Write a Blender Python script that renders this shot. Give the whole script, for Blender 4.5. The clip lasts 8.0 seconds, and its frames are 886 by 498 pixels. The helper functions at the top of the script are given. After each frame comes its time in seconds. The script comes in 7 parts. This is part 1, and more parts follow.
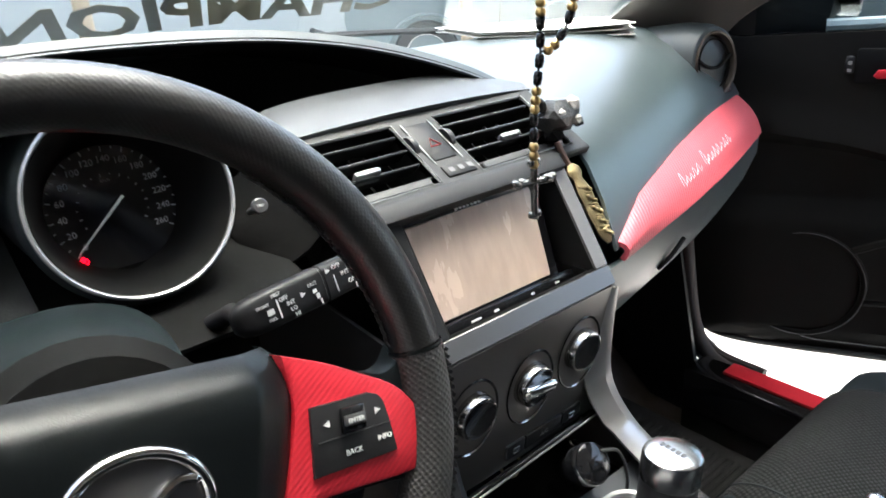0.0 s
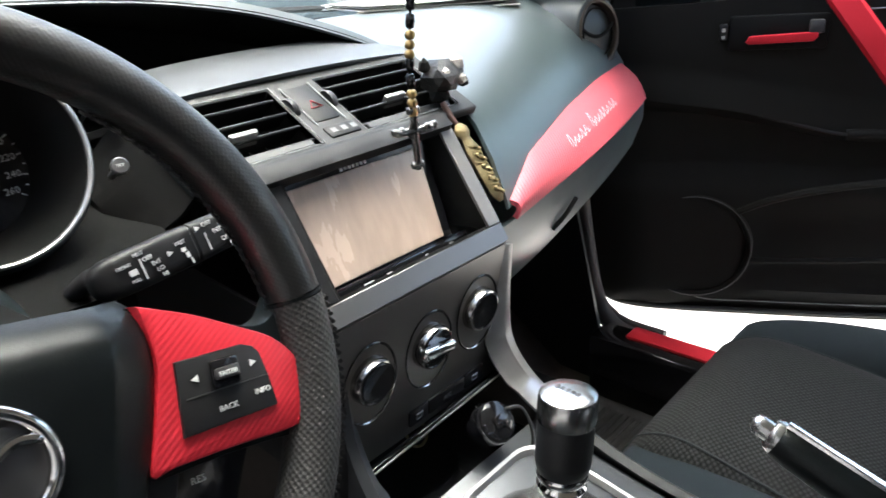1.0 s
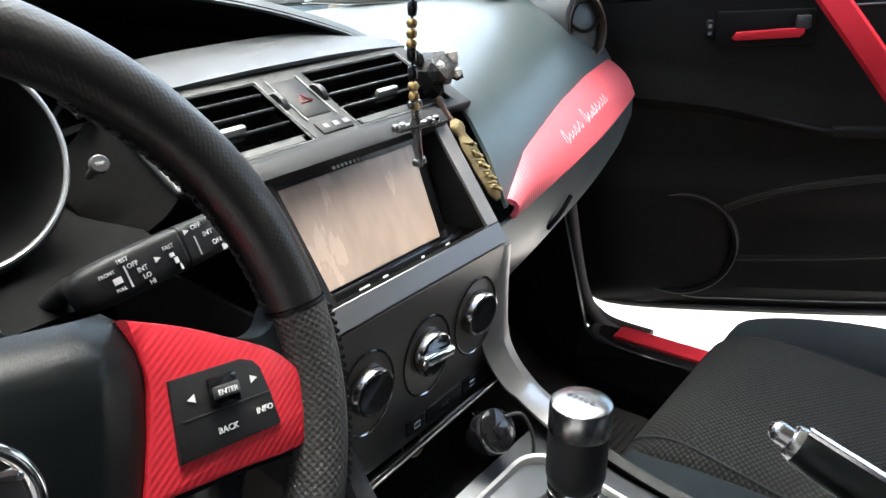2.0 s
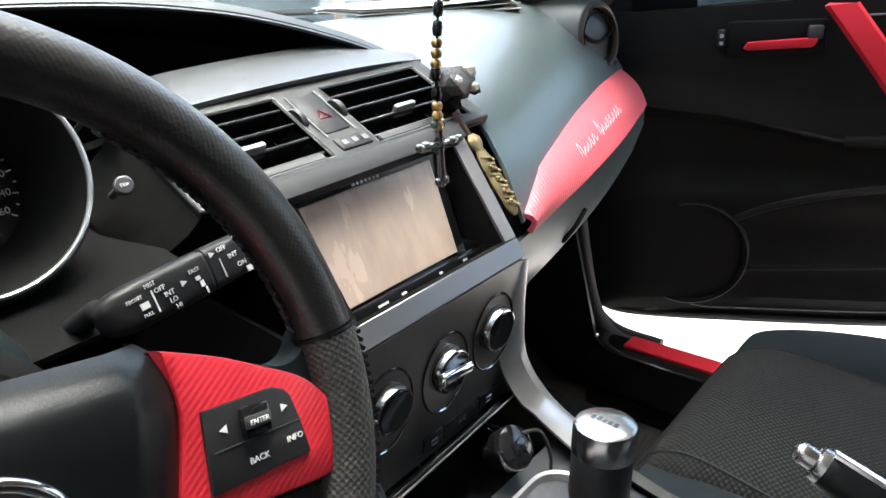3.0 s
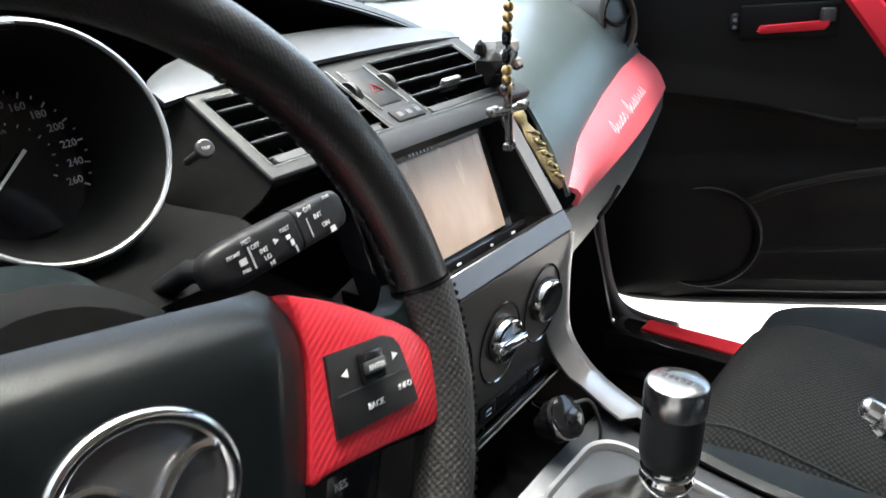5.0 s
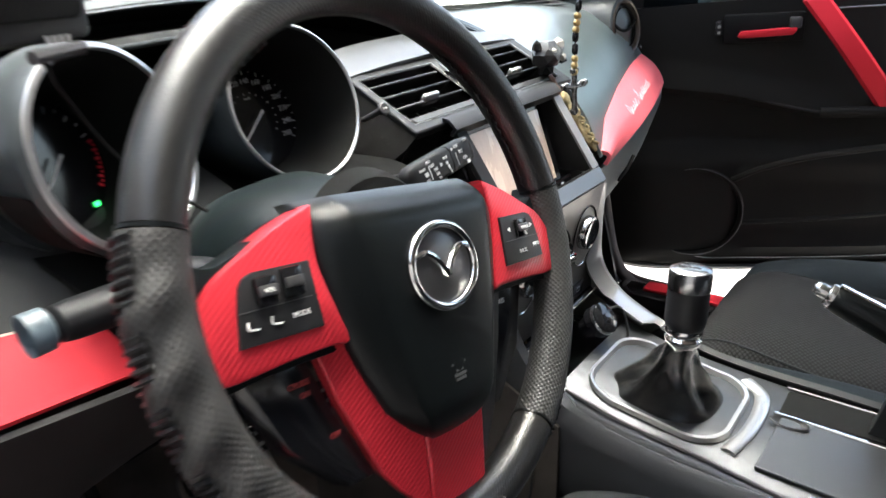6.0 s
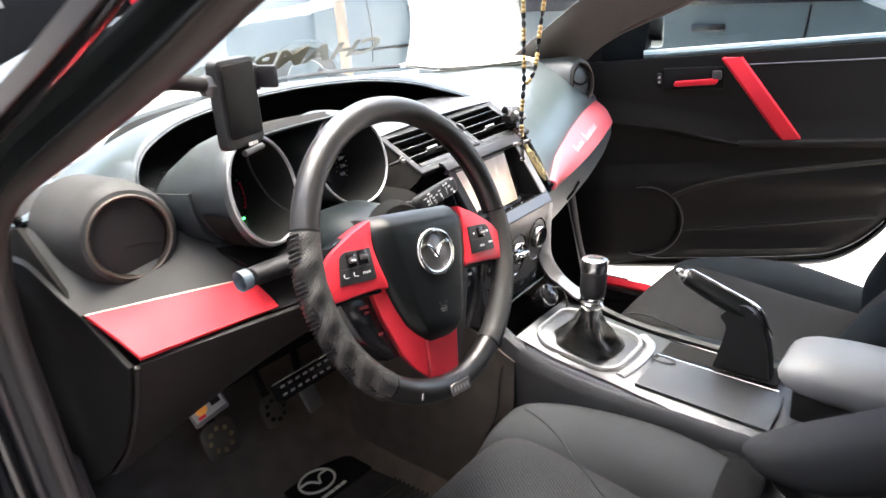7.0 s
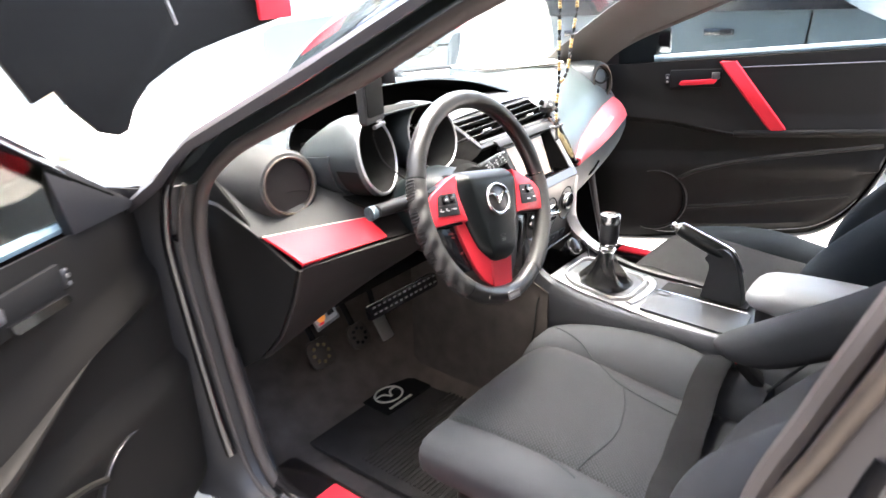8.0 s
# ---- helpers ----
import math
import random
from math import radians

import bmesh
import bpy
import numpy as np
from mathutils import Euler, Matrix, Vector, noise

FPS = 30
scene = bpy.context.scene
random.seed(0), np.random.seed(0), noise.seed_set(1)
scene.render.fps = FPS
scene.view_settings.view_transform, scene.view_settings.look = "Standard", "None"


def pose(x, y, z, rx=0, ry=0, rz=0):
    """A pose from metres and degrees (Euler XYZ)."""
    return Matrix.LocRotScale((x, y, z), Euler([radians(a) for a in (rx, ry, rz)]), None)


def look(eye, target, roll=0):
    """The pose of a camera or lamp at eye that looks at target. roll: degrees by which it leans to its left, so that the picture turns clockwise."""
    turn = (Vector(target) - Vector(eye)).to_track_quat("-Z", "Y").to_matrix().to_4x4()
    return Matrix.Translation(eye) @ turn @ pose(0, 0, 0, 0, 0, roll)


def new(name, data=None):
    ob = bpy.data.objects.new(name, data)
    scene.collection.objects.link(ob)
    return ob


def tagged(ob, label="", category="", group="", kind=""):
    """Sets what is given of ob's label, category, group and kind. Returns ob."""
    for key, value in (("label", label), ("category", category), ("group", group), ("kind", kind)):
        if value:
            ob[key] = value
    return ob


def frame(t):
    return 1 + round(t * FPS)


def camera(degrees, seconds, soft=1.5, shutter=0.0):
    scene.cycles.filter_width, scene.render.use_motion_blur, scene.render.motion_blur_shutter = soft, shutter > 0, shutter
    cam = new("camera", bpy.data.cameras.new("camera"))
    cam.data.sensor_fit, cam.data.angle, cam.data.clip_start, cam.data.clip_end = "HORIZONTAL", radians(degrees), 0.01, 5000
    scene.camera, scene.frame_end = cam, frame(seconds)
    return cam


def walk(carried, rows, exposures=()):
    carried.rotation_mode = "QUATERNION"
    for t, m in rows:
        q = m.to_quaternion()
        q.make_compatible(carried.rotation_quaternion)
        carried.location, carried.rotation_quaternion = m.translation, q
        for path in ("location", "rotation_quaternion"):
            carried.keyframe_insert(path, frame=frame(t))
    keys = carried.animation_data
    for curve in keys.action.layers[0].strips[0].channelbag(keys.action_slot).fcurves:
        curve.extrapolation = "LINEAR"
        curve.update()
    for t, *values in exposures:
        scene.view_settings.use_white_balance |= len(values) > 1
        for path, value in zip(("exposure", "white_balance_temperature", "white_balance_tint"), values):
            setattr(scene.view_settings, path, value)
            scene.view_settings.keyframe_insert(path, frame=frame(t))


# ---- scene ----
cam = camera(64.15, 8.0, shutter=0.4)
PATH = [
    (0, (-0.0347, -0.2828, 1.1200), (0.8300, 0.8052, 0.5556), -3.99),
    (0.5, (-0.0352, -0.2785, 1.0931), (0.8900, 0.7524, 0.5174), -4.25),
    (1, (-0.0197, -0.2949, 1.0791), (0.9755, 0.6674, 0.5017), -4.63),
    (1.5, (-0.0135, -0.2776, 1.0705), (1.0180, 0.6414, 0.4861), -4.26),
    (3, (-0.0172, -0.2423, 1.0824), (1.0145, 0.6803, 0.5041), -4.13),
    (3.5, (-0.0308, -0.2428, 1.0976), (0.9214, 0.7666, 0.5279), -3.95),
    (4, (-0.0165, -0.2459, 1.0893), (0.9022, 0.7956, 0.5227), -4.37),
    (4.2, (-0.0272, -0.2385, 1.0951), (0.8968, 0.7956, 0.5234), -4.20),
    (5.3, (-0.1165, -0.1999, 1.0536), (0.9633, 0.6702, 0.4818), -4.57),
    (5.5, (-0.1711, -0.2076, 1.0524), (0.9107, 0.6639, 0.4865), -4.47),
    (6, (-0.3254, -0.2711, 1.0887), (0.7538, 0.6035, 0.5227), -4.41),
    (6.5, (-0.4751, -0.3818, 1.1674), (0.6031, 0.4996, 0.6099), -4.59),
    (7, (-0.6319, -0.5452, 1.2372), (0.4407, 0.3464, 0.6852), -4.52),
    (7.5, (-0.7953, -0.6503, 1.2657), (0.2620, 0.2626, 0.7191), -4.55),
    (8, (-0.9940, -0.7343, 1.3014), (0.0549, 0.1847, 0.7491), -4.42),
]
walk(cam, [(t, look(eye, target, roll)) for t, eye, target, roll in PATH],
     [(0, 2.7, 6300, 3), (4.0, 2.7, 6300, 3), (5.5, 2.82, 6350, 3), (6.5, 3.08, 6600, 8), (7.2, 3.76, 6700, 10), (8.0, 4.28, 6700, 10)])

# ---- light ----
world = bpy.data.worlds.new("world")
scene.world = world
world.use_nodes = True
wn = world.node_tree.nodes
sky = wn.new("ShaderNodeTexSky")
sky.sky_type = "NISHITA"
sky.sun_disc = False
sky.sun_elevation = radians(75)
sky.sun_rotation = radians(54)
sky.dust_density = 5.0
world.node_tree.links.new(sky.outputs["Color"], wn["Background"].inputs["Color"])
wn["Background"].inputs["Strength"].default_value = 0.15
sun_lamp = bpy.data.lights.new("sun", "SUN")
sun_lamp.energy = 1.0
sun_lamp.angle = radians(40)
sun_lamp.color = (1.0, 0.95, 0.88)
sun = new("sun", sun_lamp)
sun.matrix_world = look((2.6, 1.9, 12), (0, 0, 0))


# ---- materials ----
def material(name, color, rough=0.5, metal=0.0, scale=60.0, vary=0.15, bump=0.1, coat=0.0, spec=0.5, dist=0.001):
    """A surface with grain at two scales: fine bump and broad patches of tone and gloss."""
    m = bpy.data.materials.new(name)
    m.use_nodes = True
    n, l = m.node_tree.nodes, m.node_tree.links
    b = n["Principled BSDF"]
    tc = n.new("ShaderNodeTexCoord")
    fine = n.new("ShaderNodeTexNoise")
    fine.inputs["Scale"].default_value = scale * 6
    fine.inputs["Detail"].default_value = 4
    broad = n.new("ShaderNodeTexNoise")
    broad.inputs["Scale"].default_value = scale * 0.12
    broad.inputs["Detail"].default_value = 3
    for t in (fine, broad):
        l.new(tc.outputs["Object"], t.inputs["Vector"])
    mix = n.new("ShaderNodeMix")
    mix.data_type = "RGBA"
    mix.inputs["A"].default_value = (*[c * (1 - vary) for c in color], 1)
    mix.inputs["B"].default_value = (*[min(1, c * (1 + vary)) for c in color], 1)
    l.new(broad.outputs["Fac"], mix.inputs["Factor"])
    l.new(mix.outputs["Result"], b.inputs["Base Color"])
    mr = n.new("ShaderNodeMapRange")
    mr.inputs["To Min"].default_value = max(0.02, rough - 0.07)
    mr.inputs["To Max"].default_value = min(1, rough + 0.07)
    l.new(broad.outputs["Fac"], mr.inputs["Value"])
    l.new(mr.outputs["Result"], b.inputs["Roughness"])
    b.inputs["Metallic"].default_value = metal
    b.inputs["Coat Weight"].default_value = coat
    b.inputs["Coat Roughness"].default_value = 0.05
    b.inputs["Specular IOR Level"].default_value = spec
    if bump:
        bp = n.new("ShaderNodeBump")
        bp.inputs["Strength"].default_value = bump
        bp.inputs["Distance"].default_value = dist
        l.new(fine.outputs["Fac"], bp.inputs["Height"])
        l.new(bp.outputs["Normal"], b.inputs["Normal"])
    return m


def weave(m, kind, scale, strength=0.5, dist=0.0008, dark=0.6, turn=0.0, flat=False, knobs=False, plan=False):
    """Adds a regular relief (cells, bands or a weave) to a material, darker in the hollows."""
    n, l = m.node_tree.nodes, m.node_tree.links
    b = n["Principled BSDF"]
    tc = n.new("ShaderNodeTexCoord")
    mp = n.new("ShaderNodeMapping")
    mp.inputs["Rotation"].default_value = (0, 0, turn)
    l.new(tc.outputs["UV" if flat else "Object"], mp.inputs["Vector"])
    if kind == "dots":
        t = n.new("ShaderNodeTexVoronoi")
        t.voronoi_dimensions = "2D" if flat or plan else "3D"
        t.inputs["Scale"].default_value = scale
        t.inputs["Randomness"].default_value = 0.15
        out = t.outputs["Distance"]
    else:
        t = n.new("ShaderNodeTexWave")
        t.inputs["Scale"].default_value = scale
        t.bands_direction = kind
        out = t.outputs["Fac"]
    l.new(mp.outputs["Vector"], t.inputs["Vector"])
    bp = n.new("ShaderNodeBump")
    bp.inputs["Strength"].default_value = strength
    bp.inputs["Distance"].default_value = dist
    l.new(out, bp.inputs["Height"])
    bp.invert = knobs
    old = b.inputs["Normal"].links
    if old:
        l.new(old[0].from_socket, bp.inputs["Normal"])
    l.new(bp.outputs["Normal"], b.inputs["Normal"])
    src = b.inputs["Base Color"].links[0].from_socket
    mul = n.new("ShaderNodeMix")
    mul.data_type = "RGBA"
    mul.blend_type = "MULTIPLY"
    mul.inputs["Factor"].default_value = 1
    ramp = n.new("ShaderNodeMapRange")
    ramp.inputs["To Min"].default_value = dark
    ramp.inputs["To Max"].default_value = 1.0
    if knobs:
        ramp.inputs["From Max"].default_value = 0.55
        ramp.inputs["To Min"].default_value, ramp.inputs["To Max"].default_value = 1.6, dark
    l.new(out, ramp.inputs["Value"])
    l.new(src, mul.inputs["A"])
    l.new(ramp.outputs["Result"], mul.inputs["B"])
    l.new(mul.outputs["Result"], b.inputs["Base Color"])
    return m


DASH = material("soft_dash_plastic", (0.021, 0.026, 0.028), 0.42, scale=90, bump=0.25, dist=0.0005, spec=0.50)
FACEM = material("matte_fascia_plastic", (0.022, 0.0225, 0.023), 0.62, scale=90, bump=0.3, dist=0.0005, spec=0.22)
# The dash plastic again, lighter and glossier to paint light from above.
DASHLIT = material("lit_dash_plastic", (0.030, 0.042, 0.046), 0.33, scale=90, bump=0.2, dist=0.0004, spec=0.95)
DOORM = material("black_door_card", (0.0115, 0.0108, 0.0098), 0.55, scale=90, bump=0.25, dist=0.0005, spec=0.10)
PLASTIC = material("black_plastic", (0.014, 0.014, 0.0148), 0.42, scale=90, bump=0.2, dist=0.0005, spec=0.30)
KNEEM = material("dark_knee_plastic", (0.014, 0.0125, 0.0125), 0.60, scale=90, bump=0.25, dist=0.0005, spec=0.18)
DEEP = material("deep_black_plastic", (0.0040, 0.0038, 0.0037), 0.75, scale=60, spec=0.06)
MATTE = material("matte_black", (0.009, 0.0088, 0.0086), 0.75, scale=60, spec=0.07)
GLOSSY = material("gloss_black", (0.008, 0.008, 0.009), 0.12, scale=20, bump=0.02)
SILVER = material("silver_satin_trim", (0.40, 0.395, 0.39), 0.30, metal=0.85, scale=60, bump=0.05, dist=0.0003)
CONSOLEM = material("console_satin_grey", (0.058, 0.061, 0.066), 0.40, metal=0.55, scale=60, bump=0.08, dist=0.0003)
GREYMET = material("dark_grey_metallic", (0.085, 0.083, 0.085), 0.36, metal=0.6, scale=60, bump=0.05, dist=0.0003)
CAPM = material("brushed_metal", (0.46, 0.46, 0.46), 0.24, metal=1.0, scale=120, bump=0.15, dist=0.0003)
TABM = material("dull_silver_tab", (0.25, 0.25, 0.25), 0.4, metal=0.7, bump=0.05)
CHROME = material("chrome", (0.75, 0.74, 0.73), 0.12, metal=1.0, scale=30, bump=0.02)
LEATHER = material("black_leather", (0.0036, 0.0046, 0.0050), 0.33, scale=100, bump=0.10, dist=0.0003, spec=0.19)
COVER = weave(material("wheel_cover_leather", (0.0105, 0.0102, 0.0100), 0.36, scale=60, bump=0.2, spec=0.55), "dots", 420, 0.32, 0.0005, 0.60, turn=0.785, flat=True)
def hide(m, scale, strength, dist):
    """Creased leather: uneven cells parted by fine furrows."""
    n, l = m.node_tree.nodes, m.node_tree.links
    b = n["Principled BSDF"]
    tc, wob, mix, t, bp = (n.new(k) for k in ("ShaderNodeTexCoord", "ShaderNodeTexNoise", "ShaderNodeVectorMath", "ShaderNodeTexVoronoi", "ShaderNodeBump"))
    wob.inputs["Scale"].default_value = scale * 0.6
    mix.operation = "MULTIPLY_ADD"
    mix.inputs[1].default_value = (0.004, 0.004, 0.004)
    l.new(tc.outputs["Object"], wob.inputs["Vector"])
    l.new(wob.outputs["Color"], mix.inputs[0])
    l.new(tc.outputs["Object"], mix.inputs[2])
    t.feature = "DISTANCE_TO_EDGE"
    t.inputs["Scale"].default_value = scale
    l.new(mix.outputs["Vector"], t.inputs["Vector"])
    r = n.new("ShaderNodeMapRange")
    r.inputs["From Max"].default_value = 0.22
    l.new(t.outputs["Distance"], r.inputs["Value"])
    l.new(r.outputs["Result"], bp.inputs["Height"])
    bp.inputs["Strength"].default_value, bp.inputs["Distance"].default_value = strength, dist
    if b.inputs["Normal"].links:
        l.new(b.inputs["Normal"].links[0].from_socket, bp.inputs["Normal"])
    l.new(bp.outputs["Normal"], b.inputs["Normal"])


hide(LEATHER, 430, 0.16, 0.0002)
# Teal base colour paints the sky light caught by the window moulding.
BELTM = material("sky_sheen_strip", (0.20, 0.27, 0.29), 0.28, scale=60, bump=0.05)
GRIPM = weave(material("perforated_grip", (0.036, 0.035, 0.034), 0.58, scale=60, bump=0.2), "dots", 320, 0.7, 0.001, 0.18, turn=0.785, flat=True)
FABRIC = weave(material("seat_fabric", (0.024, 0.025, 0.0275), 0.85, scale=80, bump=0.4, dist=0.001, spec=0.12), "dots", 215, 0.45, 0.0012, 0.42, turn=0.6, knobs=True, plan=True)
# Same cloth twice: the driver's lighter as lit from the door, this one darker.
FABRIC_SHADED = weave(material("shaded_seat_fabric", (0.018, 0.018, 0.0185), 0.85, scale=80, bump=0.4, dist=0.001, spec=0.12), "dots", 200, 0.5, 0.0014, 0.22, turn=0.6, knobs=True, plan=True)
FABRIC_SIDE = material("seat_side_fabric", (0.020, 0.022, 0.024), 0.9, scale=120, bump=0.6, dist=0.0008, spec=0.1)
CARPET = material("carpet", (0.105, 0.088, 0.076), 0.95, scale=160, vary=0.5, bump=1.0, dist=0.003, spec=0.1)
MATM = material("ribbed_mat", (0.034, 0.031, 0.029), 0.95, scale=160, vary=0.4, bump=0.8, dist=0.002, spec=0.1)
FLANKM = material("dark_side_carpet", (0.085, 0.075, 0.068), 0.95, scale=160, vary=0.5, bump=1.0, dist=0.003, spec=0.1)
RUBBER = material("rubber", (0.014, 0.014, 0.014), 0.6, scale=60, bump=0.2)
SEALM = material("brown_black_rubber", (0.048, 0.041, 0.038), 0.60, scale=60, bump=0.15, spec=0.35)
RED = material("red_vinyl_wrap", (0.52, 0.022, 0.035), 0.50, scale=40, vary=0.06, bump=0.05, dist=0.0003, spec=0.12)
REDC = weave(material("red_carbon_wrap", (0.47, 0.020, 0.033), 0.33, scale=40, vary=0.06, bump=0.05, dist=0.0003), "X", 100, 0.3, 0.0005, 0.82, turn=0.9)
REDP = weave(material("red_ribbed_wrap", (0.58, 0.10, 0.125), 0.40, scale=40, vary=0.06, bump=0.05, dist=0.0003, spec=0.25), "X", 70, 0.5, 0.0006, 0.75, turn=0.5)
PAINT = material("black_car_paint", (0.007, 0.006, 0.0062), 0.22, scale=14, vary=0.2, bump=0.02, coat=1.0)
PILLARM = material("brown_black_pillar_paint", (0.024, 0.0205, 0.022), 0.40, scale=14, vary=0.2, bump=0.02, spec=0.6)
PILLARTRIM = material("pillar_trim_plastic", (0.040, 0.037, 0.034), 0.55, scale=90, bump=0.3, dist=0.0005, spec=0.30)
TRIMPAINT = material("black_gloss_trim", (0.006, 0.006, 0.0065), 0.12, scale=14, vary=0.2, bump=0.03, spec=0.6, coat=0.6)
PAPER = material("white_card", (0.78, 0.77, 0.74), 0.7, scale=20, vary=0.04, bump=0.05)
WHITE = material("white_print", (0.75, 0.75, 0.74), 0.5, scale=30, vary=0.03, bump=0)
GOLD = material("old_gold", (0.55, 0.38, 0.16), 0.30, metal=1.0, scale=60, vary=0.3, bump=0.5)
LINEM = material("pale_gold_line", (0.62, 0.52, 0.42), 0.35, scale=60, bump=0.05)
BRASS = material("aged_brass", (0.24, 0.19, 0.10), 0.40, metal=0.9, scale=90, vary=0.5, bump=0.8, dist=0.002)
PEWTER = material("dark_pewter", (0.20, 0.195, 0.19), 0.22, metal=1.0, scale=120, vary=0.4, bump=0.6, dist=0.0012)
RESIN = material("dark_resin", (0.030, 0.029, 0.028), 0.30, scale=60, vary=0.5, bump=0.6, dist=0.002, spec=0.7)
BONE = material("grey_resin", (0.40, 0.37, 0.33), 0.45, scale=60, vary=0.5, bump=0.6, dist=0.002)
# The brown base colour stands in for a warm reflection in the dusty glass.
SCREENM = material("dusty_glass_with_reflection", (0.56, 0.43, 0.35), 0.16, scale=60, vary=0.22, bump=0.02, spec=1.0, coat=1.0)
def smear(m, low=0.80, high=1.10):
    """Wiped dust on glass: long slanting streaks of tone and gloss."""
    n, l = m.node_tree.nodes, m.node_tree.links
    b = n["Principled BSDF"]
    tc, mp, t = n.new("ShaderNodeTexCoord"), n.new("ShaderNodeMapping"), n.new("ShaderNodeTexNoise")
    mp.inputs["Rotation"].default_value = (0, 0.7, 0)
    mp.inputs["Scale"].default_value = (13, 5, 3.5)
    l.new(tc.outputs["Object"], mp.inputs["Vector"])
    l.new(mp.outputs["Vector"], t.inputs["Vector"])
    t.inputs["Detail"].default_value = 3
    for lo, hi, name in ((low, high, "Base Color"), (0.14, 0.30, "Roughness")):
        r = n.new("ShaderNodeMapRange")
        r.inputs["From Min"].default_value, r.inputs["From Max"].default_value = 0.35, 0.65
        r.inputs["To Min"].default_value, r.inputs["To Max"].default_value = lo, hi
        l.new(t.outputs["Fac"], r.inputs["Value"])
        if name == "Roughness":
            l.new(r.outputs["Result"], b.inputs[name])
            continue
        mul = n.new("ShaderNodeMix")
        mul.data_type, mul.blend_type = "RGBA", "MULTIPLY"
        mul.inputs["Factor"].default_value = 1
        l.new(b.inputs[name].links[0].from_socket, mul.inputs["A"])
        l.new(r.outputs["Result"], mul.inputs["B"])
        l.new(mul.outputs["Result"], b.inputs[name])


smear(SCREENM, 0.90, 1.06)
SCRIPTM = material("pale_pink_print", (0.74, 0.50, 0.53), 0.5, scale=30, vary=0.03, bump=0)
HEADLINER = material("headliner_cloth", (0.36, 0.33, 0.29), 0.95, scale=80)
CONCRETE = material("sunlit_concrete", (0.62, 0.60, 0.56), 0.9, scale=3, vary=0.18, bump=0.4, dist=0.004)
CREAM = material("cream_wall", (0.26, 0.20, 0.13), 0.8, scale=4, vary=0.12, bump=0.1)
PALE = material("pale_wall", (0.26, 0.28, 0.285), 0.8, scale=3, vary=0.12, bump=0.1)
STICKER = material("dark_sticker", (0.10, 0.085, 0.05), 0.6, scale=30, bump=0)
REDPAINT = material("red_paint", (0.50, 0.03, 0.03), 0.3, scale=8, bump=0.02, coat=0.6)


def glass_material(name, color, rough=0.0, ior=1.45):
    m = bpy.data.materials.new(name)
    m.use_nodes = True
    b = m.node_tree.nodes["Principled BSDF"]
    b.inputs["Base Color"].default_value = (*color, 1)
    b.inputs["Transmission Weight"].default_value = 1
    b.inputs["Roughness"].default_value = rough
    b.inputs["IOR"].default_value = ior
    return m


STALKM = material("black_stalk_plastic", (0.0095, 0.0095, 0.0105), 0.45, scale=90, bump=0.2, dist=0.0004, spec=0.15)
ASPHALT = material("grey_asphalt", (0.16, 0.155, 0.15), 0.9, scale=20, vary=0.3, bump=0.8, dist=0.004)
GAITERM = material("gaiter_leather", (0.008, 0.008, 0.008), 0.24, scale=100, bump=0.3, dist=0.0008, spec=0.6)
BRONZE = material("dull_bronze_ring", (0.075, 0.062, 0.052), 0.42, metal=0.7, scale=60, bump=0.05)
GLASS = glass_material("window_glass", (0.93, 0.96, 0.96))
TINT = glass_material("tinted_glass", (0.46, 0.53, 0.55), ior=1.35)
SHADEGLASS = glass_material("dark_door_glass", (0.055, 0.055, 0.05), ior=1.2)
PRIVACY = glass_material("dark_privacy_glass", (0.16, 0.17, 0.18))


def lamp_material(name, color, power):
    m = material(name, color, 0.4, bump=0)
    b = m.node_tree.nodes["Principled BSDF"]
    b.inputs["Emission Color"].default_value = (*color, 1)
    b.inputs["Emission Strength"].default_value = power
    return m


REDLAMP = lamp_material("red_warning_lamp", (1.0, 0.0, 0.012), 1.0)
GREENLAMP = lamp_material("green_indicator_lamp", (0.05, 0.9, 0.15), 0.7)


# ---- building helpers ----
def thing(name, label, category, at=(0, 0, 0), group="", kind="", m=None):
    ob = new(name)
    ob.empty_display_size = 0.05
    ob.matrix_world = m if m is not None else Matrix.Translation(at)
    return tagged(ob, label, category, group, kind)


def world_of(ob):
    m = ob.matrix_basis.copy()
    while ob.parent:
        ob = ob.parent
        m = ob.matrix_basis @ m
    return m


def thicken(bm, depth):
    """Gives a skin a second side, depth along its normals, and closes the rim with crisp edges."""
    bm.normal_update()
    faces = bm.faces[:]
    rim = [e for e in bm.edges if len(e.link_faces) == 1]
    twin = {v: bm.verts.new(v.co + v.normal * depth) for v in bm.verts[:]}
    for e in rim:
        a, b = e.verts
        bm.faces.new((a, b, twin[b], twin[a]))
    for f in faces:
        bm.faces.new([twin[v] for v in reversed(f.verts)])
    bmesh.ops.recalc_face_normals(bm, faces=bm.faces[:])


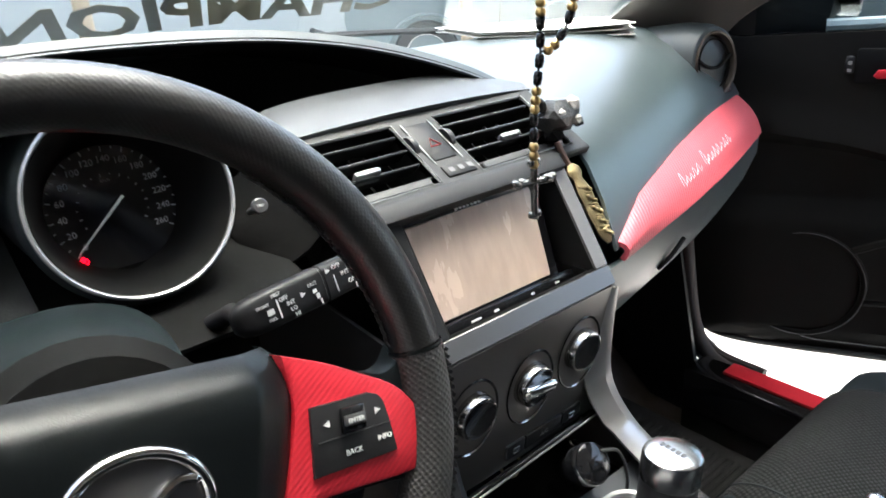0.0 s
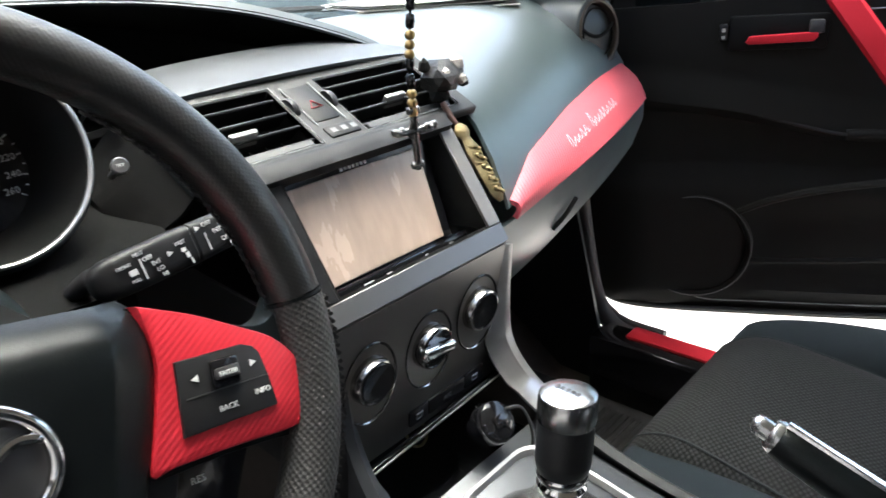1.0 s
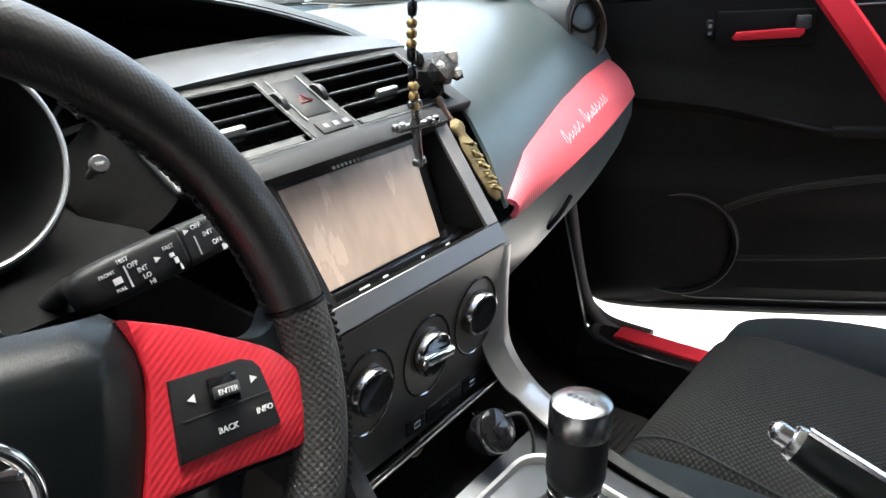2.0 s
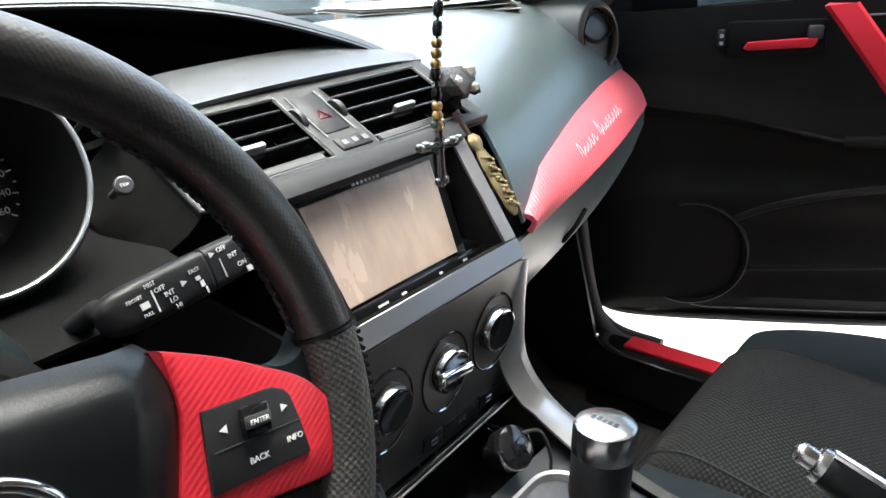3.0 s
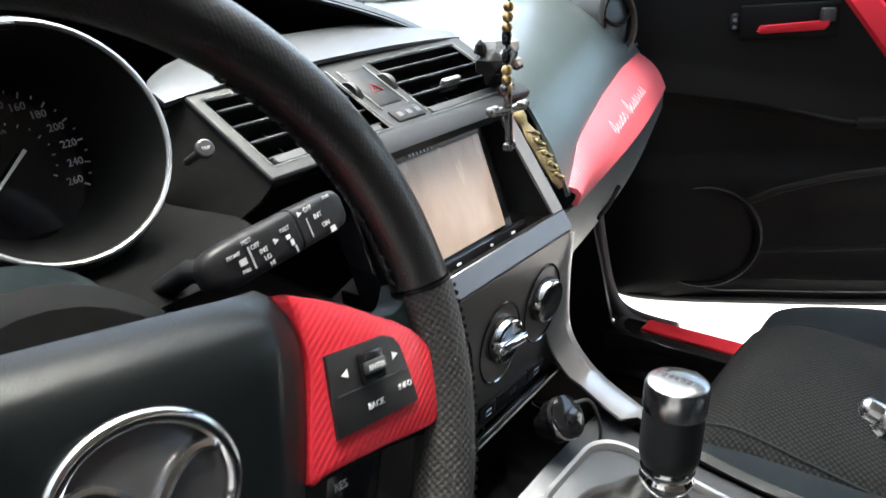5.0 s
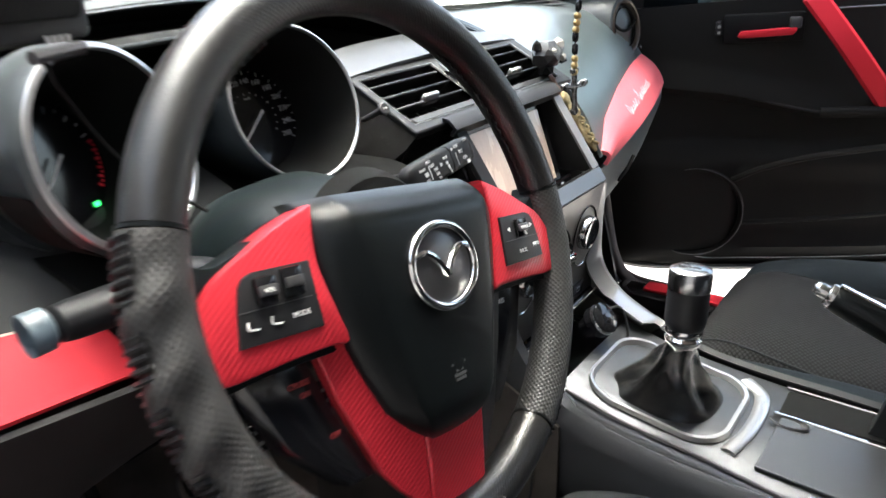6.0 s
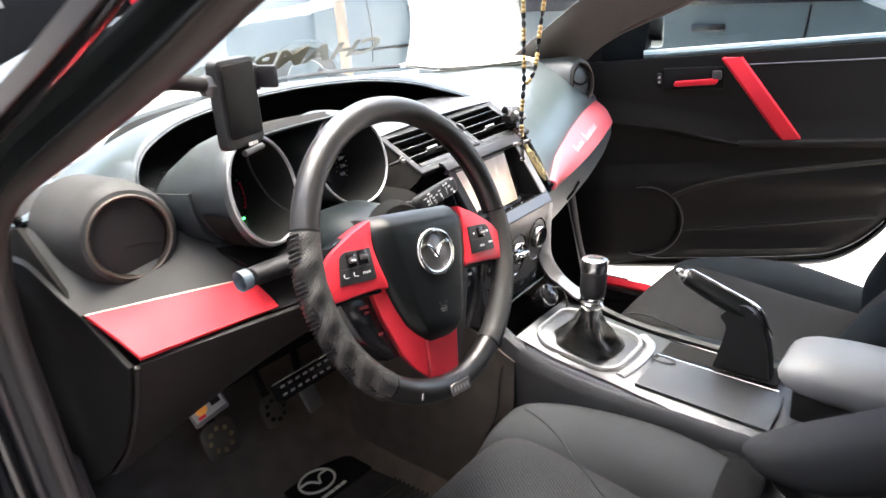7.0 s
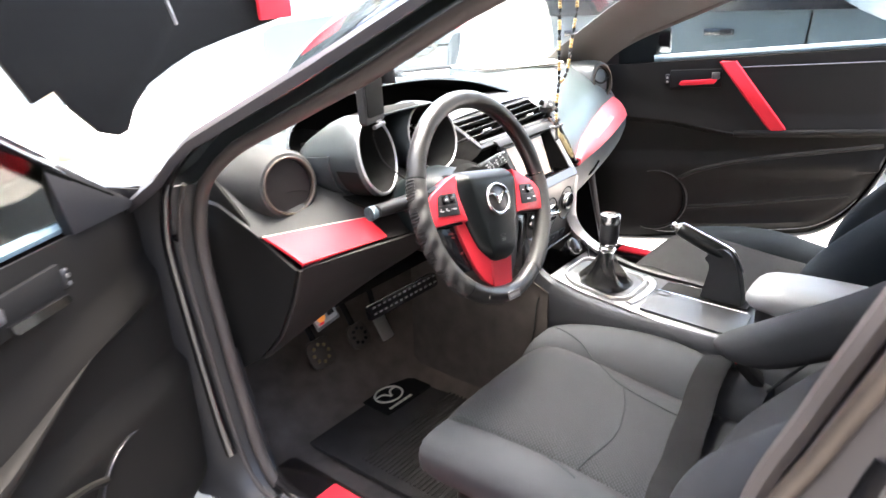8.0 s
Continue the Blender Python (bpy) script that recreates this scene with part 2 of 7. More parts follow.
def part(name, bm, mat, parent=None, label="", local=False, smooth=40, bevel=0.0, thick=0.0, offset=-1.0):
    """Links a bmesh as one mesh object under parent. Built in the world's axes, or in the thing's own (local)."""
    bmesh.ops.recalc_face_normals(bm, faces=bm.faces[:])
    if thick:
        thicken(bm, thick * offset)
    me = bpy.data.meshes.new(name)
    bm.to_mesh(me)
    bm.free()
    if parent is not None and not local:
        me.transform(world_of(parent).inverted())
    me.materials.append(mat)
    me.shade_smooth()
    ob = new(name, me)
    if parent is not None:
        ob.parent = parent
    if bevel:
        mod = ob.modifiers.new("edges", "BEVEL")
        mod.width, mod.segments, mod.limit_method, mod.angle_limit = bevel, 2, "ANGLE", radians(35)
    if smooth:
        me.set_sharp_from_angle(angle=radians(smooth))
    return tagged(ob, label)


def structure(name, bm, mat, label, category="", **k):
    return tagged(part(name, bm, mat, None, **k), label, category or name.split("_")[0], kind="structure")


def shift(bm, m):
    bmesh.ops.transform(bm, matrix=m, verts=bm.verts[:])
    return bm


def box(x0, x1, y0, y1, z0, z1, bevel=0.0, seg=2, m=None):
    bm = bmesh.new()
    bmesh.ops.create_cube(bm, size=1)
    for v in bm.verts:
        v.co = Vector(((x0 + x1) / 2 + v.co.x * (x1 - x0), (y0 + y1) / 2 + v.co.y * (y1 - y0), (z0 + z1) / 2 + v.co.z * (z1 - z0)))
    if bevel:
        bmesh.ops.bevel(bm, geom=bm.edges[:], offset=bevel, segments=seg, profile=0.5, affect="EDGES", clamp_overlap=True)
    return shift(bm, m) if m is not None else bm


def join(*bms):
    """Several bmeshes as one."""
    out = bmesh.new()
    for b in bms:
        me = bpy.data.meshes.new("tmp")
        b.to_mesh(me)
        b.free()
        out.from_mesh(me)
        bpy.data.meshes.remove(me)
    return out


def grid(rows, closed_u=False, closed_v=False, caps=False):
    """A skin over rows of points, all of the same length."""
    bm = bmesh.new()
    vs = [[bm.verts.new(p) for p in r] for r in rows]
    nu, nv = len(vs), len(vs[0])
    for i in range(nu if closed_u else nu - 1):
        for j in range(nv if closed_v else nv - 1):
            q = [vs[i][j], vs[(i + 1) % nu][j], vs[(i + 1) % nu][(j + 1) % nv], vs[i][(j + 1) % nv]]
            bm.faces.new(q)
    if caps:
        bm.faces.new(vs[0])
        bm.faces.new(list(reversed(vs[-1])))
    return bm


def smooth_line(pts, n=8):
    """Catmull-Rom through pts."""
    p = [Vector(q) for q in pts]
    p = [2 * p[0] - p[1]] + p + [2 * p[-1] - p[-2]]
    out = []
    for i in range(1, len(p) - 2):
        a, b, c, d = p[i - 1:i + 3]
        for k in range(n):
            t = k / n
            out.append(0.5 * (2 * b + (c - a) * t + (2 * a - 5 * b + 4 * c - d) * t * t + (3 * b - a - 3 * c + d) * t ** 3))
    return out + [p[-2]]


def tube(pts, radius, seg=10, closed=False, flat=1.0):
    """A round bar along pts; radius is one number or one for each point; flat squeezes the section."""
    pts = [Vector(p) for p in pts]
    n = len(pts)
    rad = radius if isinstance(radius, (list, tuple)) else [radius] * n
    rows, ref = [], None
    for i, p in enumerate(pts):
        a = pts[i - 1] if (i or closed) else p
        b = pts[(i + 1) % n] if (i < n - 1 or closed) else p
        d = (b - a).normalized()
        if ref is None:
            ref = d.orthogonal().normalized() if abs(d.z) > 0.95 else d.cross(Vector((0, 0, 1))).normalized()
        ref = (ref - d * ref.dot(d)).normalized()
        s = d.cross(ref)
        rows.append([p + rad[i] * (ref * math.cos(2 * math.pi * k / seg) + s * flat * math.sin(2 * math.pi * k / seg)) for k in range(seg)])
    return grid(rows, closed_u=closed, closed_v=True, caps=not closed)


def lathe(profile, seg=32, m=None):
    """Turns (radius, height) pairs about z."""
    rows = [[(r * math.cos(2 * math.pi * k / seg), r * math.sin(2 * math.pi * k / seg), h) for k in range(seg)] for r, h in profile]
    bm = grid(rows, closed_v=True)
    bmesh.ops.remove_doubles(bm, verts=bm.verts[:], dist=1e-6)
    return shift(bm, m) if m is not None else bm


def axes(origin, x, y):
    """A pose from an origin, the way of its x and roughly that of its y."""
    x = Vector(x).normalized()
    z = x.cross(Vector(y)).normalized()
    y = z.cross(x)
    m = Matrix((x, y, z)).transposed().to_4x4()
    m.translation = origin
    return m


def slab(poly, depth, m=None, bevel=0.0):
    """A plate: a flat outline in x and y, with its front at z = 0 and its back at -depth."""
    bm = bmesh.new()
    f = bm.faces.new([bm.verts.new((p[0], p[1], 0)) for p in poly])
    r = bmesh.ops.extrude_face_region(bm, geom=[f])
    bmesh.ops.translate(bm, vec=(0, 0, -depth), verts=[g for g in r["geom"] if isinstance(g, bmesh.types.BMVert)])
    if bevel:
        top = [e for e in bm.edges if all(abs(v.co.z) < 1e-7 for v in e.verts)]
        bmesh.ops.bevel(bm, geom=top, offset=bevel, segments=2, profile=0.5, affect="EDGES", clamp_overlap=True)
    return shift(bm, m) if m is not None else bm


def rounded(x0, x1, y0, y1, r, n=5):
    out = []
    for cx, cy, a in ((x1 - r, y1 - r, 0), (x0 + r, y1 - r, 90), (x0 + r, y0 + r, 180), (x1 - r, y0 + r, 270)):
        for k in range(n + 1):
            t = radians(a + 90 * k / n)
            out.append((cx + r * math.cos(t), cy + r * math.sin(t)))
    return out


def plate(us, vs, holes, depth, m):
    """A plate in x and y with square holes, from the lines us and vs; holes names the cells left open."""
    bm = bmesh.new()
    pts = {(i, j): bm.verts.new((u, v, 0)) for i, u in enumerate(us) for j, v in enumerate(vs)}
    for i in range(len(us) - 1):
        for j in range(len(vs) - 1):
            if (i, j) not in holes:
                bm.faces.new([pts[i, j], pts[i + 1, j], pts[i + 1, j + 1], pts[i, j + 1]])
    loose = [v for v in bm.verts if not v.link_faces]
    bmesh.ops.delete(bm, geom=loose, context="VERTS")
    r = bmesh.ops.extrude_face_region(bm, geom=bm.faces[:])
    bmesh.ops.translate(bm, vec=(0, 0, -depth), verts=[g for g in r["geom"] if isinstance(g, bmesh.types.BMVert)])
    return shift(bm, m)


def letters(text, size, m, mat, parent, name="lettering", label="", depth=0.0003, slant=0.0, local=False, mirror=False, bold=0.0):
    """Words in the built-in font, as a thin mesh, centred at m."""
    c = bpy.data.curves.new("tmp", "FONT")
    c.body, c.size, c.align_x, c.align_y, c.extrude, c.shear, c.resolution_u, c.offset = text, size, "CENTER", "CENTER", depth, slant, 2, bold
    o = bpy.data.objects.new("tmp", c)
    me = bpy.data.meshes.new_from_object(o)
    bpy.data.objects.remove(o)
    if mirror:
        me.transform(Matrix.Diagonal((-1, 1, 1, 1)))
        me.flip_normals()
    me.transform(m)
    if parent is not None and not local:
        me.transform(world_of(parent).inverted())
    me.materials.clear()
    me.materials.append(mat)
    ob = new(name, me)
    ob.parent = parent
    return tagged(ob, label)


XC = 0.39          # the car's middle line


def lerp(a, b, t):
    return tuple(p + (q - p) * t for p, q in zip(a, b))


def along(table, x):
    """Reads a table of (x, values...) between its rows."""
    if x <= table[0][0]:
        return table[0][1:]
    for a, b in zip(table, table[1:]):
        if x <= b[0]:
            return lerp(a[1:], b[1:], (x - a[0]) / (b[0] - a[0]))
    return table[-1][1:]


def steps(a, b, n):
    return [a + (b - a) * i / n for i in range(n + 1)]


# ---- ground and surroundings ----
structure("ground", box(-60, 60, -60, 60, -0.3, 0.0), CONCRETE, "pale sunlit concrete yard", "ground")
structure("pavement", box(-4.45, -0.55, -8.9, 4.2, -0.05, 0.006), ASPHALT, "grey asphalt strip beside the car", "pavement")


# ---- car body ----
def shield_point(x, t):
    """The windscreen: t = 0 at its foot, 1 at its head."""
    s = (x - XC) / 0.80
    foot = Vector((x, 0.88 - 0.40 * s * s - 0.10 * s ** 6, 0.985 - 0.035 * s * s))
    head = Vector((x, -0.06 - 0.44 * s ** 4, 1.47 - 0.085 * s * s))
    p = foot.lerp(head, t)
    p.z += 0.03 * math.sin(math.pi * t) * max(-0.6, 1 - 1.7 * s * s)
    return p


xs = steps(-0.335, 1.12, 24)
glass_rows = [[shield_point(x, t) for x in xs] for t in steps(0, 1, 10)]
windscreen = structure("window_1", grid(glass_rows), GLASS, "clear curved windscreen with a dark sticker across its foot", "windscreen", thick=0.005)
windscreen.visible_shadow = False

body = thing("car_body", "black painted hatchback body with both front doors open", "car", (XC, 0, 0), kind="structure")

SEAL = [(0.20, 0.335), (0.285, 0.338), (0.330, 0.358), (0.358, 0.405), (0.376, 0.48), (0.399, 0.638), (0.418, 0.82), (0.405, 0.905), (0.362, 0.982), (0.26, 1.052), (0.08, 1.124), (-0.08, 1.188), (-0.278, 1.274), (-0.53, 1.346)]


def side_x(side, x):
    return x if side < 0 else 2 * XC - x


def pillar(side):
    """The windscreen pillar with its painted outside, its cloth inside and the rubber round the door opening."""
    out, inn = [], []
    for k, t in enumerate(steps(-0.12, 1, 18)):
        y = 0.36 + (-0.62 - 0.36) * t + (0.03 if side > 0 else 0)
        z = along([(-0.62, 1.372), (-0.278, 1.280), (-0.08, 1.196), (0.08, 1.132), (0.26, 1.060), (0.36, 0.990), (0.48, 0.930)], y - (0.03 if side > 0 else 0))[0] - 0.004
        up = Vector((0, 0.42, 0.9)).normalized()
        base = Vector((0, y, z))
        w = 0.088 - 0.020 * t
        a = base + Vector((side_x(side, -0.365), 0, 0))
        b = base + Vector((side_x(side, -0.445 + 0.02 * t), 0, 0)) + up * 0.008
        c = base + Vector((side_x(side, -0.43 + 0.03 * t), 0, 0)) + up * w * (0.42 if side < 0 else 0.7)
        d = base + Vector((side_x(side, -0.385 + 0.03 * t), 0, 0)) + up * (w * 0.55 if side < 0 else w + 0.02)
        e = base + Vector((side_x(side, -0.355 + 0.03 * t), 0, 0)) + up * w * (0.45 if side < 0 else 0.75)
        f = base + Vector((side_x(side, -0.355 + 0.02 * t), 0, 0)) + up * 0.02
        out.append([b, b.lerp(c, 0.5) + Vector((-0.012 if side < 0 else 0.012, 0, 0)), c, d])
        inn.append([d + Vector((0.004 * -side, 0, -0.006)), e, f, a + up * 0.004])
    part("pillar_skin", grid(out), PILLARM, body, "black painted windscreen pillar", thick=0.004)
    if side > 0:
        # broad inner cover from the windscreen's edge to the door seal, bowed towards the cabin
        lines = [((1.015, 0.60, 0.965), (1.128, 0.425, 0.905)), ((1.000, 0.50, 1.020), (1.128, 0.36, 0.990)), ((0.988, 0.42, 1.072), (1.127, 0.27, 1.058)), ((0.976, 0.26, 1.174), (1.126, 0.11, 1.124)), ((0.955, 0.05, 1.285), (1.125, -0.06, 1.190)), ((0.935, -0.18, 1.385), (1.120, -0.27, 1.285)), ((0.90, -0.45, 1.440), (1.10, -0.53, 1.355))]
        a_line, b_line = (smooth_line([l[k] for l in lines], 5) for k in (0, 1))
        inn = []
        for a, b in zip(a_line, b_line):
            row = []
            for k in steps(0, 1, 8):
                p = a.lerp(b, k) + Vector((-0.55, -0.65, 0.10)) * 0.030 * math.sin(math.pi * k ** 0.8)
                row.append(p)
            inn.append(row)
    part("pillar_trim", grid(inn), DASH if side < 0 else PILLARTRIM, body, "dark grey moulded pillar trim", thick=0.004)
    line = smooth_line([(side_x(side, -0.357), y + (0.03 if side > 0 else 0), z) for y, z in SEAL], 6)
    part("door_seal", tube(line, 0.012 if side < 0 else 0.014, 10), SEALM, body, "black rubber door seal")
    if side < 0:
        line = smooth_line([(side_x(side, -0.405), y + 0.03, z + 0.02) for y, z in SEAL[3:]], 6)
        part("jamb_edge", tube(line, 0.011, 10), TRIMPAINT, body, "glossy painted edge of the door opening")
    line = smooth_line([(side_x(side, -0.385), y + 0.022 + (0.03 if side > 0 else 0), z + 0.004) for y, z in SEAL[:9]], 6)
    part("seal_lip", tube(line, 0.005 if side < 0 else 0.010, 8), SEALM, body, "thin rubber lip beside the seal")
    # front jamb: the painted return between hinge side and cabin
    rows = []
    for y, z in SEAL[1:9]:
        k = 0.03 if side > 0 else 0
        rows.append([(side_x(side, -0.335), y + 0.015 + k, z), (side_x(side, -0.365), y + 0.02 + k, z), (side_x(side, -0.405), y + 0.04 + k, z), (side_x(side, -0.43), y + 0.07 + k, z), (side_x(side, -0.46), y + 0.16 + k, z)])
    part("hinge_jamb", grid(rows), PLASTIC, body, "black hinge jamb", thick=0.004)


pillar(-1)
pillar(1)


def sill(side):
    x0, x1 = sorted((side_x(side, -0.265), side_x(side, -0.345))) if side > 0 else (-0.37, -0.28)
    part("door_sill", box(x0, x1, -0.75, 0.36, 0.20, 0.365, 0.018), PAINT, body, "black painted door sill")
    x0, x1 = sorted((side_x(side, -0.292), side_x(side, -0.336))) if side > 0 else (-0.355, -0.300)
    a, b = sorted((side_x(side, -0.345), side_x(side, -0.43)))
    part("rocker", box(a, b, -0.75, 0.50, 0.17, 0.30, 0.03), PAINT, body, "black rocker panel")
    part("sill_plate", box(x0, x1, -0.55, 0.29 if side > 0 else 0.205, 0.362, 0.371, 0.004), RED, body, "red vinyl-wrapped sill plate")


sill(-1)
sill(1)
part("hinge_bolt", lathe([(0, 0.008), (0.006, 0.007), (0.007, 0.0), (0.013, -0.001), (0.013, -0.004)], 6, axes((-0.385, 0.43, 0.358), (0, 1, 0), (0, 0, 1)) @ Matrix.Rotation(math.pi, 4, "X")), BRASS, body, "brass-coloured hinge bolt", smooth=20)
part("hinge_plate", box(-0.392, -0.384, 0.395, 0.455, 0.325, 0.375, 0.004), CAPM, body, "bright metal hinge plate")


def rear_side(side):
    """Centre pillar and closed rear door behind the front door's opening."""
    f = (lambda p: p) if side < 0 else (lambda p: (2 * XC - p[0], p[1], p[2]))
    skin = []
    for z, x, y in ((0.20, -0.46, -0.69), (0.38, -0.485, -0.655), (0.60, -0.50, -0.635), (0.80, -0.495, -0.650), (0.93, -0.475, -0.685)):
        skin.append([f((x + 0.02, y, z)), f((x, y - 0.015, z)), f((x - 0.008, y - 0.25, z)), f((x - 0.004, y - 0.7, z)), f((x + 0.02, y - 1.1, z)), f((x + 0.10, y - 1.38, z))])
    part("rear_door_skin", grid(skin), TRIMPAINT, body, "black painted rear door with sky reflections", thick=0.006)
    edge = [f(p) for p in ((-0.42, -0.60, 0.38), (-0.425, -0.575, 0.60), (-0.425, -0.592, 0.80), (-0.42, -0.635, 0.93), (-0.42, -0.680, 1.05), (-0.36, -0.79, 1.32))]
    part("door_seal", tube(smooth_line(edge, 6), 0.012, 8), SEALM, body, "black rubber door seal")
    post = []
    for (x, y, z) in ((-0.42, -0.605, 0.36), (-0.425, -0.580, 0.60), (-0.425, -0.60, 0.82), (-0.42, -0.640, 0.93), (-0.42, -0.690, 1.06), (-0.36, -0.80, 1.34)):
        post.append([f((x + 0.06, y - 0.03, z)), f((x, y - 0.004, z)), f((x - 0.03, y - 0.015, z)), f((x - 0.04, y - 0.06, z)), f((x - 0.03, y - 0.14, z)), f((x + 0.07, y - 0.14, z))])
    part("centre_pillar", grid(post, closed_v=True, caps=True), PILLARM, body, "dark centre pillar")
    # Brown strip stands in for the wall's reflection in black pillar paint.
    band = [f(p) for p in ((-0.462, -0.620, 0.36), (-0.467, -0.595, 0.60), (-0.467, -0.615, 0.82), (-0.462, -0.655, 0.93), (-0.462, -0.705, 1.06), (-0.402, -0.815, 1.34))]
    part("pillar_sheen", tube(smooth_line(band, 6), 0.009, 10), BRONZE, body, "brown strip painting a reflection along the pillar edge")
    win = [[f((-0.465, -0.86, 0.93)), f((-0.45, -1.3, 0.94)), f((-0.36, -1.9, 0.98))], [f((-0.36, -0.86, 1.32)), f((-0.35, -1.3, 1.33)), f((-0.28, -1.75, 1.28))]]
    g = part("rear_window", grid(win), PRIVACY, body, "dark tinted rear side window", thick=0.004)
    g.visible_shadow = False
    rail = [f(p) for p in ((-0.32, -0.60, 1.37), (-0.32, -1.0, 1.385), (-0.30, -1.5, 1.36), (-0.22, -1.95, 1.30))]
    part("roof_rail", tube(smooth_line(rail, 5), 0.045, 8), PAINT, body, "black painted roof edge")


rear_side(-1)
rear_side(1)

roof_rows = []
for y in steps(-0.06, -2.05, 12):
    row = []
    for x in steps(-0.33, 1.11, 12):
        s = (x - XC) / 0.72
        row.append((x, y - 0.30 * s ** 4 * max(0.0, 1 + y), 1.475 - 0.085 * s * s - 0.05 * max(0, (-1.0 - y)) ** 2))
    roof_rows.append(row)
part("roof", grid(roof_rows), PAINT, body, "black painted roof", thick=0.012, offset=1)
structure("ceiling", grid([[(p[0], p[1], p[2] - 0.03) for p in r] for r in roof_rows]), HEADLINER, "beige cloth headliner", "headliner", thick=0.01)
part("tailgate", box(-0.25, 1.03, -2.12, -2.06, 0.30, 0.95, 0.02), PAINT, body, "black tailgate")
rearglass = part("rear_screen", grid([[(-0.2, -2.1, 0.95), (0.98, -2.1, 0.95)], [(-0.12, -1.98, 1.33), (0.90, -1.98, 1.33)]]), PRIVACY, body, "dark tinted rear screen", thick=0.004)
rearglass.visible_shadow = False
# bonnet and wings ahead of the windscreen
hood_rows = []
for t in steps(0, 1, 8):
    row = []
    for x in steps(-0.40, 1.18, 14):
        s = (x - XC) / 0.80
        foot = shield_point(x, 0)
        y = foot.y + 0.03 + t * (1.80 - foot.y + 0.12 * (1 - s * s))
        row.append((x, y, 0.985 - 0.035 * s * s - 0.02 - 0.16 * t - 0.10 * t * t - 0.05 * s ** 4))
    hood_rows.append(row)
part("bonnet", grid(hood_rows), PAINT, body, "black painted bonnet", thick=0.01)
for side in (-1, 1):
    wing = [[(side_x(side, -0.40), y, zt), (side_x(side, -0.47), y, zt - 0.06), (side_x(side, -0.50), y, zt - 0.25), (side_x(side, -0.48), y, 0.25)] for y, zt in ((0.54, 0.905), (0.9, 0.87), (1.4, 0.79), (1.85, 0.70))]
    part("front_wing", grid(wing), PAINT, body, "black painted front wing", thick=0.01)
part("firewall", box(-0.42, 1.20, 0.98, 1.00, 0.15, 0.78), DEEP, body, "dark bulkhead")

# ---- floor ----
floor_rows = []
for x in steps(-0.34, 1.12, 30):
    hump = math.exp(-((x - XC) / 0.16) ** 4) * 0.14
    floor_rows.append([(x, y, (0.225 + hump if y < 0.45 else 0.225 + hump + (y - 0.45) * 0.75)) for y in steps(-2.1, 0.97, 24)])
structure("floor", grid(floor_rows), CARPET, "dark brown-black car carpet", "carpet", thick=0.02)


# ---- dashboard ----
dash = thing("dashboard", "charcoal soft-touch dashboard with red wrapped trim strips", "dashboard", (XC, 0.5, 0.7))
BROW = [(-0.185, 0.335, 0.975), (-0.172, 0.355, 1.018), (-0.135, 0.37, 1.047), (-0.05, 0.39, 1.066), (0.10, 0.40, 1.073), (0.26, 0.395, 1.066), (0.36, 0.375, 1.052), (0.44, 0.355, 1.031), (0.52, 0.325, 0.998), (0.565, 0.295, 0.965)]
brow = smooth_line(BROW, 6)
top_rows, hollow_rows = [], []
for i, p in enumerate(brow):
    t = i / (len(brow) - 1)
    fx = -0.33 + (0.60 + 0.33) * t
    f = shield_point(fx, 0)
    far = Vector((fx, f.y, f.z - 0.012))
    mid = p.lerp(far, 0.45) + Vector((0, 0, 0.018))
    top_rows.append([p + Vector((0, 0.0, -0.004)), p + Vector((0, 0.008, 0.006)), p.lerp(mid, 0.4) + Vector((0, 0, 0.010)), mid, mid.lerp(far, 0.5) + Vector((0, 0, 0.004)), far, far + Vector((0, 0.05, -0.05))])
    k = math.sin(math.pi * min(1, max(0, t)))
    back = Vector((0.16 + (p.x - 0.16) * 0.92, 0.42 + 0.20 * k, 0.965 + (p.z - 0.965) * 0.72))
    low = Vector((0.16 + (p.x - 0.16) * 0.92, 0.40 + 0.18 * k, 0.945))
    front = Vector((0.16 + (p.x - 0.16) * 0.97, 0.315 + 0.03 * k, 0.945))
    hollow_rows.append([p + Vector((0, 0.001, -0.004)), p.lerp(back, 0.5) + Vector((0, 0, -0.006)), back, low, front])
part("brow", grid(top_rows), DASHLIT, dash, "charcoal grained dashboard top", thick=0.004)
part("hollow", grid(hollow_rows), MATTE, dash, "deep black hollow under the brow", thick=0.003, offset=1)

# passenger side: flat top, soft face falling to the trim strip
PTOP = [(0.565, 0.300, 0.968), (0.62, 0.345, 0.984), (0.75, 0.385, 0.995), (0.90, 0.415, 0.999), (1.00, 0.46, 0.998), (1.10, 0.50, 0.985)]
PLOW = [(0.530, 0.138, 0.828), (0.62, 0.178, 0.856), (0.77, 0.226, 0.874), (0.92, 0.272, 0.882), (1.00, 0.294, 0.883), (1.10, 0.325, 0.880)]
rows = []
for x in steps(0.565, 1.11, 22):
    f = shield_point(x, 0)
    t = (x - 0.565) / 0.545
    a = Vector((x, *along(PTOP, x)))
    xb = 0.528 + (1.10 - 0.528) * t
    b = Vector((xb, *along(PLOW, xb)))
    row = [Vector((x, f.y + 0.03, f.z - 0.06)), Vector((x, f.y, f.z - 0.012)), Vector((x, (f.y + a.y) / 2, 0.998))]
    row += [a + Vector((0, 0.06, 0.004)), a + Vector((0, 0.015, 0))]
    for k in (0.15, 0.35, 0.55, 0.75, 0.92, 1.0):
        q = a.lerp(b, k)
        q += Vector((0, -0.02, 0.016)) * math.sin(math.pi * k)
        row.append(q)
    rows.append(row)
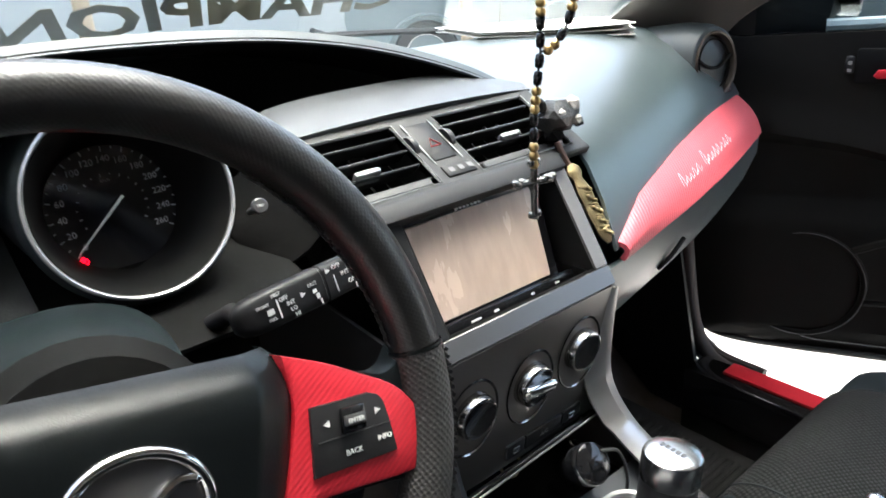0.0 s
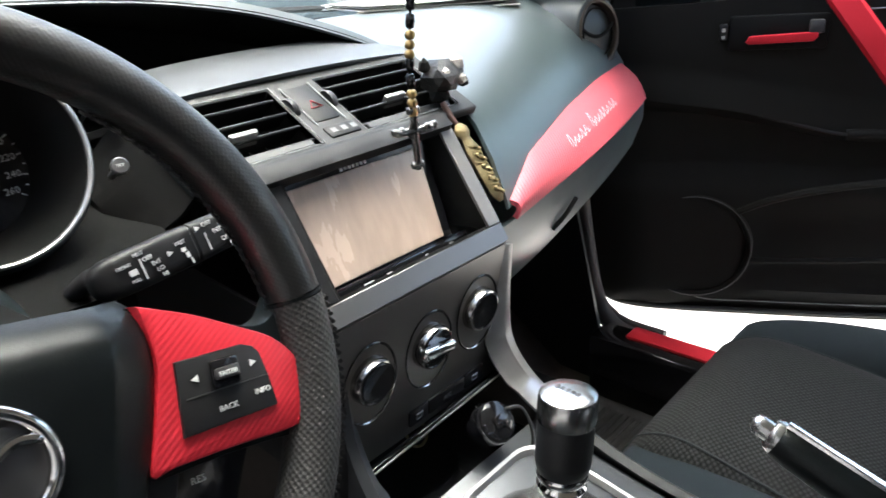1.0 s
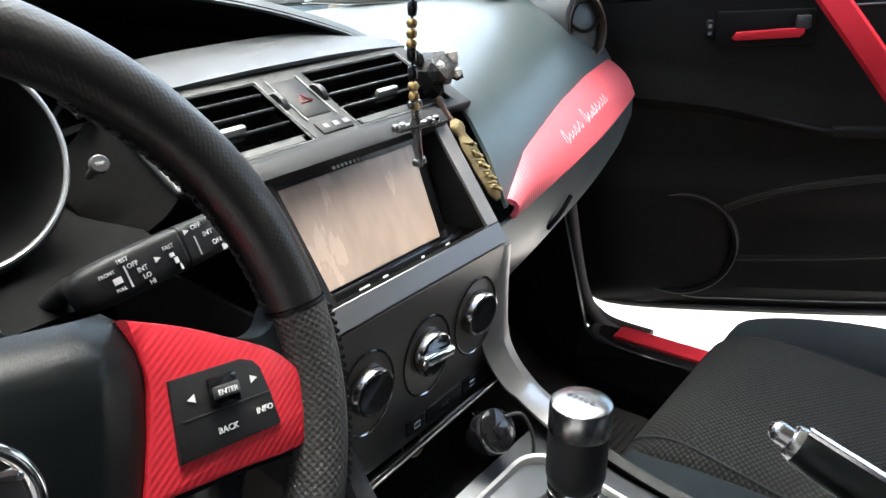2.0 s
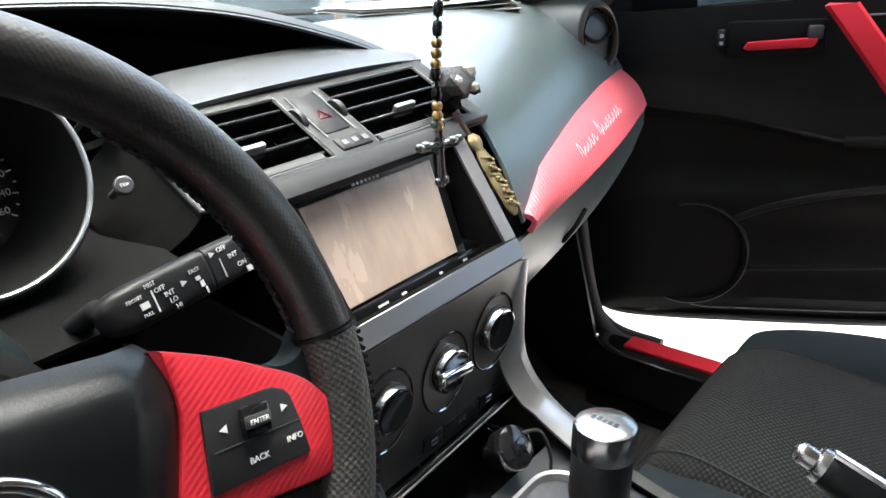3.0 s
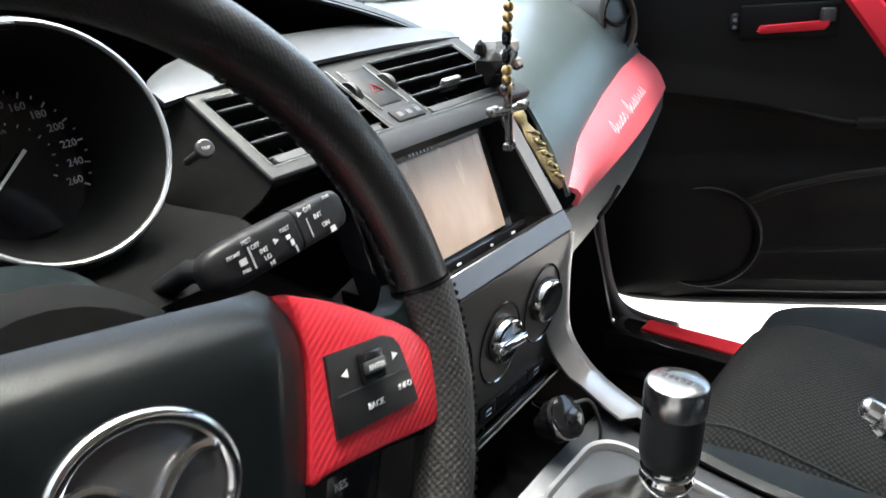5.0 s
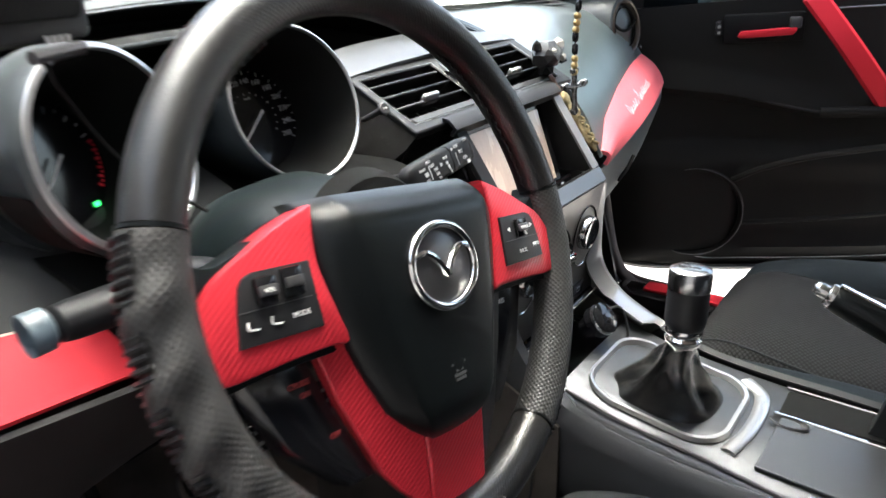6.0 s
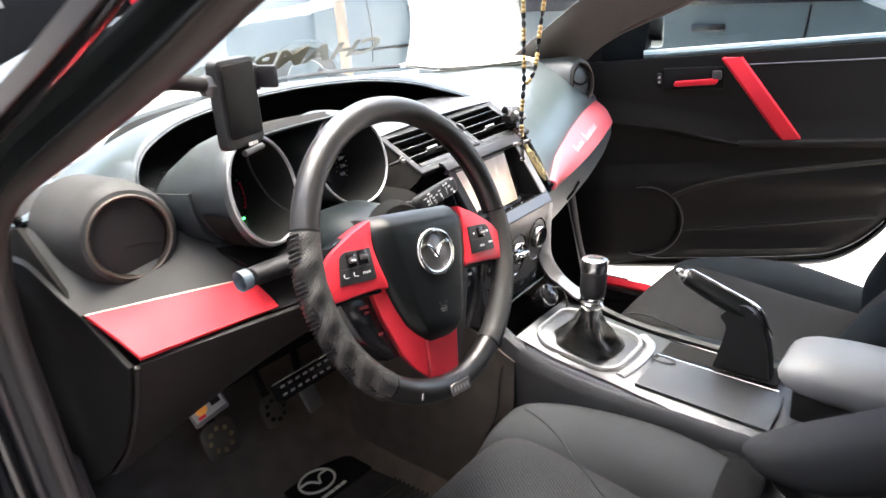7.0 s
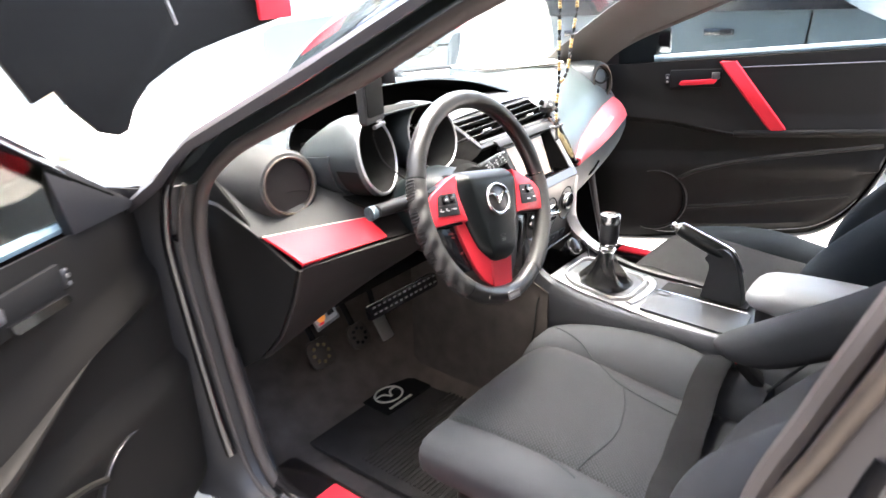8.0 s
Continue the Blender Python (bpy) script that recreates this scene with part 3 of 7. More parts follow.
part("passenger_top", grid(rows), DASHLIT, dash, "airbag cover in the top-lit copy of the dash tone", thick=0.004)

# red ribbed strip over the glove box: curved above, straight below
def strip_at(t, k, out=0.0):
    """A place on the trim strip: t along it, k from its upper to its lower edge."""
    xu = 0.536 + (1.074 - 0.536) * t
    u = Vector((xu, *along(PLOW, xu))) + Vector((0, -0.001, 0.001))
    lo = Vector((0.536, 0.137, 0.818)).lerp(Vector((1.058, 0.262, 0.832)), t)
    lo.y -= 0.012 * math.sin(math.pi * t)
    return u.lerp(lo, k) + Vector((0, -0.007, 0.004)) * math.sin(math.pi * k) + Vector((0.3, -0.85, 0.42)) * out


strip = [[strip_at(t, k) for k in steps(0, 1, 6)] for t in steps(0, 1, 20)]
pink = part("trim_strip", grid(strip), REDP, dash, "pinkish red ribbed trim strip with white script", thick=0.006, offset=1)
# glove box below
glove = []
for t in steps(-0.045, 1, 17):
    lo = Vector((0.536, 0.137, 0.818)).lerp(Vector((1.058, 0.262, 0.832)), t)
    lo.y -= 0.012 * math.sin(math.pi * t)
    glove.append([lo + Vector((0, 0.003, -0.003)), lo + Vector((0, 0.004, -0.03)), lo + Vector((-0.004, 0.02, -0.075)), lo + Vector((-0.01, 0.06, -0.125)), lo + Vector((-0.01, 0.16, -0.17)), lo + Vector((0, 0.40, -0.20))])
part("glove_box", grid(glove), DASHLIT, dash, "dark grey glove box lid", thick=0.005)
part("glove_latch", tube(smooth_line([(0.655, 0.168, 0.757), (0.675, 0.163, 0.770), (0.70, 0.163, 0.785)], 5), 0.003, 6), MATTE, dash, "thin dark latch slot")
part("end_panel", slab([(0.30, 0.80), (0.345, 0.88), (0.50, 0.985), (0.80, 0.90), (0.80, 0.55), (0.55, 0.60), (0.36, 0.70)], 0.01, axes((1.10, 0, 0), (0, 1, 0), (0, 0, 1))), PLASTIC, dash)

# driver's side: face under the round vent, red strip, knee panel and end plate
face = []
for t in steps(0, 1, 24):
    x = -0.325 + (0.02 + 0.325) * t
    fall = max(0.0, 1 - t / 0.30) ** 2
    b = Vector((-0.322, 0.282, 0.884)).lerp(Vector((0.02, 0.145, 0.872)), t)
    line = [Vector((x, 0.55, 0.985 - 0.070 * fall)), Vector((x, 0.46, 0.985 - 0.062 * fall)), Vector((x, 0.40 - 0.02 * t, 0.978 - 0.052 * fall)), Vector((x, 0.350 - 0.05 * t, 0.945 - 0.034 * fall)), Vector((x, 0.308 - 0.104 * t, 0.907 - 0.010 * fall)), b]
    face.append(smooth_line(line, 4))
part("driver_face", grid(face), FACEM, dash, "charcoal panel round the air vent", thick=0.004)
tl, tr, br, bl = Vector((-0.318, 0.276, 0.880)), Vector((-0.134, 0.206, 0.872)), Vector((-0.126, 0.165, 0.839)), Vector((-0.305, 0.193, 0.842))
red = [[tl.lerp(bl, k).lerp(tr.lerp(br, k), t) + Vector((0, -0.0012, 0.0018)) * math.sin(math.pi * k) for k in steps(0, 1, 6)] for t in steps(0, 1, 12)]
part("trim_panel", grid(red), RED, dash, "smooth red wrapped trim panel", thick=0.006, offset=1)
line = [tl.lerp(tr, t) + Vector((0, 0.002, 0.004)) for t in steps(0, 1, 6)]
part("trim_line", tube(line, 0.0013, 6), LINEM, dash, "thin bright line along the trim")
knee = []
for t in steps(0, 1, 12):
    p = bl.lerp(Vector((-0.02, 0.130, 0.838)), t)
    q = Vector((-0.308, 0.352, 0.614)).lerp(Vector((-0.02, 0.27, 0.735)), t)
    knee.append([p + Vector((0, 0.003, -0.002)), p.lerp(q, 0.25) + Vector((0, -0.004, -0.012)), p.lerp(q, 0.6) + Vector((0, -0.008, -0.010)), q, q + Vector((0, 0.08, 0.0)), q + Vector((0, 0.35, 0.03))])
part("knee_panel", grid(knee), KNEEM, dash, "black plastic knee panel", thick=0.005)
# plain panel that fills between the trim and the column
fill = [[Vector((x, 0.206 - 0.35 * (x + 0.134), 0.868)), Vector((x, 0.192 - 0.33 * (x + 0.134), 0.853)), Vector((x, 0.170 - 0.30 * (x + 0.134), 0.836))] for x in steps(-0.132, -0.02, 6)]
part("column_panel", grid(fill), KNEEM, dash, "dark grey panel beside the steering column", thick=0.004)
part("end_panel", slab([(0.286, 0.880), (0.40, 0.975), (0.50, 0.955), (0.50, 0.58), (0.44, 0.56), (0.356, 0.613), (0.276, 0.690), (0.226, 0.768), (0.195, 0.838)], 0.008, axes((-0.312, 0, 0), (0, 1, 0), (0, 0, 1)), 0.004), MATTE, dash, "dark end plate of the dashboard")
rim_line = smooth_line([(-0.311, y - 0.002, z) for y, z in ((0.195, 0.836), (0.211, 0.795), (0.236, 0.750), (0.276, 0.690), (0.320, 0.644), (0.356, 0.614))], 5)
part("end_edge", tube(rim_line, 0.0035, 8), KNEEM, dash, "rounded grey edge of the end plate")
for xk in (-0.325, 1.105):
    part("kick_panel", slab([(0.36, 0.20), (0.36, 0.34), (0.42, 0.62), (0.98, 0.62), (0.98, 0.20)], 0.008, axes((xk, 0, 0), (0, 1, 0), (0, 0, 1))), PLASTIC, dash, "black kick panel")
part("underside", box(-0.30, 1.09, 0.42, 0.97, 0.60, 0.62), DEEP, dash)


# ---- instrument dials ----
def dial_frame(c, tilt, yaw):
    return Matrix.Translation(c) @ Matrix.Rotation(radians(yaw), 4, "Z") @ Matrix.Rotation(radians(90 - tilt), 4, "X")


cluster = thing("instrument_cluster", "twin round instrument dials in silver-rimmed tubes", "dials", (0.0, 0.28, 0.95))


def dial(m, r):
    """A tube with a bright rim; local z points at the driver, y up."""
    c = m.translation
    rows = []
    for k in range(48):
        a = 2 * math.pi * k / 48
        ca, sa = math.cos(a), math.sin(a)
        p0, p1 = (m @ Vector(((r + e) * ca, (r + e) * sa, d)) for e, d in ((0.002, 0.0), (0.0055, -0.008)))
        q0 = p1 + Vector((0, 0.05, -0.002))
        q1 = c + Vector((-0.002 + (r + 0.004) * ca, 0.100, -0.010 + r * sa))
        q2 = c + Vector(((r + 0.004) * ca, 0.155, -0.030 + (r - 0.010) * sa))
        rows.append([p0, p1, p1.lerp(q0, 0.5) + Vector((0, 0, 0.001)), q0, q1, q2])
    part("cowl", grid(rows, closed_u=True), DASH, cluster, "grey moulded cowl of the dial")
    if c.x < 0:
        # the fascia laps over the tube with a square corner; black shroud below
        lap, under = [], []
        for k in range(25):
            a = radians(172 + 88 * k / 24)
            ca, sa = math.cos(a), math.sin(a)
            lap.append([c + Vector((dx + (r + e) * ca, y, dz + (r + e) * sa)) for e, y, dx, dz in ((0.006, 0.052, 0, 0), (0.013, 0.048, 0, 0), (0.016, 0.075, -0.001, -0.003), (0.018, 0.11, -0.002, -0.006), (0.020, 0.16, -0.004, -0.012))])
            b = radians(188 + 110 * k / 24)
            ca, sa = math.cos(b), math.sin(b)
            p1 = m @ Vector(((r + 0.0055) * ca, (r + 0.0055) * sa, -0.010))
            under.append([p1, p1 + Vector((0.0015 * ca, 0.012, 0.0015 * sa)), p1 + Vector((0.003 * ca, 0.055, 0.003 * sa - 0.002))])
        part("fascia_lap", grid(lap), DASH, cluster, "grey fascia edge lapping the dial tube", thick=0.003)
        part("under_shroud", grid(under), MATTE, cluster, "black underside of the dial tube")
    part("inner_tube", lathe([(r - 0.002, 0.0), (r - 0.007, -0.02), (r - 0.0215, -0.072)], 48, m), MATTE, cluster)
    wide = 0.0030 if c.x < 0 else 0.0008
    ring = lathe([(r - 0.0016, 0.0), (r - 0.0011, 0.0016), (r, 0.0024), (r + 0.0008 + wide, 0.0018), (r + 0.0014 + wide, 0.0), (r, -0.0016), (r - 0.0016, 0.0)], 56, m)
    part("rim", ring, SILVER, cluster, "satin silver rim")
    return part("dial_face", lathe([(0, -0.070), (r - 0.021, -0.070)], 48, m), GLOSSY, cluster, "black dial face with white figures")


RIGHT_DIAL = dial_frame((0.096, 0.224, 0.980), 17, 0)
LEFT_DIAL = dial_frame((-0.081, 0.210, 0.982), 12, 20)
face_r = dial(RIGHT_DIAL, 0.0695)
face_l = dial(LEFT_DIAL, 0.071)
DIALINK = material("dial_print", (0.42, 0.42, 0.43), 0.5, bump=0)


def ticks(m, parent, r0, r1, a0, a1, n, wide, mat, name="tick_marks"):
    bms = []
    for k in range(n + 1):
        a = radians(a0 + (a1 - a0) * k / n)
        rr = r0 if k % 2 == 0 else (r0 + r1) / 2
        d, s = Vector((math.cos(a), math.sin(a), 0)), Vector((-math.sin(a), math.cos(a), 0))
        bm = bmesh.new()
        bm.faces.new([bm.verts.new(m @ (d * q + s * w + Vector((0, 0, -0.0692)))) for q, w in ((rr, -wide), (r1, -wide), (r1, wide), (rr, wide))])
        bms.append(bm)
    part(name, join(*bms), mat, parent)


ticks(RIGHT_DIAL, face_r, 0.0435, 0.0475, 222, -32, 26, 0.0005, DIALINK)
for k in range(14):
    a = radians(222 - 254 * k / 13)
    letters(str(20 * k), 0.0072, RIGHT_DIAL @ Matrix.Translation((0.0375 * math.cos(a), 0.0375 * math.sin(a), -0.0690)), DIALINK, face_r, "figure")
letters("km/h", 0.0036, RIGHT_DIAL @ Matrix.Translation((0, 0.021, -0.0690)), DIALINK, face_r, "lettering")
ticks(RIGHT_DIAL, face_r, 0.024, 0.0265, 222, -32, 16, 0.0004, DIALINK, "inner_ticks")
part("needle", slab([(-0.010, -0.0012), (0.045, -0.0004), (0.045, 0.0004), (-0.010, 0.0012)], 0.001, RIGHT_DIAL @ Matrix.Rotation(radians(220), 4, "Z") @ Matrix.Translation((0, 0, -0.062))), WHITE, face_r, "pale pointer")
part("warning_lamp", shift(join(tube([(-0.0030, -0.0016, 0), (-0.0030, 0.0012, 0), (-0.0012, 0.0022, 0), (0.0022, 0.0016, 0), (0.0030, -0.0004, 0), (0.0018, -0.0022, 0)], 0.0006, 5, closed=True), box(-0.0014, 0.0012, -0.0006, 0.0008, -0.0004, 0.0004), box(-0.0012, 0.0012, 0.0030, 0.0038, -0.0004, 0.0004)), RIGHT_DIAL @ Matrix.Translation((-0.032, -0.0355, -0.0686))), REDLAMP, face_r, "lit red warning lamp")
ticks(LEFT_DIAL, face_l, 0.040, 0.046, 222, 20, 16, 0.0005, DIALINK)
ticks(LEFT_DIAL, face_l, 0.042, 0.047, 12, -34, 10, 0.0012, RED, "red_zone")
part("needle", slab([(-0.010, -0.0012), (0.038, -0.0004), (0.038, 0.0004), (-0.010, 0.0012)], 0.001, LEFT_DIAL @ Matrix.Rotation(radians(222), 4, "Z") @ Matrix.Translation((0, 0, -0.062))), WHITE, face_l, "pale pointer")
part("indicator_lamp", box(-0.003, 0.003, -0.002, 0.002, -0.0692, -0.0685, 0.0006, 1, LEFT_DIAL @ Matrix.Translation((0.025, -0.0372, 0))), GREENLAMP, face_l, "lit green indicator")
# hood skin that joins the two tubes, and the ledge under them
hood = [[(x, 0.235 + 0.10 * (x - 0.01) ** 2, 1.048 - 0.30 * (x - 0.01) ** 2), (x, 0.27, 1.052 - 0.35 * (x - 0.01) ** 2), (x, 0.32, 1.045 - 0.6 * (x - 0.01) ** 2), (x, 0.38, 1.015 - 0.6 * (x - 0.01) ** 2)] for x in steps(-0.085, 0.10, 14)]
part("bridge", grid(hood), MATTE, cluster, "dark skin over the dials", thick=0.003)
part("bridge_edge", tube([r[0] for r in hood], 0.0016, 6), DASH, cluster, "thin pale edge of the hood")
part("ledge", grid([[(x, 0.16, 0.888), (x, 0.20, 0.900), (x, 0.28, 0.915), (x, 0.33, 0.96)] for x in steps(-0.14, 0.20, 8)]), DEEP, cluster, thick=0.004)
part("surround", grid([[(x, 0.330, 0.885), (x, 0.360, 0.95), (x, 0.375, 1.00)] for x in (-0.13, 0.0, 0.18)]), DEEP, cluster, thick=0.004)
trip_m = dial_frame((0.172, 0.190, 0.962), 22, -10)
trip = part("reset_knob", lathe([(0, 0.0006), (0.0050, 0.0006), (0.0060, -0.0004), (0.0062, -0.003), (0.0030, -0.004), (0.0026, -0.040)], 24, trip_m), GREYMET, cluster, "small round reset button")
letters("TRIP", 0.0030, trip_m @ Matrix.Translation((0, 0, 0.0008)), WHITE, trip, "lettering")

# ---- steering column and stalks ----
SHROUDM = material("column_shroud_plastic", (0.006, 0.009, 0.010), 0.38, scale=90, bump=0.2, dist=0.0004, spec=0.10)
CAPBLUE = material("blue_grey_cap", (0.075, 0.10, 0.12), 0.45, scale=60, bump=0.1)
column = thing("steering_column", "black steering column shroud with two stalks", "column", (0, 0.15, 0.87))
ux = Vector((0, math.sin(radians(18)), math.cos(radians(18))))
cm = axes((0.004, 0.028, 0.902), (1, 0, 0), tuple(ux))
prof = []
for zz, hw, hh, up in ((-0.035, 0.052, 0.050, -0.006), (-0.05, 0.062, 0.058, -0.004), (-0.08, 0.072, 0.067, 0.002), (-0.12, 0.080, 0.075, 0.006), (-0.15, 0.078, 0.074, 0.006), (-0.22, 0.060, 0.060, 0.0)):
    prof.append([cm @ Vector((hw * math.copysign(abs(math.cos(a)) ** 0.75, math.cos(a)), up + hh * math.copysign(abs(math.sin(a)) ** 0.75, math.sin(a)), zz)) for a in [2 * math.pi * k / 48 for k in range(48)]])
part("shroud", grid(prof, closed_v=True, caps=True), SHROUDM, column, "charcoal plastic shroud")


def stalk(a, b, r0, r1, root):
    a, b = Vector(a), Vector(b)
    pts = [a.lerp(b, root - 0.18) + Vector((0, 0.07, -0.03)), a.lerp(b, root - 0.05) + Vector((0, 0.026, -0.008)), a.lerp(b, root - 0.01) + Vector((0, 0.006, 0))] + [a.lerp(b, t) for t in (root, root + 0.06, 0.66, 0.92, 0.985, 1.0)]
    return tube(pts, [r0 * 0.45, r0 * 0.45, r0 * 0.5, r0 * 0.85, r0 * 1.05, (r0 + r1) / 2, r1, r1 * 0.9, r1 * 0.6], 20, flat=0.75)


def paddle(a, b, high, deep):
    """A flattened stalk: a rounded root, a long grip and a turning end, each step with its own width."""
    a, b = Vector(a), Vector(b)
    d = (b - a).normalized()
    up = Vector((0, 0.30, 0.95))
    up = (up - d * up.dot(d)).normalized()
    out = d.cross(up)
    rows = []
    for t, w in ((0.0, 0.30), (0.012, 0.55), (0.04, 0.78), (0.10, 0.92), (0.20, 0.98), (0.595, 1.0), (0.600, 0.94), (0.612, 0.94), (0.617, 1.0), (0.90, 0.96), (0.97, 0.88), (0.995, 0.70), (1.0, 0.5)):
        c = a.lerp(b, t)
        rows.append([c + up * high * w * math.copysign(abs(math.sin(p)) ** 0.6, math.sin(p)) + out * deep * w * math.copysign(abs(math.cos(p)) ** 0.6, math.cos(p)) for p in [2 * math.pi * k / 32 for k in range(32)]])
    return grid(rows, closed_v=True, caps=True), axes(a.lerp(b, 0.5) + out * deep, tuple(d), tuple(up))


STALK_A, STALK_B = Vector((0.1085, 0.118, 0.9135)), Vector((0.222, 0.133, 0.9165))
stalk_bm, sm = paddle(STALK_A, STALK_B, 0.0135, 0.0095)
wiper = part("wiper_stalk", stalk_bm, STALKM, column, "black wiper stalk with white symbols")
part("stalk_neck", tube([STALK_A + Vector((0.010, 0.004, 0)), STALK_A + Vector((0.012, 0.03, -0.006)), STALK_A + Vector((0.006, 0.07, -0.03))], 0.007, 12), STALKM, column, "thin neck of the stalk")
light = part("light_stalk", stalk((-0.045, 0.125, 0.905), (-0.190, 0.119, 0.918), 0.0175, 0.0155, 0.3), STALKM, column, "black light stalk")
part("end_cap", lathe([(0, 0.003), (0.010, 0.002), (0.0125, 0.0), (0.0128, -0.012)], 20, axes((-0.193, 0.119, 0.918), (0, 0, 1), (0, 1, 0)) @ Matrix.Rotation(math.pi, 4, "X")), CAPBLUE, light, "blue-grey end cap")
WIPERS = [("OFF", 0.024, 0.0090, 0.0042), ("INT", 0.030, 0.0025, 0.0044), ("ON", 0.034, -0.0045, 0.0044), ("MIST", -0.027, 0.0085, 0.0034), ("OFF", -0.0225, 0.0040, 0.0040), ("INT", -0.018, -0.0005, 0.0040), ("LO", -0.017, -0.0050, 0.0040), ("HI", -0.0155, -0.0095, 0.0040), ("FRONT", -0.0385, 0.0045, 0.0030), ("PULL", -0.034, -0.0060, 0.0028), ("FAST", 0.0015, 0.0045, 0.0034), ("REAR", 0.042, 0.0105, 0.0028)]
for word, u, v, h in WIPERS:
    letters(word, h, sm @ Matrix.Translation((u, v, 0.0004)), DIALINK, wiper, "lettering")
for u, v, w, h in ((-0.0275, -0.001, 0.0005, 0.0065), (0.0020, -0.0005, 0.0016, 0.0012), (0.0035, -0.0045, 0.0013, 0.0018), (0.0050, -0.0090, 0.0006, 0.0020), (0.0205, -0.002, 0.0004, 0.0060), (-0.034, -0.0008, 0.0026, 0.0018), (0.0385, -0.0095, 0.0024, 0.0018)):
    part("symbol", box(u - w, u + w, v - h, v + h, 0, 0.0005, 0, 1, sm), DIALINK, wiper)
for u, v in ((-0.0075, 0.0010), (0.0165, 0.0085)):
    part("arrow", slab([(u - 0.0018, v - 0.0018), (u + 0.0022, v), (u - 0.0018, v + 0.0018)], 0.0004, sm @ Matrix.Translation((0, 0, 0.0006))), DIALINK, wiper)

# ---- steering wheel ----
TURN_DEG = -11.5
wheel = thing("steering_wheel", "black leather-covered steering wheel with red carbon-look spokes", "steering wheel", m=Matrix.Translation(cm.translation + Vector((0.003, 0, 0))) @ Matrix.Rotation(radians(3.0), 4, "Z") @ Matrix.Translation(-cm.translation) @ cm @ Matrix.Rotation(radians(TURN_DEG), 4, "Z"))
R_RIM, R_TUBE = 0.1840, 0.0165


def arc(a0, a1, n, r, wob=None):
    """A stretch of the rim; wob(t, p) adds relief by place along and round the tube."""
    rows = []
    for i in range(n + 1):
        t = i / n
        a = radians(a0 + (a1 - a0) * t)
        row = []
        for k in range(24):
            p = 2 * math.pi * k / 24
            rr = r + (wob(t, p) if wob else 0)
            row.append(((R_RIM + rr * math.cos(p)) * math.cos(a), (R_RIM + rr * math.cos(p)) * math.sin(a), rr * math.sin(p)))
        rows.append(row)
    bm = grid(rows, closed_v=True)
    uv = bm.loops.layers.uv.new("UVMap")
    span = radians(abs(a1 - a0)) * R_RIM
    for f in bm.faces:
        f.index = 0
    bm.verts.index_update()
    for f in bm.faces:
        ks = [v.index % 24 for v in f.verts]
        wrap = max(ks) - min(ks) > 2
        for lp in f.loops:
            i, k = divmod(lp.vert.index, 24)
            if wrap and k == 0:
                k = 24
            lp[uv].uv = (span * i / n, 2 * math.pi * r * k / 24)
    return bm


def finger(t, p):
    """Scalloped finger rests on the outer and front side."""
    ends = min(1, t * 8, (1 - t) * 8)
    w = max(0, math.cos(p - 0.5)) ** 1.5
    return ends * w * (0.0032 * math.sin(t * 2 * math.pi * 6.5 + 1.9 * p) + 0.001)


part("rim_top", arc(10.5, 165.5, 64, R_TUBE), COVER, wheel, "fine-grained black leather rim", local=True)
part("rim_grip", arc(166.5, 236, 64, R_TUBE + 0.0008, finger), GRIPM, wheel, "perforated black grip with finger scallops", local=True)
part("rim_bottom", arc(237, 303.5, 30, R_TUBE), COVER, wheel, local=True)
part("rim_grip", arc(304.5, 369.5, 50, R_TUBE + 0.0006), GRIPM, wheel, "perforated black grip", local=True)
for a in (10, 166, 236.5, 304):
    part("seam", arc(a - 0.3, a + 0.3, 2, R_TUBE + 0.0010), LEATHER, wheel, local=True)
# cord lacing that draws the grip together on the rim's outer side
for a0, a1 in ((304, 369), (167, 236)):
    lace = []
    for k in range(46):
        a = radians(a0 + (a1 - a0) * (k + 0.5) / 46)
        da = radians(0.55)
        rows = []
        for u, p in ((-da, 0.55), (-da * 0.3, 0.15), (da * 0.3, -0.2), (da, -0.55)):
            rr = R_TUBE + 0.0022
            rows.append(((R_RIM + rr * math.cos(p)) * math.cos(a + u), (R_RIM + rr * math.cos(p)) * math.sin(a + u), rr * math.sin(p)))
        lace.append(tube(rows, 0.0016, 5))
    tagged(part("lacing", join(*lace), PLASTIC, wheel, local=True), "black cord lacing on the outer rim", kind="stuff")
# row of stitches on the inner side
stitches = []
for k in range(120):
    a = 13 + 154 * k / 119
    for q in ([a] if a < 60 or a > 120 else []):
        t = radians(q)
        rr = R_RIM - R_TUBE - 0.0006
        d = Vector((-math.sin(t), math.cos(t), 0.35 if k % 2 else -0.35)).normalized() * 0.0030
        c = Vector((rr * math.cos(t), rr * math.sin(t), -0.002))
        stitches.append(tube([c - d, c + Vector((-0.0012 * math.cos(t), -0.0012 * math.sin(t), 0)), c + d], 0.0011, 5))
tagged(part("stitching", join(*stitches), PLASTIC, wheel, local=True), "black lacing along the inner rim", kind="stuff")
tagm = Matrix.Rotation(radians(272.5), 4, "Z") @ Matrix.Translation((R_RIM + 0.004, 0, R_TUBE + 0.0006))
label_tag = part("tag", box(-0.0075, 0.0075, -0.020, 0.020, -0.001, 0.001, 0.0008, 1, tagm), GREYMET, wheel, "grey stitched maker's tag", local=True)
for k in range(5):
    part("tag_bar", box(-0.003, 0.003, -0.0022, 0.0018, 0.0009, 0.0014, 0, 1, tagm @ Matrix.Translation((0, -0.013 + 0.0065 * k, 0))), TABM, label_tag, local=True)
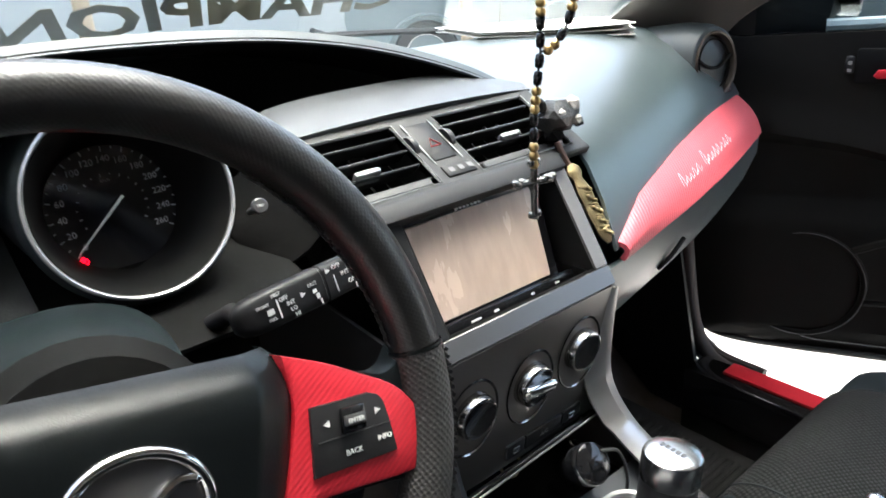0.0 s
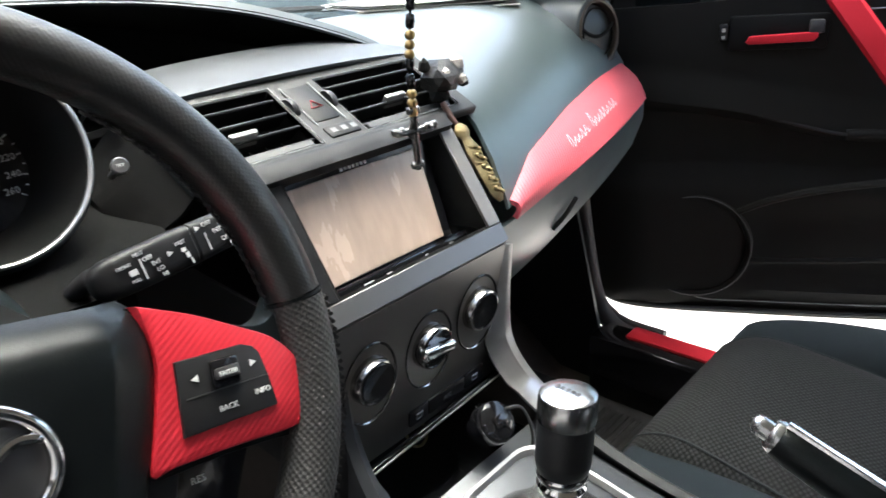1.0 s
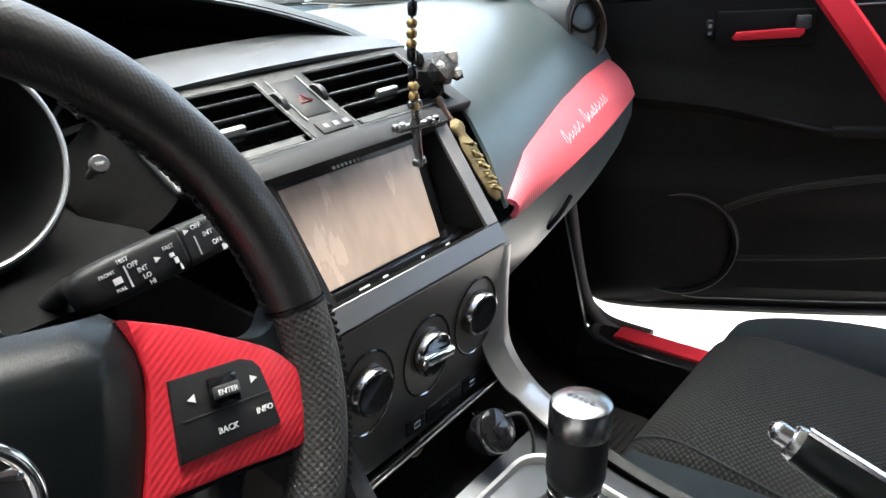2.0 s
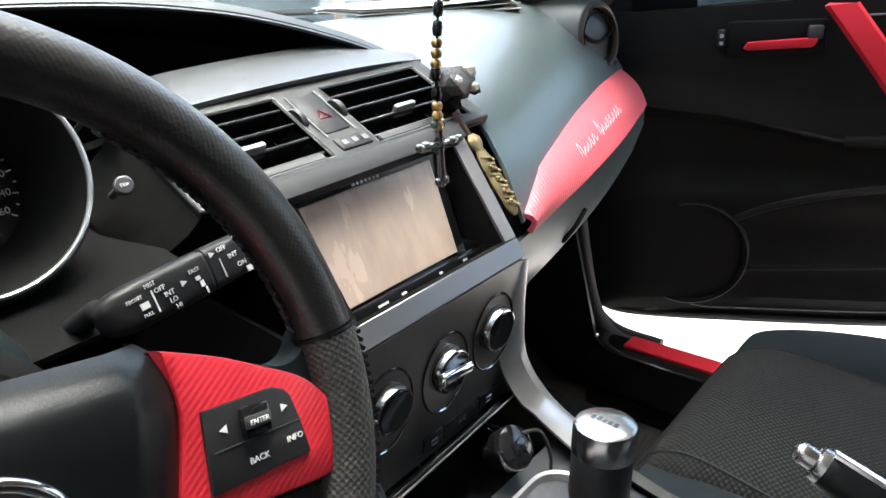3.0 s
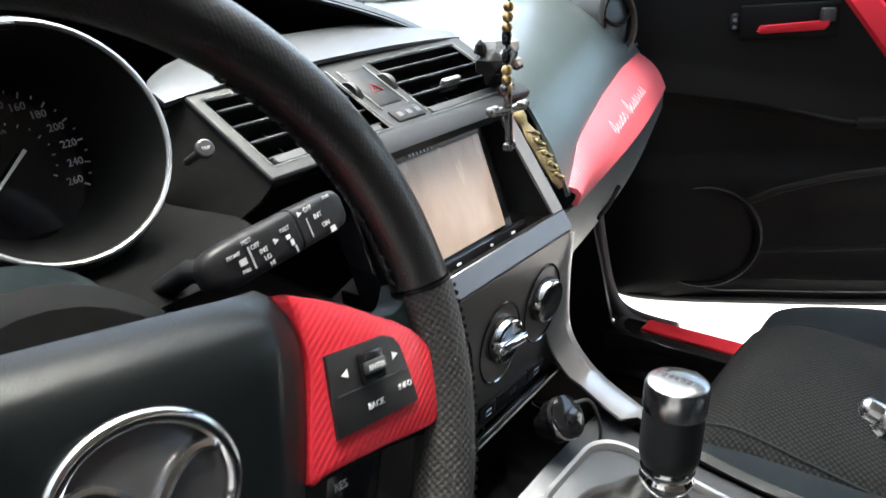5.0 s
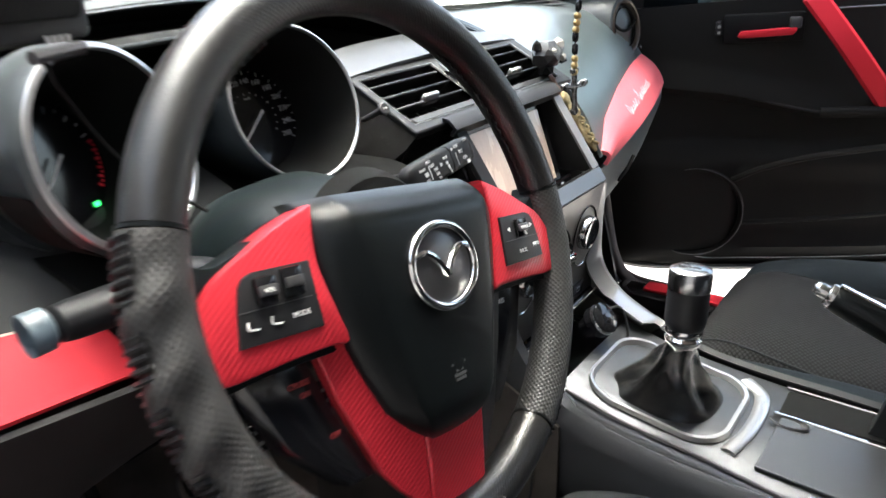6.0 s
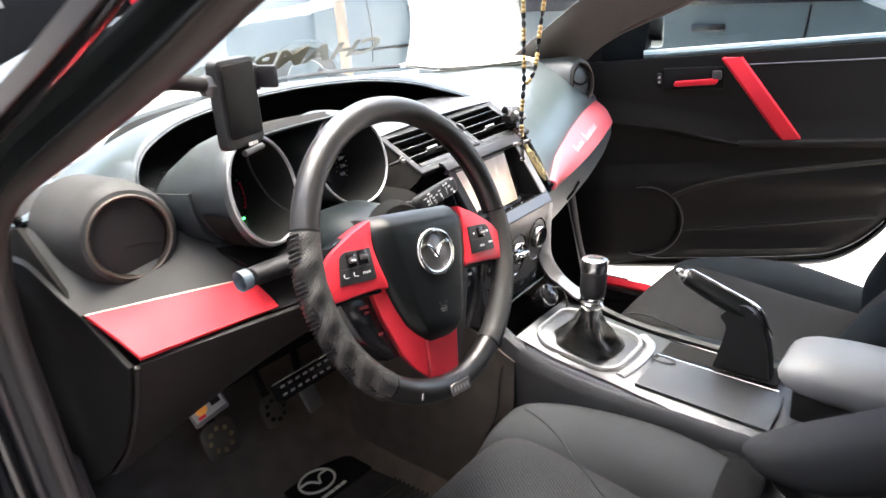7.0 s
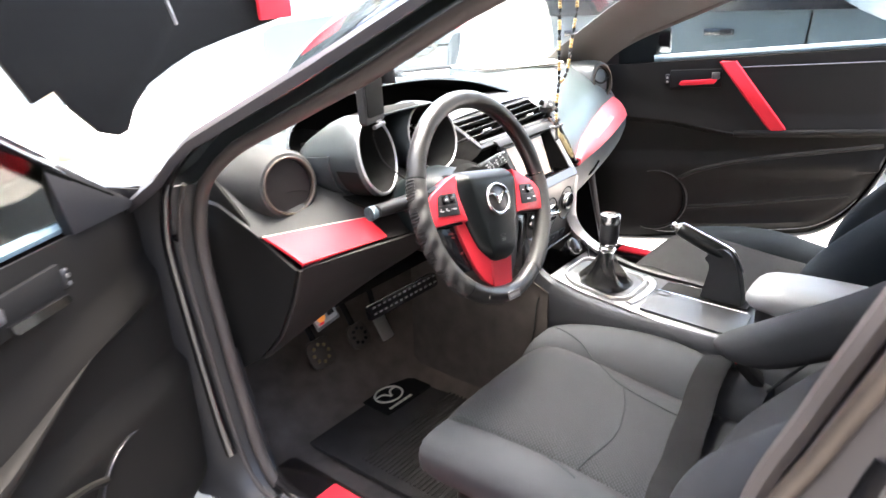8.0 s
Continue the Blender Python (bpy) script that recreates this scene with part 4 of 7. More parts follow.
mark = Matrix.Rotation(radians(250.6), 4, "Z") @ Matrix.Translation((R_RIM + 0.006, 0, R_TUBE - 0.001))
part("rivet", box(-0.004, 0.004, -0.0016, 0.0016, -0.001, 0.001, 0.0006, 1, mark), CHROME, wheel, local=True)

# airbag pad: a grained flat face, wide above and narrow below, with smooth chamfered flanks
PADFACE = [(-0.120, 0.022), (-0.112, 0.031), (-0.09, 0.041), (-0.06, 0.0495), (-0.03, 0.056), (0.0, 0.062), (0.03, 0.0675), (0.056, 0.066)]
PADEDGE = [(-0.120, 0.026), (-0.112, 0.036), (-0.092, 0.055), (-0.056, 0.072), (-0.018, 0.083), (0.017, 0.089), (0.045, 0.088), (0.056, 0.080)]
rows = []
for y in (-0.120, -0.118, -0.114, -0.108, -0.100, -0.090, -0.075, -0.06, -0.045, -0.03, -0.015, 0.0, 0.015, 0.024, 0.031, 0.037, 0.0415, 0.045, 0.0475, 0.049, 0.0495):
    f, e = along(PADFACE, y)[0], along(PADEDGE, y)[0]
    drop = 0.021 * max(0.0, (y - 0.022) / 0.0275) ** 2.4 + 0.014 * max(0.0, (-0.100 - y) / 0.020) ** 2 + 0.004 * max(0.0, -y / 0.11)
    half = [(0, 0.0265), (f * 0.5, 0.0261), (f * 0.85, 0.0253), (f * 0.96, 0.0247), (f, 0.0240), (f + (e - f) * 0.12, 0.0224), (f + (e - f) * 0.5, 0.0172), (f + (e - f) * 0.85, 0.0120), (e, 0.0080), (e, -0.004)]
    row = [(-x, y, z - drop) for x, z in half[:0:-1]] + [(x, y, z - drop) for x, z in half]
    rows.append(row)
pad = part("airbag_pad", grid(rows), LEATHER, wheel, "black grained airbag pad", local=True, smooth=50)
pad_back = [[(-e, y, -0.004), (e, y, -0.004)] for y, e in PADEDGE if y < 0.05]
part("pad_back", grid(pad_back), MATTE, wheel, local=True, thick=0.004)
# badge: an oval ring with a winged form, plain shapes
BC = Vector((0.0013, -0.0083, 0))
bm = []
ring = [BC + Vector((0.0325 * math.cos(a), 0.0273 * math.sin(a), 0.0275)) for a in [2 * math.pi * k / 56 for k in range(56)]]
bm.append(tube(ring, 0.0033, 10, closed=True))
for s in (-1, 1):
    bm.append(tube([BC + p for p in smooth_line([(s * 0.0295, 0.0085, 0.0280), (s * 0.0185, 0.0105, 0.0285), (s * 0.0085, 0.0045, 0.0290), (0, -0.0065, 0.0290)], 6)], [0.0012] + [0.0026] * 16 + [0.0031, 0.0026], 8))
part("badge", join(*bm), CHROME, pad, "chrome oval badge", local=True)
part("badge_ground", lathe([(0, 0.0279), (0.029, 0.0268), (0.0315, 0.0250)], 40, Matrix.Translation(BC) @ Matrix.Diagonal((1, 0.85, 1, 1))), GREYMET, pad, "dark satin badge ground", local=True)
MOULDM = material("pressed_grey_mark", (0.055, 0.055, 0.055), 0.45, scale=60, bump=0.05)
part("mark", lathe([(0.0016, 0), (0.0024, 0.0006), (0.0032, 0)], 16, Matrix.Translation((0.004, -0.0575, 0.0235))), MOULDM, pad, "small pressed ring", local=True)
for k in range(5):
    a = radians(20 + 35 * k)
    part("mark", box(-0.0011, 0.0011, -0.0009, 0.0009, -0.001, 0.0006, 0, 1, Matrix.Translation((0.007 * math.cos(a), -0.0765 + 0.006 * math.sin(a), 0.0232)) @ Matrix.Rotation(a, 4, "Z")), MOULDM, pad, local=True)
for v, w, h in ((-0.0785, 0.008, 0.0024), (-0.0820, 0.013, 0.0020), (-0.0850, 0.011, 0.0018)):
    part("mark", box(-w / 2, w / 2, v - h / 2, v + h / 2, 0.0215, 0.0236, 0, 1), MOULDM, pad, local=True)


def spoke(s):
    """A red wrapped side spoke with its switch panel."""
    out = [(0.0855, 0.0455), (0.112, 0.036), (0.134, 0.0255), (0.158, 0.0125), (0.172, -0.004), (0.1775, -0.022), (0.1745, -0.036), (0.160, -0.0405), (0.125, -0.0385), (0.090, -0.0375), (0.0775, -0.038), (0.0815, -0.020), (0.0875, 0.002), (0.0895, 0.018)]
    p = smooth_line([(s * x, y, 0) for x, y in out + out[:1]], 4)[:-1]
    poly = [(q.x, q.y) for q in p]
    if s < 0:
        poly.reverse()
    tiltm = Matrix.Translation((0, 0, 0.0130)) @ Matrix.Rotation(radians(1.5 * s), 4, "Y")
    sp = part("spoke", slab(poly, 0.022, tiltm, 0.005), REDC, wheel, "red carbon-look spoke", local=True)
    arm = [(0.055, 0.046), (0.085, 0.0435), (0.110, 0.036), (0.135, 0.026), (0.152, 0.021), (0.163, 0.024), (0.172, 0.034), (0.176, 0.0), (0.172, -0.050), (0.160, -0.046), (0.120, -0.043), (0.055, -0.044)]
    arm = [(s * p.x, p.y) for p in smooth_line([(x, y, 0) for x, y in arm], 4)]
    if s > 0:
        arm.reverse()
    part("spoke_arm", slab(arm[::-1], 0.020, Matrix.Translation((0, 0, 0.0015)), 0.006), SHROUDM, wheel, "black spoke arm behind the trim", local=True)
    q = [(0.0975, 0.0140), (0.136, 0.0140), (0.1425, 0.0115), (0.1460, 0.0070), (0.1490, -0.006), (0.152, -0.024), (0.0955, -0.0245)]
    pan = [(s * x, y) for x, y in q]
    if s < 0:
        pan.reverse()
    pm = tiltm @ Matrix.Translation((0, 0, 0.0022))
    panel = part("switch_panel", slab(pan, 0.004, pm, 0.001), PLASTIC, sp, "black switch panel", local=True)
    rocker = [(0.1145, 0.1305, -0.0048, 0.0102)] if s > 0 else [(0.106, 0.120, -0.004, 0.013), (0.124, 0.138, -0.005, 0.011)]
    for x0, x1, y0, y1 in rocker:
        x0, x1 = sorted((s * x0, s * x1))
        part("roller", box(x0, x1, y0, y1, 0.0, 0.0035, 0.0015, 2, pm), GLOSSY, panel, "ribbed rocker switch", local=True)
        part("roller_bar", box(x0 + 0.001, x1 - 0.001, (y0 + y1) / 2 - 0.003, (y0 + y1) / 2 + 0.003, 0.0030, 0.0055, 0.0010, 2, pm), GREYMET, panel, local=True)
    part("panel_line", box(min(s * 0.100, s * 0.149), max(s * 0.100, s * 0.149), -0.0062, -0.0056, 0, 0.0004, 0, 1, pm), GREYMET, panel, local=True)
    words = [("BACK", 0.122, -0.016), ("INFO", 0.1435, -0.0135)] if s > 0 else [("MODE", -0.110, -0.014)]
    for w, x, y in words:
        letters(w, 0.0043, pm @ Matrix.Translation((x, y, 0.0004)), WHITE, panel, "lettering", local=True)
    if s > 0:
        letters("ENTER", 0.0036, pm @ Matrix.Translation((0.1225, 0.0025, 0.0058)), WHITE, panel, "lettering", local=True)
        for x, d in ((0.106, -1), (0.1405, 1)):
            part("arrow", slab([(x - 0.002 * d, 0.001), (x - 0.002 * d, 0.005), (x + 0.002 * d, 0.003)] if d < 0 else [(x - 0.002, 0.005), (x - 0.002, 0.001), (x + 0.002, 0.003)], 0.0003, pm @ Matrix.Translation((0, 0, 0.0006))), WHITE, panel, local=True)
    else:
        letters("VOL", 0.0036, pm @ Matrix.Translation((-0.131, 0.003, 0.0058)), WHITE, panel, "lettering", local=True)
        for x in (-0.127, -0.142):
            part("phone_mark", shift(tube(smooth_line([(x - 0.003, -0.011, 0.0006), (x - 0.003, -0.015, 0.0006), (x + 0.003, -0.016, 0.0006)], 4), 0.0007, 5), pm), WHITE, panel, local=True)


spoke(1)
spoke(-1)
# lower spoke: one red leg down the left flank of the pad, and the red foot at the rim
def leg_mesh(flip):
    pts = [(-0.070, -0.028, 0.004), (-0.099, -0.033, 0.000), (-0.086, -0.075, -0.002), (-0.063, -0.128, -0.003), (-0.046, -0.150, -0.003), (-0.028, -0.166, 0.000), (-0.029, -0.104, 0.009), (-0.048, -0.092, 0.006), (-0.062, -0.060, 0.005)]
    bm = bmesh.new()
    vs = [bm.verts.new((-x if flip else x, y, z)) for x, y, z in pts]
    for f in ((0, 1, 2, 8), (8, 2, 3, 7), (7, 3, 4, 6), (6, 4, 5)):
        bm.faces.new([vs[i] for i in f])
    return bm


part("lower_spoke", leg_mesh(False), REDC, wheel, "red carbon-look leg of the lower spoke", local=True, thick=0.012, bevel=0.002)
part("lower_spoke", leg_mesh(True), STALKM, wheel, "black leg of the lower spoke", local=True, thick=0.012, bevel=0.002)
foot = bmesh.new()
fv = [foot.verts.new(p) for p in ((-0.0285, -0.103, 0.0095), (0.040, -0.099, 0.0075), (0.034, -0.135, 0.0055), (0.030, -0.172, 0.001), (-0.0265, -0.1665, 0.001), (-0.0275, -0.135, 0.0060))]
for f in ((0, 1, 2, 5), (5, 2, 3, 4)):
    foot.faces.new([fv[i] for i in f])
part("spoke_foot", foot, REDC, wheel, "red carbon-look foot of the lower spoke", local=True, thick=0.012, bevel=0.002)
SIDE_PANEL = [(-0.142, -0.044), (-0.097, -0.040), (-0.084, -0.078), (-0.062, -0.128), (-0.082, -0.128), (-0.120, -0.092)]
cruise = part("cruise_panel", slab(SIDE_PANEL, 0.02, Matrix.Translation((0, 0, -0.010)), 0.003), GLOSSY, wheel, "black panel with cruise switches", local=True)
resume = part("cruise_panel", slab([(-x, y) for x, y in SIDE_PANEL[::-1]], 0.02, Matrix.Translation((0, 0, -0.010)), 0.003), GLOSSY, wheel, "black panel with cruise switches", local=True)
letters("RES", 0.0055, Matrix.Translation((0.108, -0.053, -0.0094)), WHITE, resume, "lettering", local=True)
REDINK = material("red_print", (0.45, 0.05, 0.05), 0.5, bump=0)
letters("CRUISE", 0.005, Matrix.Translation((-0.106, -0.056, -0.0094)), REDINK, cruise, "lettering", local=True)
letters("ON", 0.005, Matrix.Translation((-0.103, -0.063, -0.0094)), REDINK, cruise, "lettering", local=True)
letters("OFF", 0.005, Matrix.Translation((-0.087, -0.093, -0.0094)), REDINK, cruise, "lettering", local=True)
part("hub_back", lathe([(0, -0.012), (0.060, -0.016), (0.070, -0.030), (0.050, -0.045), (0.0, -0.05)], 32), MATTE, wheel, "black hub housing", local=True)


# ---- centre stack ----
stack = thing("centre_stack", "centre stack with air vents, dark touchscreen and climate knobs", "centre stack", (XC, 0.2, 0.62))


def arch(x):
    return -0.16 * (x - XC) ** 2


pod = []
for x in steps(0.205, 0.560, 18):
    e = (abs(x - 0.3825) / 0.1775) ** 5
    pod.append([(x, 0.40 - 0.03 * e, 0.955), (x, 0.360 - 0.048 * e, 1.003 + arch(x) - 0.013 * e), (x, 0.326 - 0.028 * e, 0.997 + arch(x) - 0.008 * e), (x, 0.286, 0.985 + arch(x) - 0.002 * e)])
part("pod_top", grid(pod), CONSOLEM, stack, "satin grey top of the vent housing", thick=0.004)
VF = axes((0.385, 0.243, 0.954), (1, 0, 0), (0, 0.088, 0.050))
vent_us = [-0.164, -0.152, -0.030, 0.026, 0.150, 0.172]
vent_vs = [-0.056, -0.043, 0.040, 0.056]
VENTM = material("satin_vent_surround", (0.011, 0.0115, 0.012), 0.45, scale=60, bump=0.08, dist=0.0003, spec=0.20)
part("vent_frame", plate(vent_us, vent_vs, {(1, 1), (3, 1)}, 0.010, VF), VENTM, stack, "dark vent surround", bevel=0.002)




cheek = [[VF @ Vector((-0.163, v, -0.004)), VF @ Vector((-0.172, v, -0.018)), Vector((0.178 + 0.35 * max(0, -v), 0.262 + 0.85 * v, 0.915 + 0.3 * v)), Vector((0.172 + 0.5 * max(0, -v), 0.262 + 0.7 * v, 0.860))] for v in steps(-0.056, 0.056, 6)]
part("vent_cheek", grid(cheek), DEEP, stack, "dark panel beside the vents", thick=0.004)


def air_vent(u0, u1, tab):
    well = join(box(u0 - 0.002, u1 + 0.002, -0.045, 0.042, -0.060, -0.050, 0, 1, VF), box(u0 - 0.004, u0, -0.045, 0.042, -0.05, -0.001, 0, 1, VF), box(u1, u1 + 0.004, -0.045, 0.042, -0.05, -0.001, 0, 1, VF), box(u0, u1, 0.040, 0.044, -0.05, -0.001, 0, 1, VF), box(u0, u1, -0.047, -0.043, -0.05, -0.001, 0, 1, VF))
    v = part("air_vent", well, MATTE, stack, "black slatted air vent")
    for k in range(4):
        y = -0.030 + 0.0205 * k
        part("slat", box(u0 + 0.001, u1 - 0.001, -0.0016, 0.0016, -0.012, 0.012, 0.0012, 1, VF @ Matrix.Translation((0, y, -0.012)) @ Matrix.Rotation(radians(24), 4, "X")), PLASTIC, v)
    for k in range(7):
        x = u0 + (u1 - u0) * (k + 0.5) / 7
        part("vane", box(x - 0.001, x + 0.001, -0.040, 0.038, -0.046, -0.028, 0, 1, VF), MATTE, v)
    part("tab", box(tab - 0.014, tab + 0.014, -0.0145, -0.0085, -0.010, 0.005, 0.0025, 2, VF), TABM, v, "dull silver vent slider")
    part("vent_outline", tube([VF @ Vector(p) for p in ((u0 - 0.002, -0.0445, 0.0008), (u1 + 0.002, -0.0445, 0.0008), (u1 + 0.002, 0.0415, 0.0008), (u0 - 0.002, 0.0415, 0.0008))], 0.0004, 6, closed=True), TABM, v, "thin silver line round the vent")
    part("lip", box(u0 + 0.004, u1 - 0.004, -0.043, -0.032, -0.006, -0.001, 0.002, 1, VF), PLASTIC, v)


air_vent(-0.152, -0.030, -0.090)
air_vent(0.026, 0.150, 0.088)
for xe in (-0.0185, 0.0145):
    part("hazard_edge", tube([VF @ Vector((xe, v, 0.0012)) for v in (-0.022, 0.0, 0.038)], 0.0006, 6), TABM, stack, "thin silver edge")
hz = part("hazard_button", box(-0.017, 0.013, -0.018, 0.036, -0.004, 0.0015, 0.003, 2, VF), STALKM, stack, "black hazard button with red triangle")
tri = [(-0.002 + 0.007 * math.cos(radians(a)), 0.004 + 0.007 * math.sin(radians(a)), 0.0022) for a in (90, 210, 330)]
REDMARK = material("red_mark", (0.40, 0.03, 0.04), 0.4, bump=0)
part("triangle", tube([VF @ Vector(p) for p in tri], 0.0007, 5, closed=True), REDMARK, hz)
for s in (-1, 1):
    part("vent_wheel", lathe([(0, -0.003), (0.0135, -0.003), (0.0145, 0), (0.0135, 0.003), (0, 0.003)], 20, VF @ Matrix.Translation((-0.002 + s * 0.0225, 0.010, -0.007)) @ Matrix.Rotation(math.pi / 2, 4, "Y")), PLASTIC, stack, "ribbed vent thumbwheel")
info = part("info_buttons", box(-0.017, 0.019, -0.042, -0.026, -0.004, 0.0018, 0.002, 2, VF), STALKM, stack, "three small black buttons")
for k in range(3):
    part("button_mark", box(-0.012 + 0.0115 * k, -0.006 + 0.0115 * k, -0.037, -0.031, 0.0016, 0.0022, 0, 1, VF), GREYMET, info)
# crossbar between vents and screen
part("crossbar", grid([[(x, 0.197, 0.932), (x, 0.188, 0.931), (x, 0.178, 0.921), (x, 0.185, 0.912)] for x in steps(0.268, 0.498, 6)]), STALKM, stack, thick=0.004)

PANELM = material("dark_silver_panel", (0.16, 0.153, 0.148), 0.42, metal=0.4, scale=60, bump=0.06, dist=0.0003)
BARM = material("satin_bar", (0.15, 0.145, 0.14), 0.36, metal=0.9, scale=60, bump=0.05, dist=0.0003)
# screen frame: leans back, and juts out at its foot
FF = axes((0.3875, 0.1525, 0.8675), (1, 0, 0), (0, 0.066, 0.105))
for x0, x1, y0, y1, mat, lab in ((-0.115, 0.1145, -0.070, -0.050, BARM, "satin silver lower bar of the screen"), (-0.115, -0.0965, -0.0495, 0.062, STALKM, "black side of the screen"), (0.0965, 0.1145, -0.0495, 0.062, PANELM, "dark silver side of the screen"), (-0.096, 0.096, 0.056, 0.062, PLASTIC, "black upper bar of the screen")):
    part("screen_frame", box(x0, x1, y0, y1, -0.006, 0.0, 0.0007, 1, FF), mat, stack, lab)
HU = axes((0.3800, 0.180, 0.8565), (1, 0, 0), (0, 0.30, 0.95))
unit = part("head_unit", box(-0.094, 0.094, -0.058, 0.060, -0.03, 0.0, 0.002, 1, HU), GLOSSY, stack, "double-height car stereo with a dusty screen")
part("display", box(-0.080, 0.080, -0.043, 0.050, -0.001, 0.0022, 0.001, 1, HU), SCREENM, unit, "dusty glass display with a warm reflection in its base colour")
part("key_bar", box(-0.090, 0.108, -0.058, -0.045, -0.001, 0.006, 0.002, 2, HU), GLOSSY, unit, "gloss black key bar")
for u, w in ((-0.030, 0.006), (0.046, 0.002), (-0.004, 0.003), (0.082, 0.003)):
    part("key_mark", box(u - w, u + w, -0.0528, -0.0508, 0.0055, 0.0064, 0, 1, HU), WHITE, unit)
for k, w in enumerate((0.003, 0.002, 0.0025, 0.0022, 0.002, 0.0025, 0.002)):
    part("maker_bar", box(-0.016 + 0.0048 * k - w / 2, -0.016 + 0.0048 * k + w / 2, 0.0512, 0.0552, 0.0, 0.0012, 0, 1, HU), WHITE, unit)
wall = []
for s in (-1, 1):
    w = [[FF @ Vector((s * 0.096, v, -0.003)), Vector((0.385 + s * 0.094, 0.200, (FF @ Vector((0, v, 0))).z - 0.004))] for v in steps(-0.052, 0.057, 4)]
    wall.append(grid(w))
wall.append(grid([[FF @ Vector((u, -0.050, -0.003)), Vector((0.385 + u * 0.98, 0.21, 0.762))] for u in steps(-0.097, 0.097, 4)]))
wall.append(grid([[FF @ Vector((u, 0.056, -0.003)), Vector((0.385 + u * 0.98, 0.21, 0.918))] for u in steps(-0.097, 0.097, 4)]))
for w in wall:
    part("well_wall", w, MATTE, stack, "deep black wall round the screen", thick=0.003, offset=1)

# climate panel
CLIMATEM = material("satin_dark_metal_panel", (0.175, 0.165, 0.158), 0.36, metal=0.9, scale=60, bump=0.06, dist=0.0003)
SKIRTM = material("dark_chrome", (0.38, 0.37, 0.36), 0.18, metal=1.0, scale=30, bump=0.02)
CP = axes((0.381, 0.1245, 0.735), (1, 0, 0), (0, -0.02, 0.15))
part("climate_panel", slab([(-0.113, 0.0722), (0.117, 0.0722), (0.115, 0.03), (0.114, -0.01), (0.117, -0.05), (0.124, -0.089), (-0.113, -0.089)][::-1], 0.012, CP, 0.003), CLIMATEM, stack, "satin black climate panel")
part("panel_cheek", grid([[(0.500, 0.128, z), (0.508, 0.126 + (0.812 - z) * 0.02, z), (0.512, 0.150, z), (0.512, 0.45, z + 0.02)] for z in steps(0.812, 0.655, 6)]), SILVER, stack, "silver edge of the stack", thick=0.004)
part("panel_cheek", grid([[(0.272, 0.128, z), (0.264, 0.128, z), (0.260, 0.150, z), (0.260, 0.45, z + 0.02)] for z in steps(0.812, 0.640, 6)]), PLASTIC, stack, thick=0.004)


def knob(u, v, bar):
    m = CP @ Matrix.Translation((u, v, 0.0005))
    oval = Matrix.Translation((0, -0.006, 0)) @ Matrix.Diagonal((0.98, 1.30, 1, 1))
    k = part("climate_knob", lathe([(0.0330, 0.0002), (0.0322, 0.0010), (0.0310, 0.0004), (0.0285, -0.008), (0.0250, -0.0105), (0.0, -0.0106)], 48, m @ oval), GLOSSY, stack, "black climate knob in an oval dished well")
    part("dial_plate", lathe([(0.0292, -0.0088), (0.0285, -0.0078), (0.0236, -0.0078), (0.0230, -0.0095)], 48, m), MATTE, k, "printed ring round the knob")
    part("knob_body", lathe([(0.0196, 0.0098), (0.0186, 0.0106), (0.0170, 0.0100), (0.0, 0.0094)], 40, m), GLOSSY, k, "black knob face")
    part("knob_skirt", lathe([(0.0226, -0.0085), (0.0229, 0.0000), (0.0224, 0.0060), (0.0212, 0.0096), (0.0198, 0.0102), (0.0194, 0.0094)], 40, m), SKIRTM, k, "dark chrome skirt of the knob")
    # Chrome arc paints the light caught by the dished lower rim.
    part("well_glint", tube([m @ oval @ Vector((0.0315 * math.cos(a), 0.0315 * math.sin(a), 0.0006)) for a in [math.pi * (1.12 + 0.76 * n / 20) for n in range(21)]], 0.0006, 6), CHROME, k, "chrome arc painting the highlight on the well's lower rim")
    if bar is not None:
        part("knob_bar", box(-0.0215, 0.0215, -0.0062, 0.0062, 0.004, 0.0170, 0.004, 3, m @ Matrix.Rotation(radians(bar), 4, "Z")), CHROME, k, "raised chrome pointer bar")
        for n in range(5):
            t = radians(178 - 32 * n)
            letters(str(n), 0.0052, m @ Matrix.Translation((0.0272 * math.cos(t), 0.0272 * math.sin(t), -0.0072)), WHITE, k, "figure")
    for a in range(205, -25, -23) if bar is None else ():
        t = radians(a)
        part("mark", box(-0.0006, 0.0006, -0.0006, 0.0006, 0, 0.0006, 0, 1, m @ Matrix.Translation((0.0262 * math.cos(t), 0.0262 * math.sin(t), -0.0078))), WHITE, k)
    part("mark", box(-0.0018, 0.0018, -0.0016, 0.0016, 0, 0.0006, 0, 1, m @ Matrix.Translation((-0.0235, -0.0120, -0.0078))), REDMARK, k)


knob(-0.0725, 0.008, None)
knob(0.003, 0.006, -8)
knob(0.0735, 0.015, None)
for u0, u1 in ((-0.025, 0.001), (0.002, 0.0555), (0.0565, 0.086)):
    b = part("climate_button", box(u0, u1, -0.078, -0.060, -0.002, 0.003, 0.0015, 2, CP), PLASTIC, stack, "flat grey push button")
    if u0 == 0.002:
        letters("A/C", 0.007, CP @ Matrix.Translation(((u0 + u1) / 2, -0.069, 0.0033)), SILVER, b, "lettering")
    else:
        part("button_mark", tube([CP @ Vector(((u0 + u1) / 2 + p, -0.069 + q, 0.0033)) for p, q in ((-0.004, -0.003), (0.004, -0.003), (0.004, 0.003), (-0.004, 0.003))], 0.0004, 4, closed=True), SILVER, b)

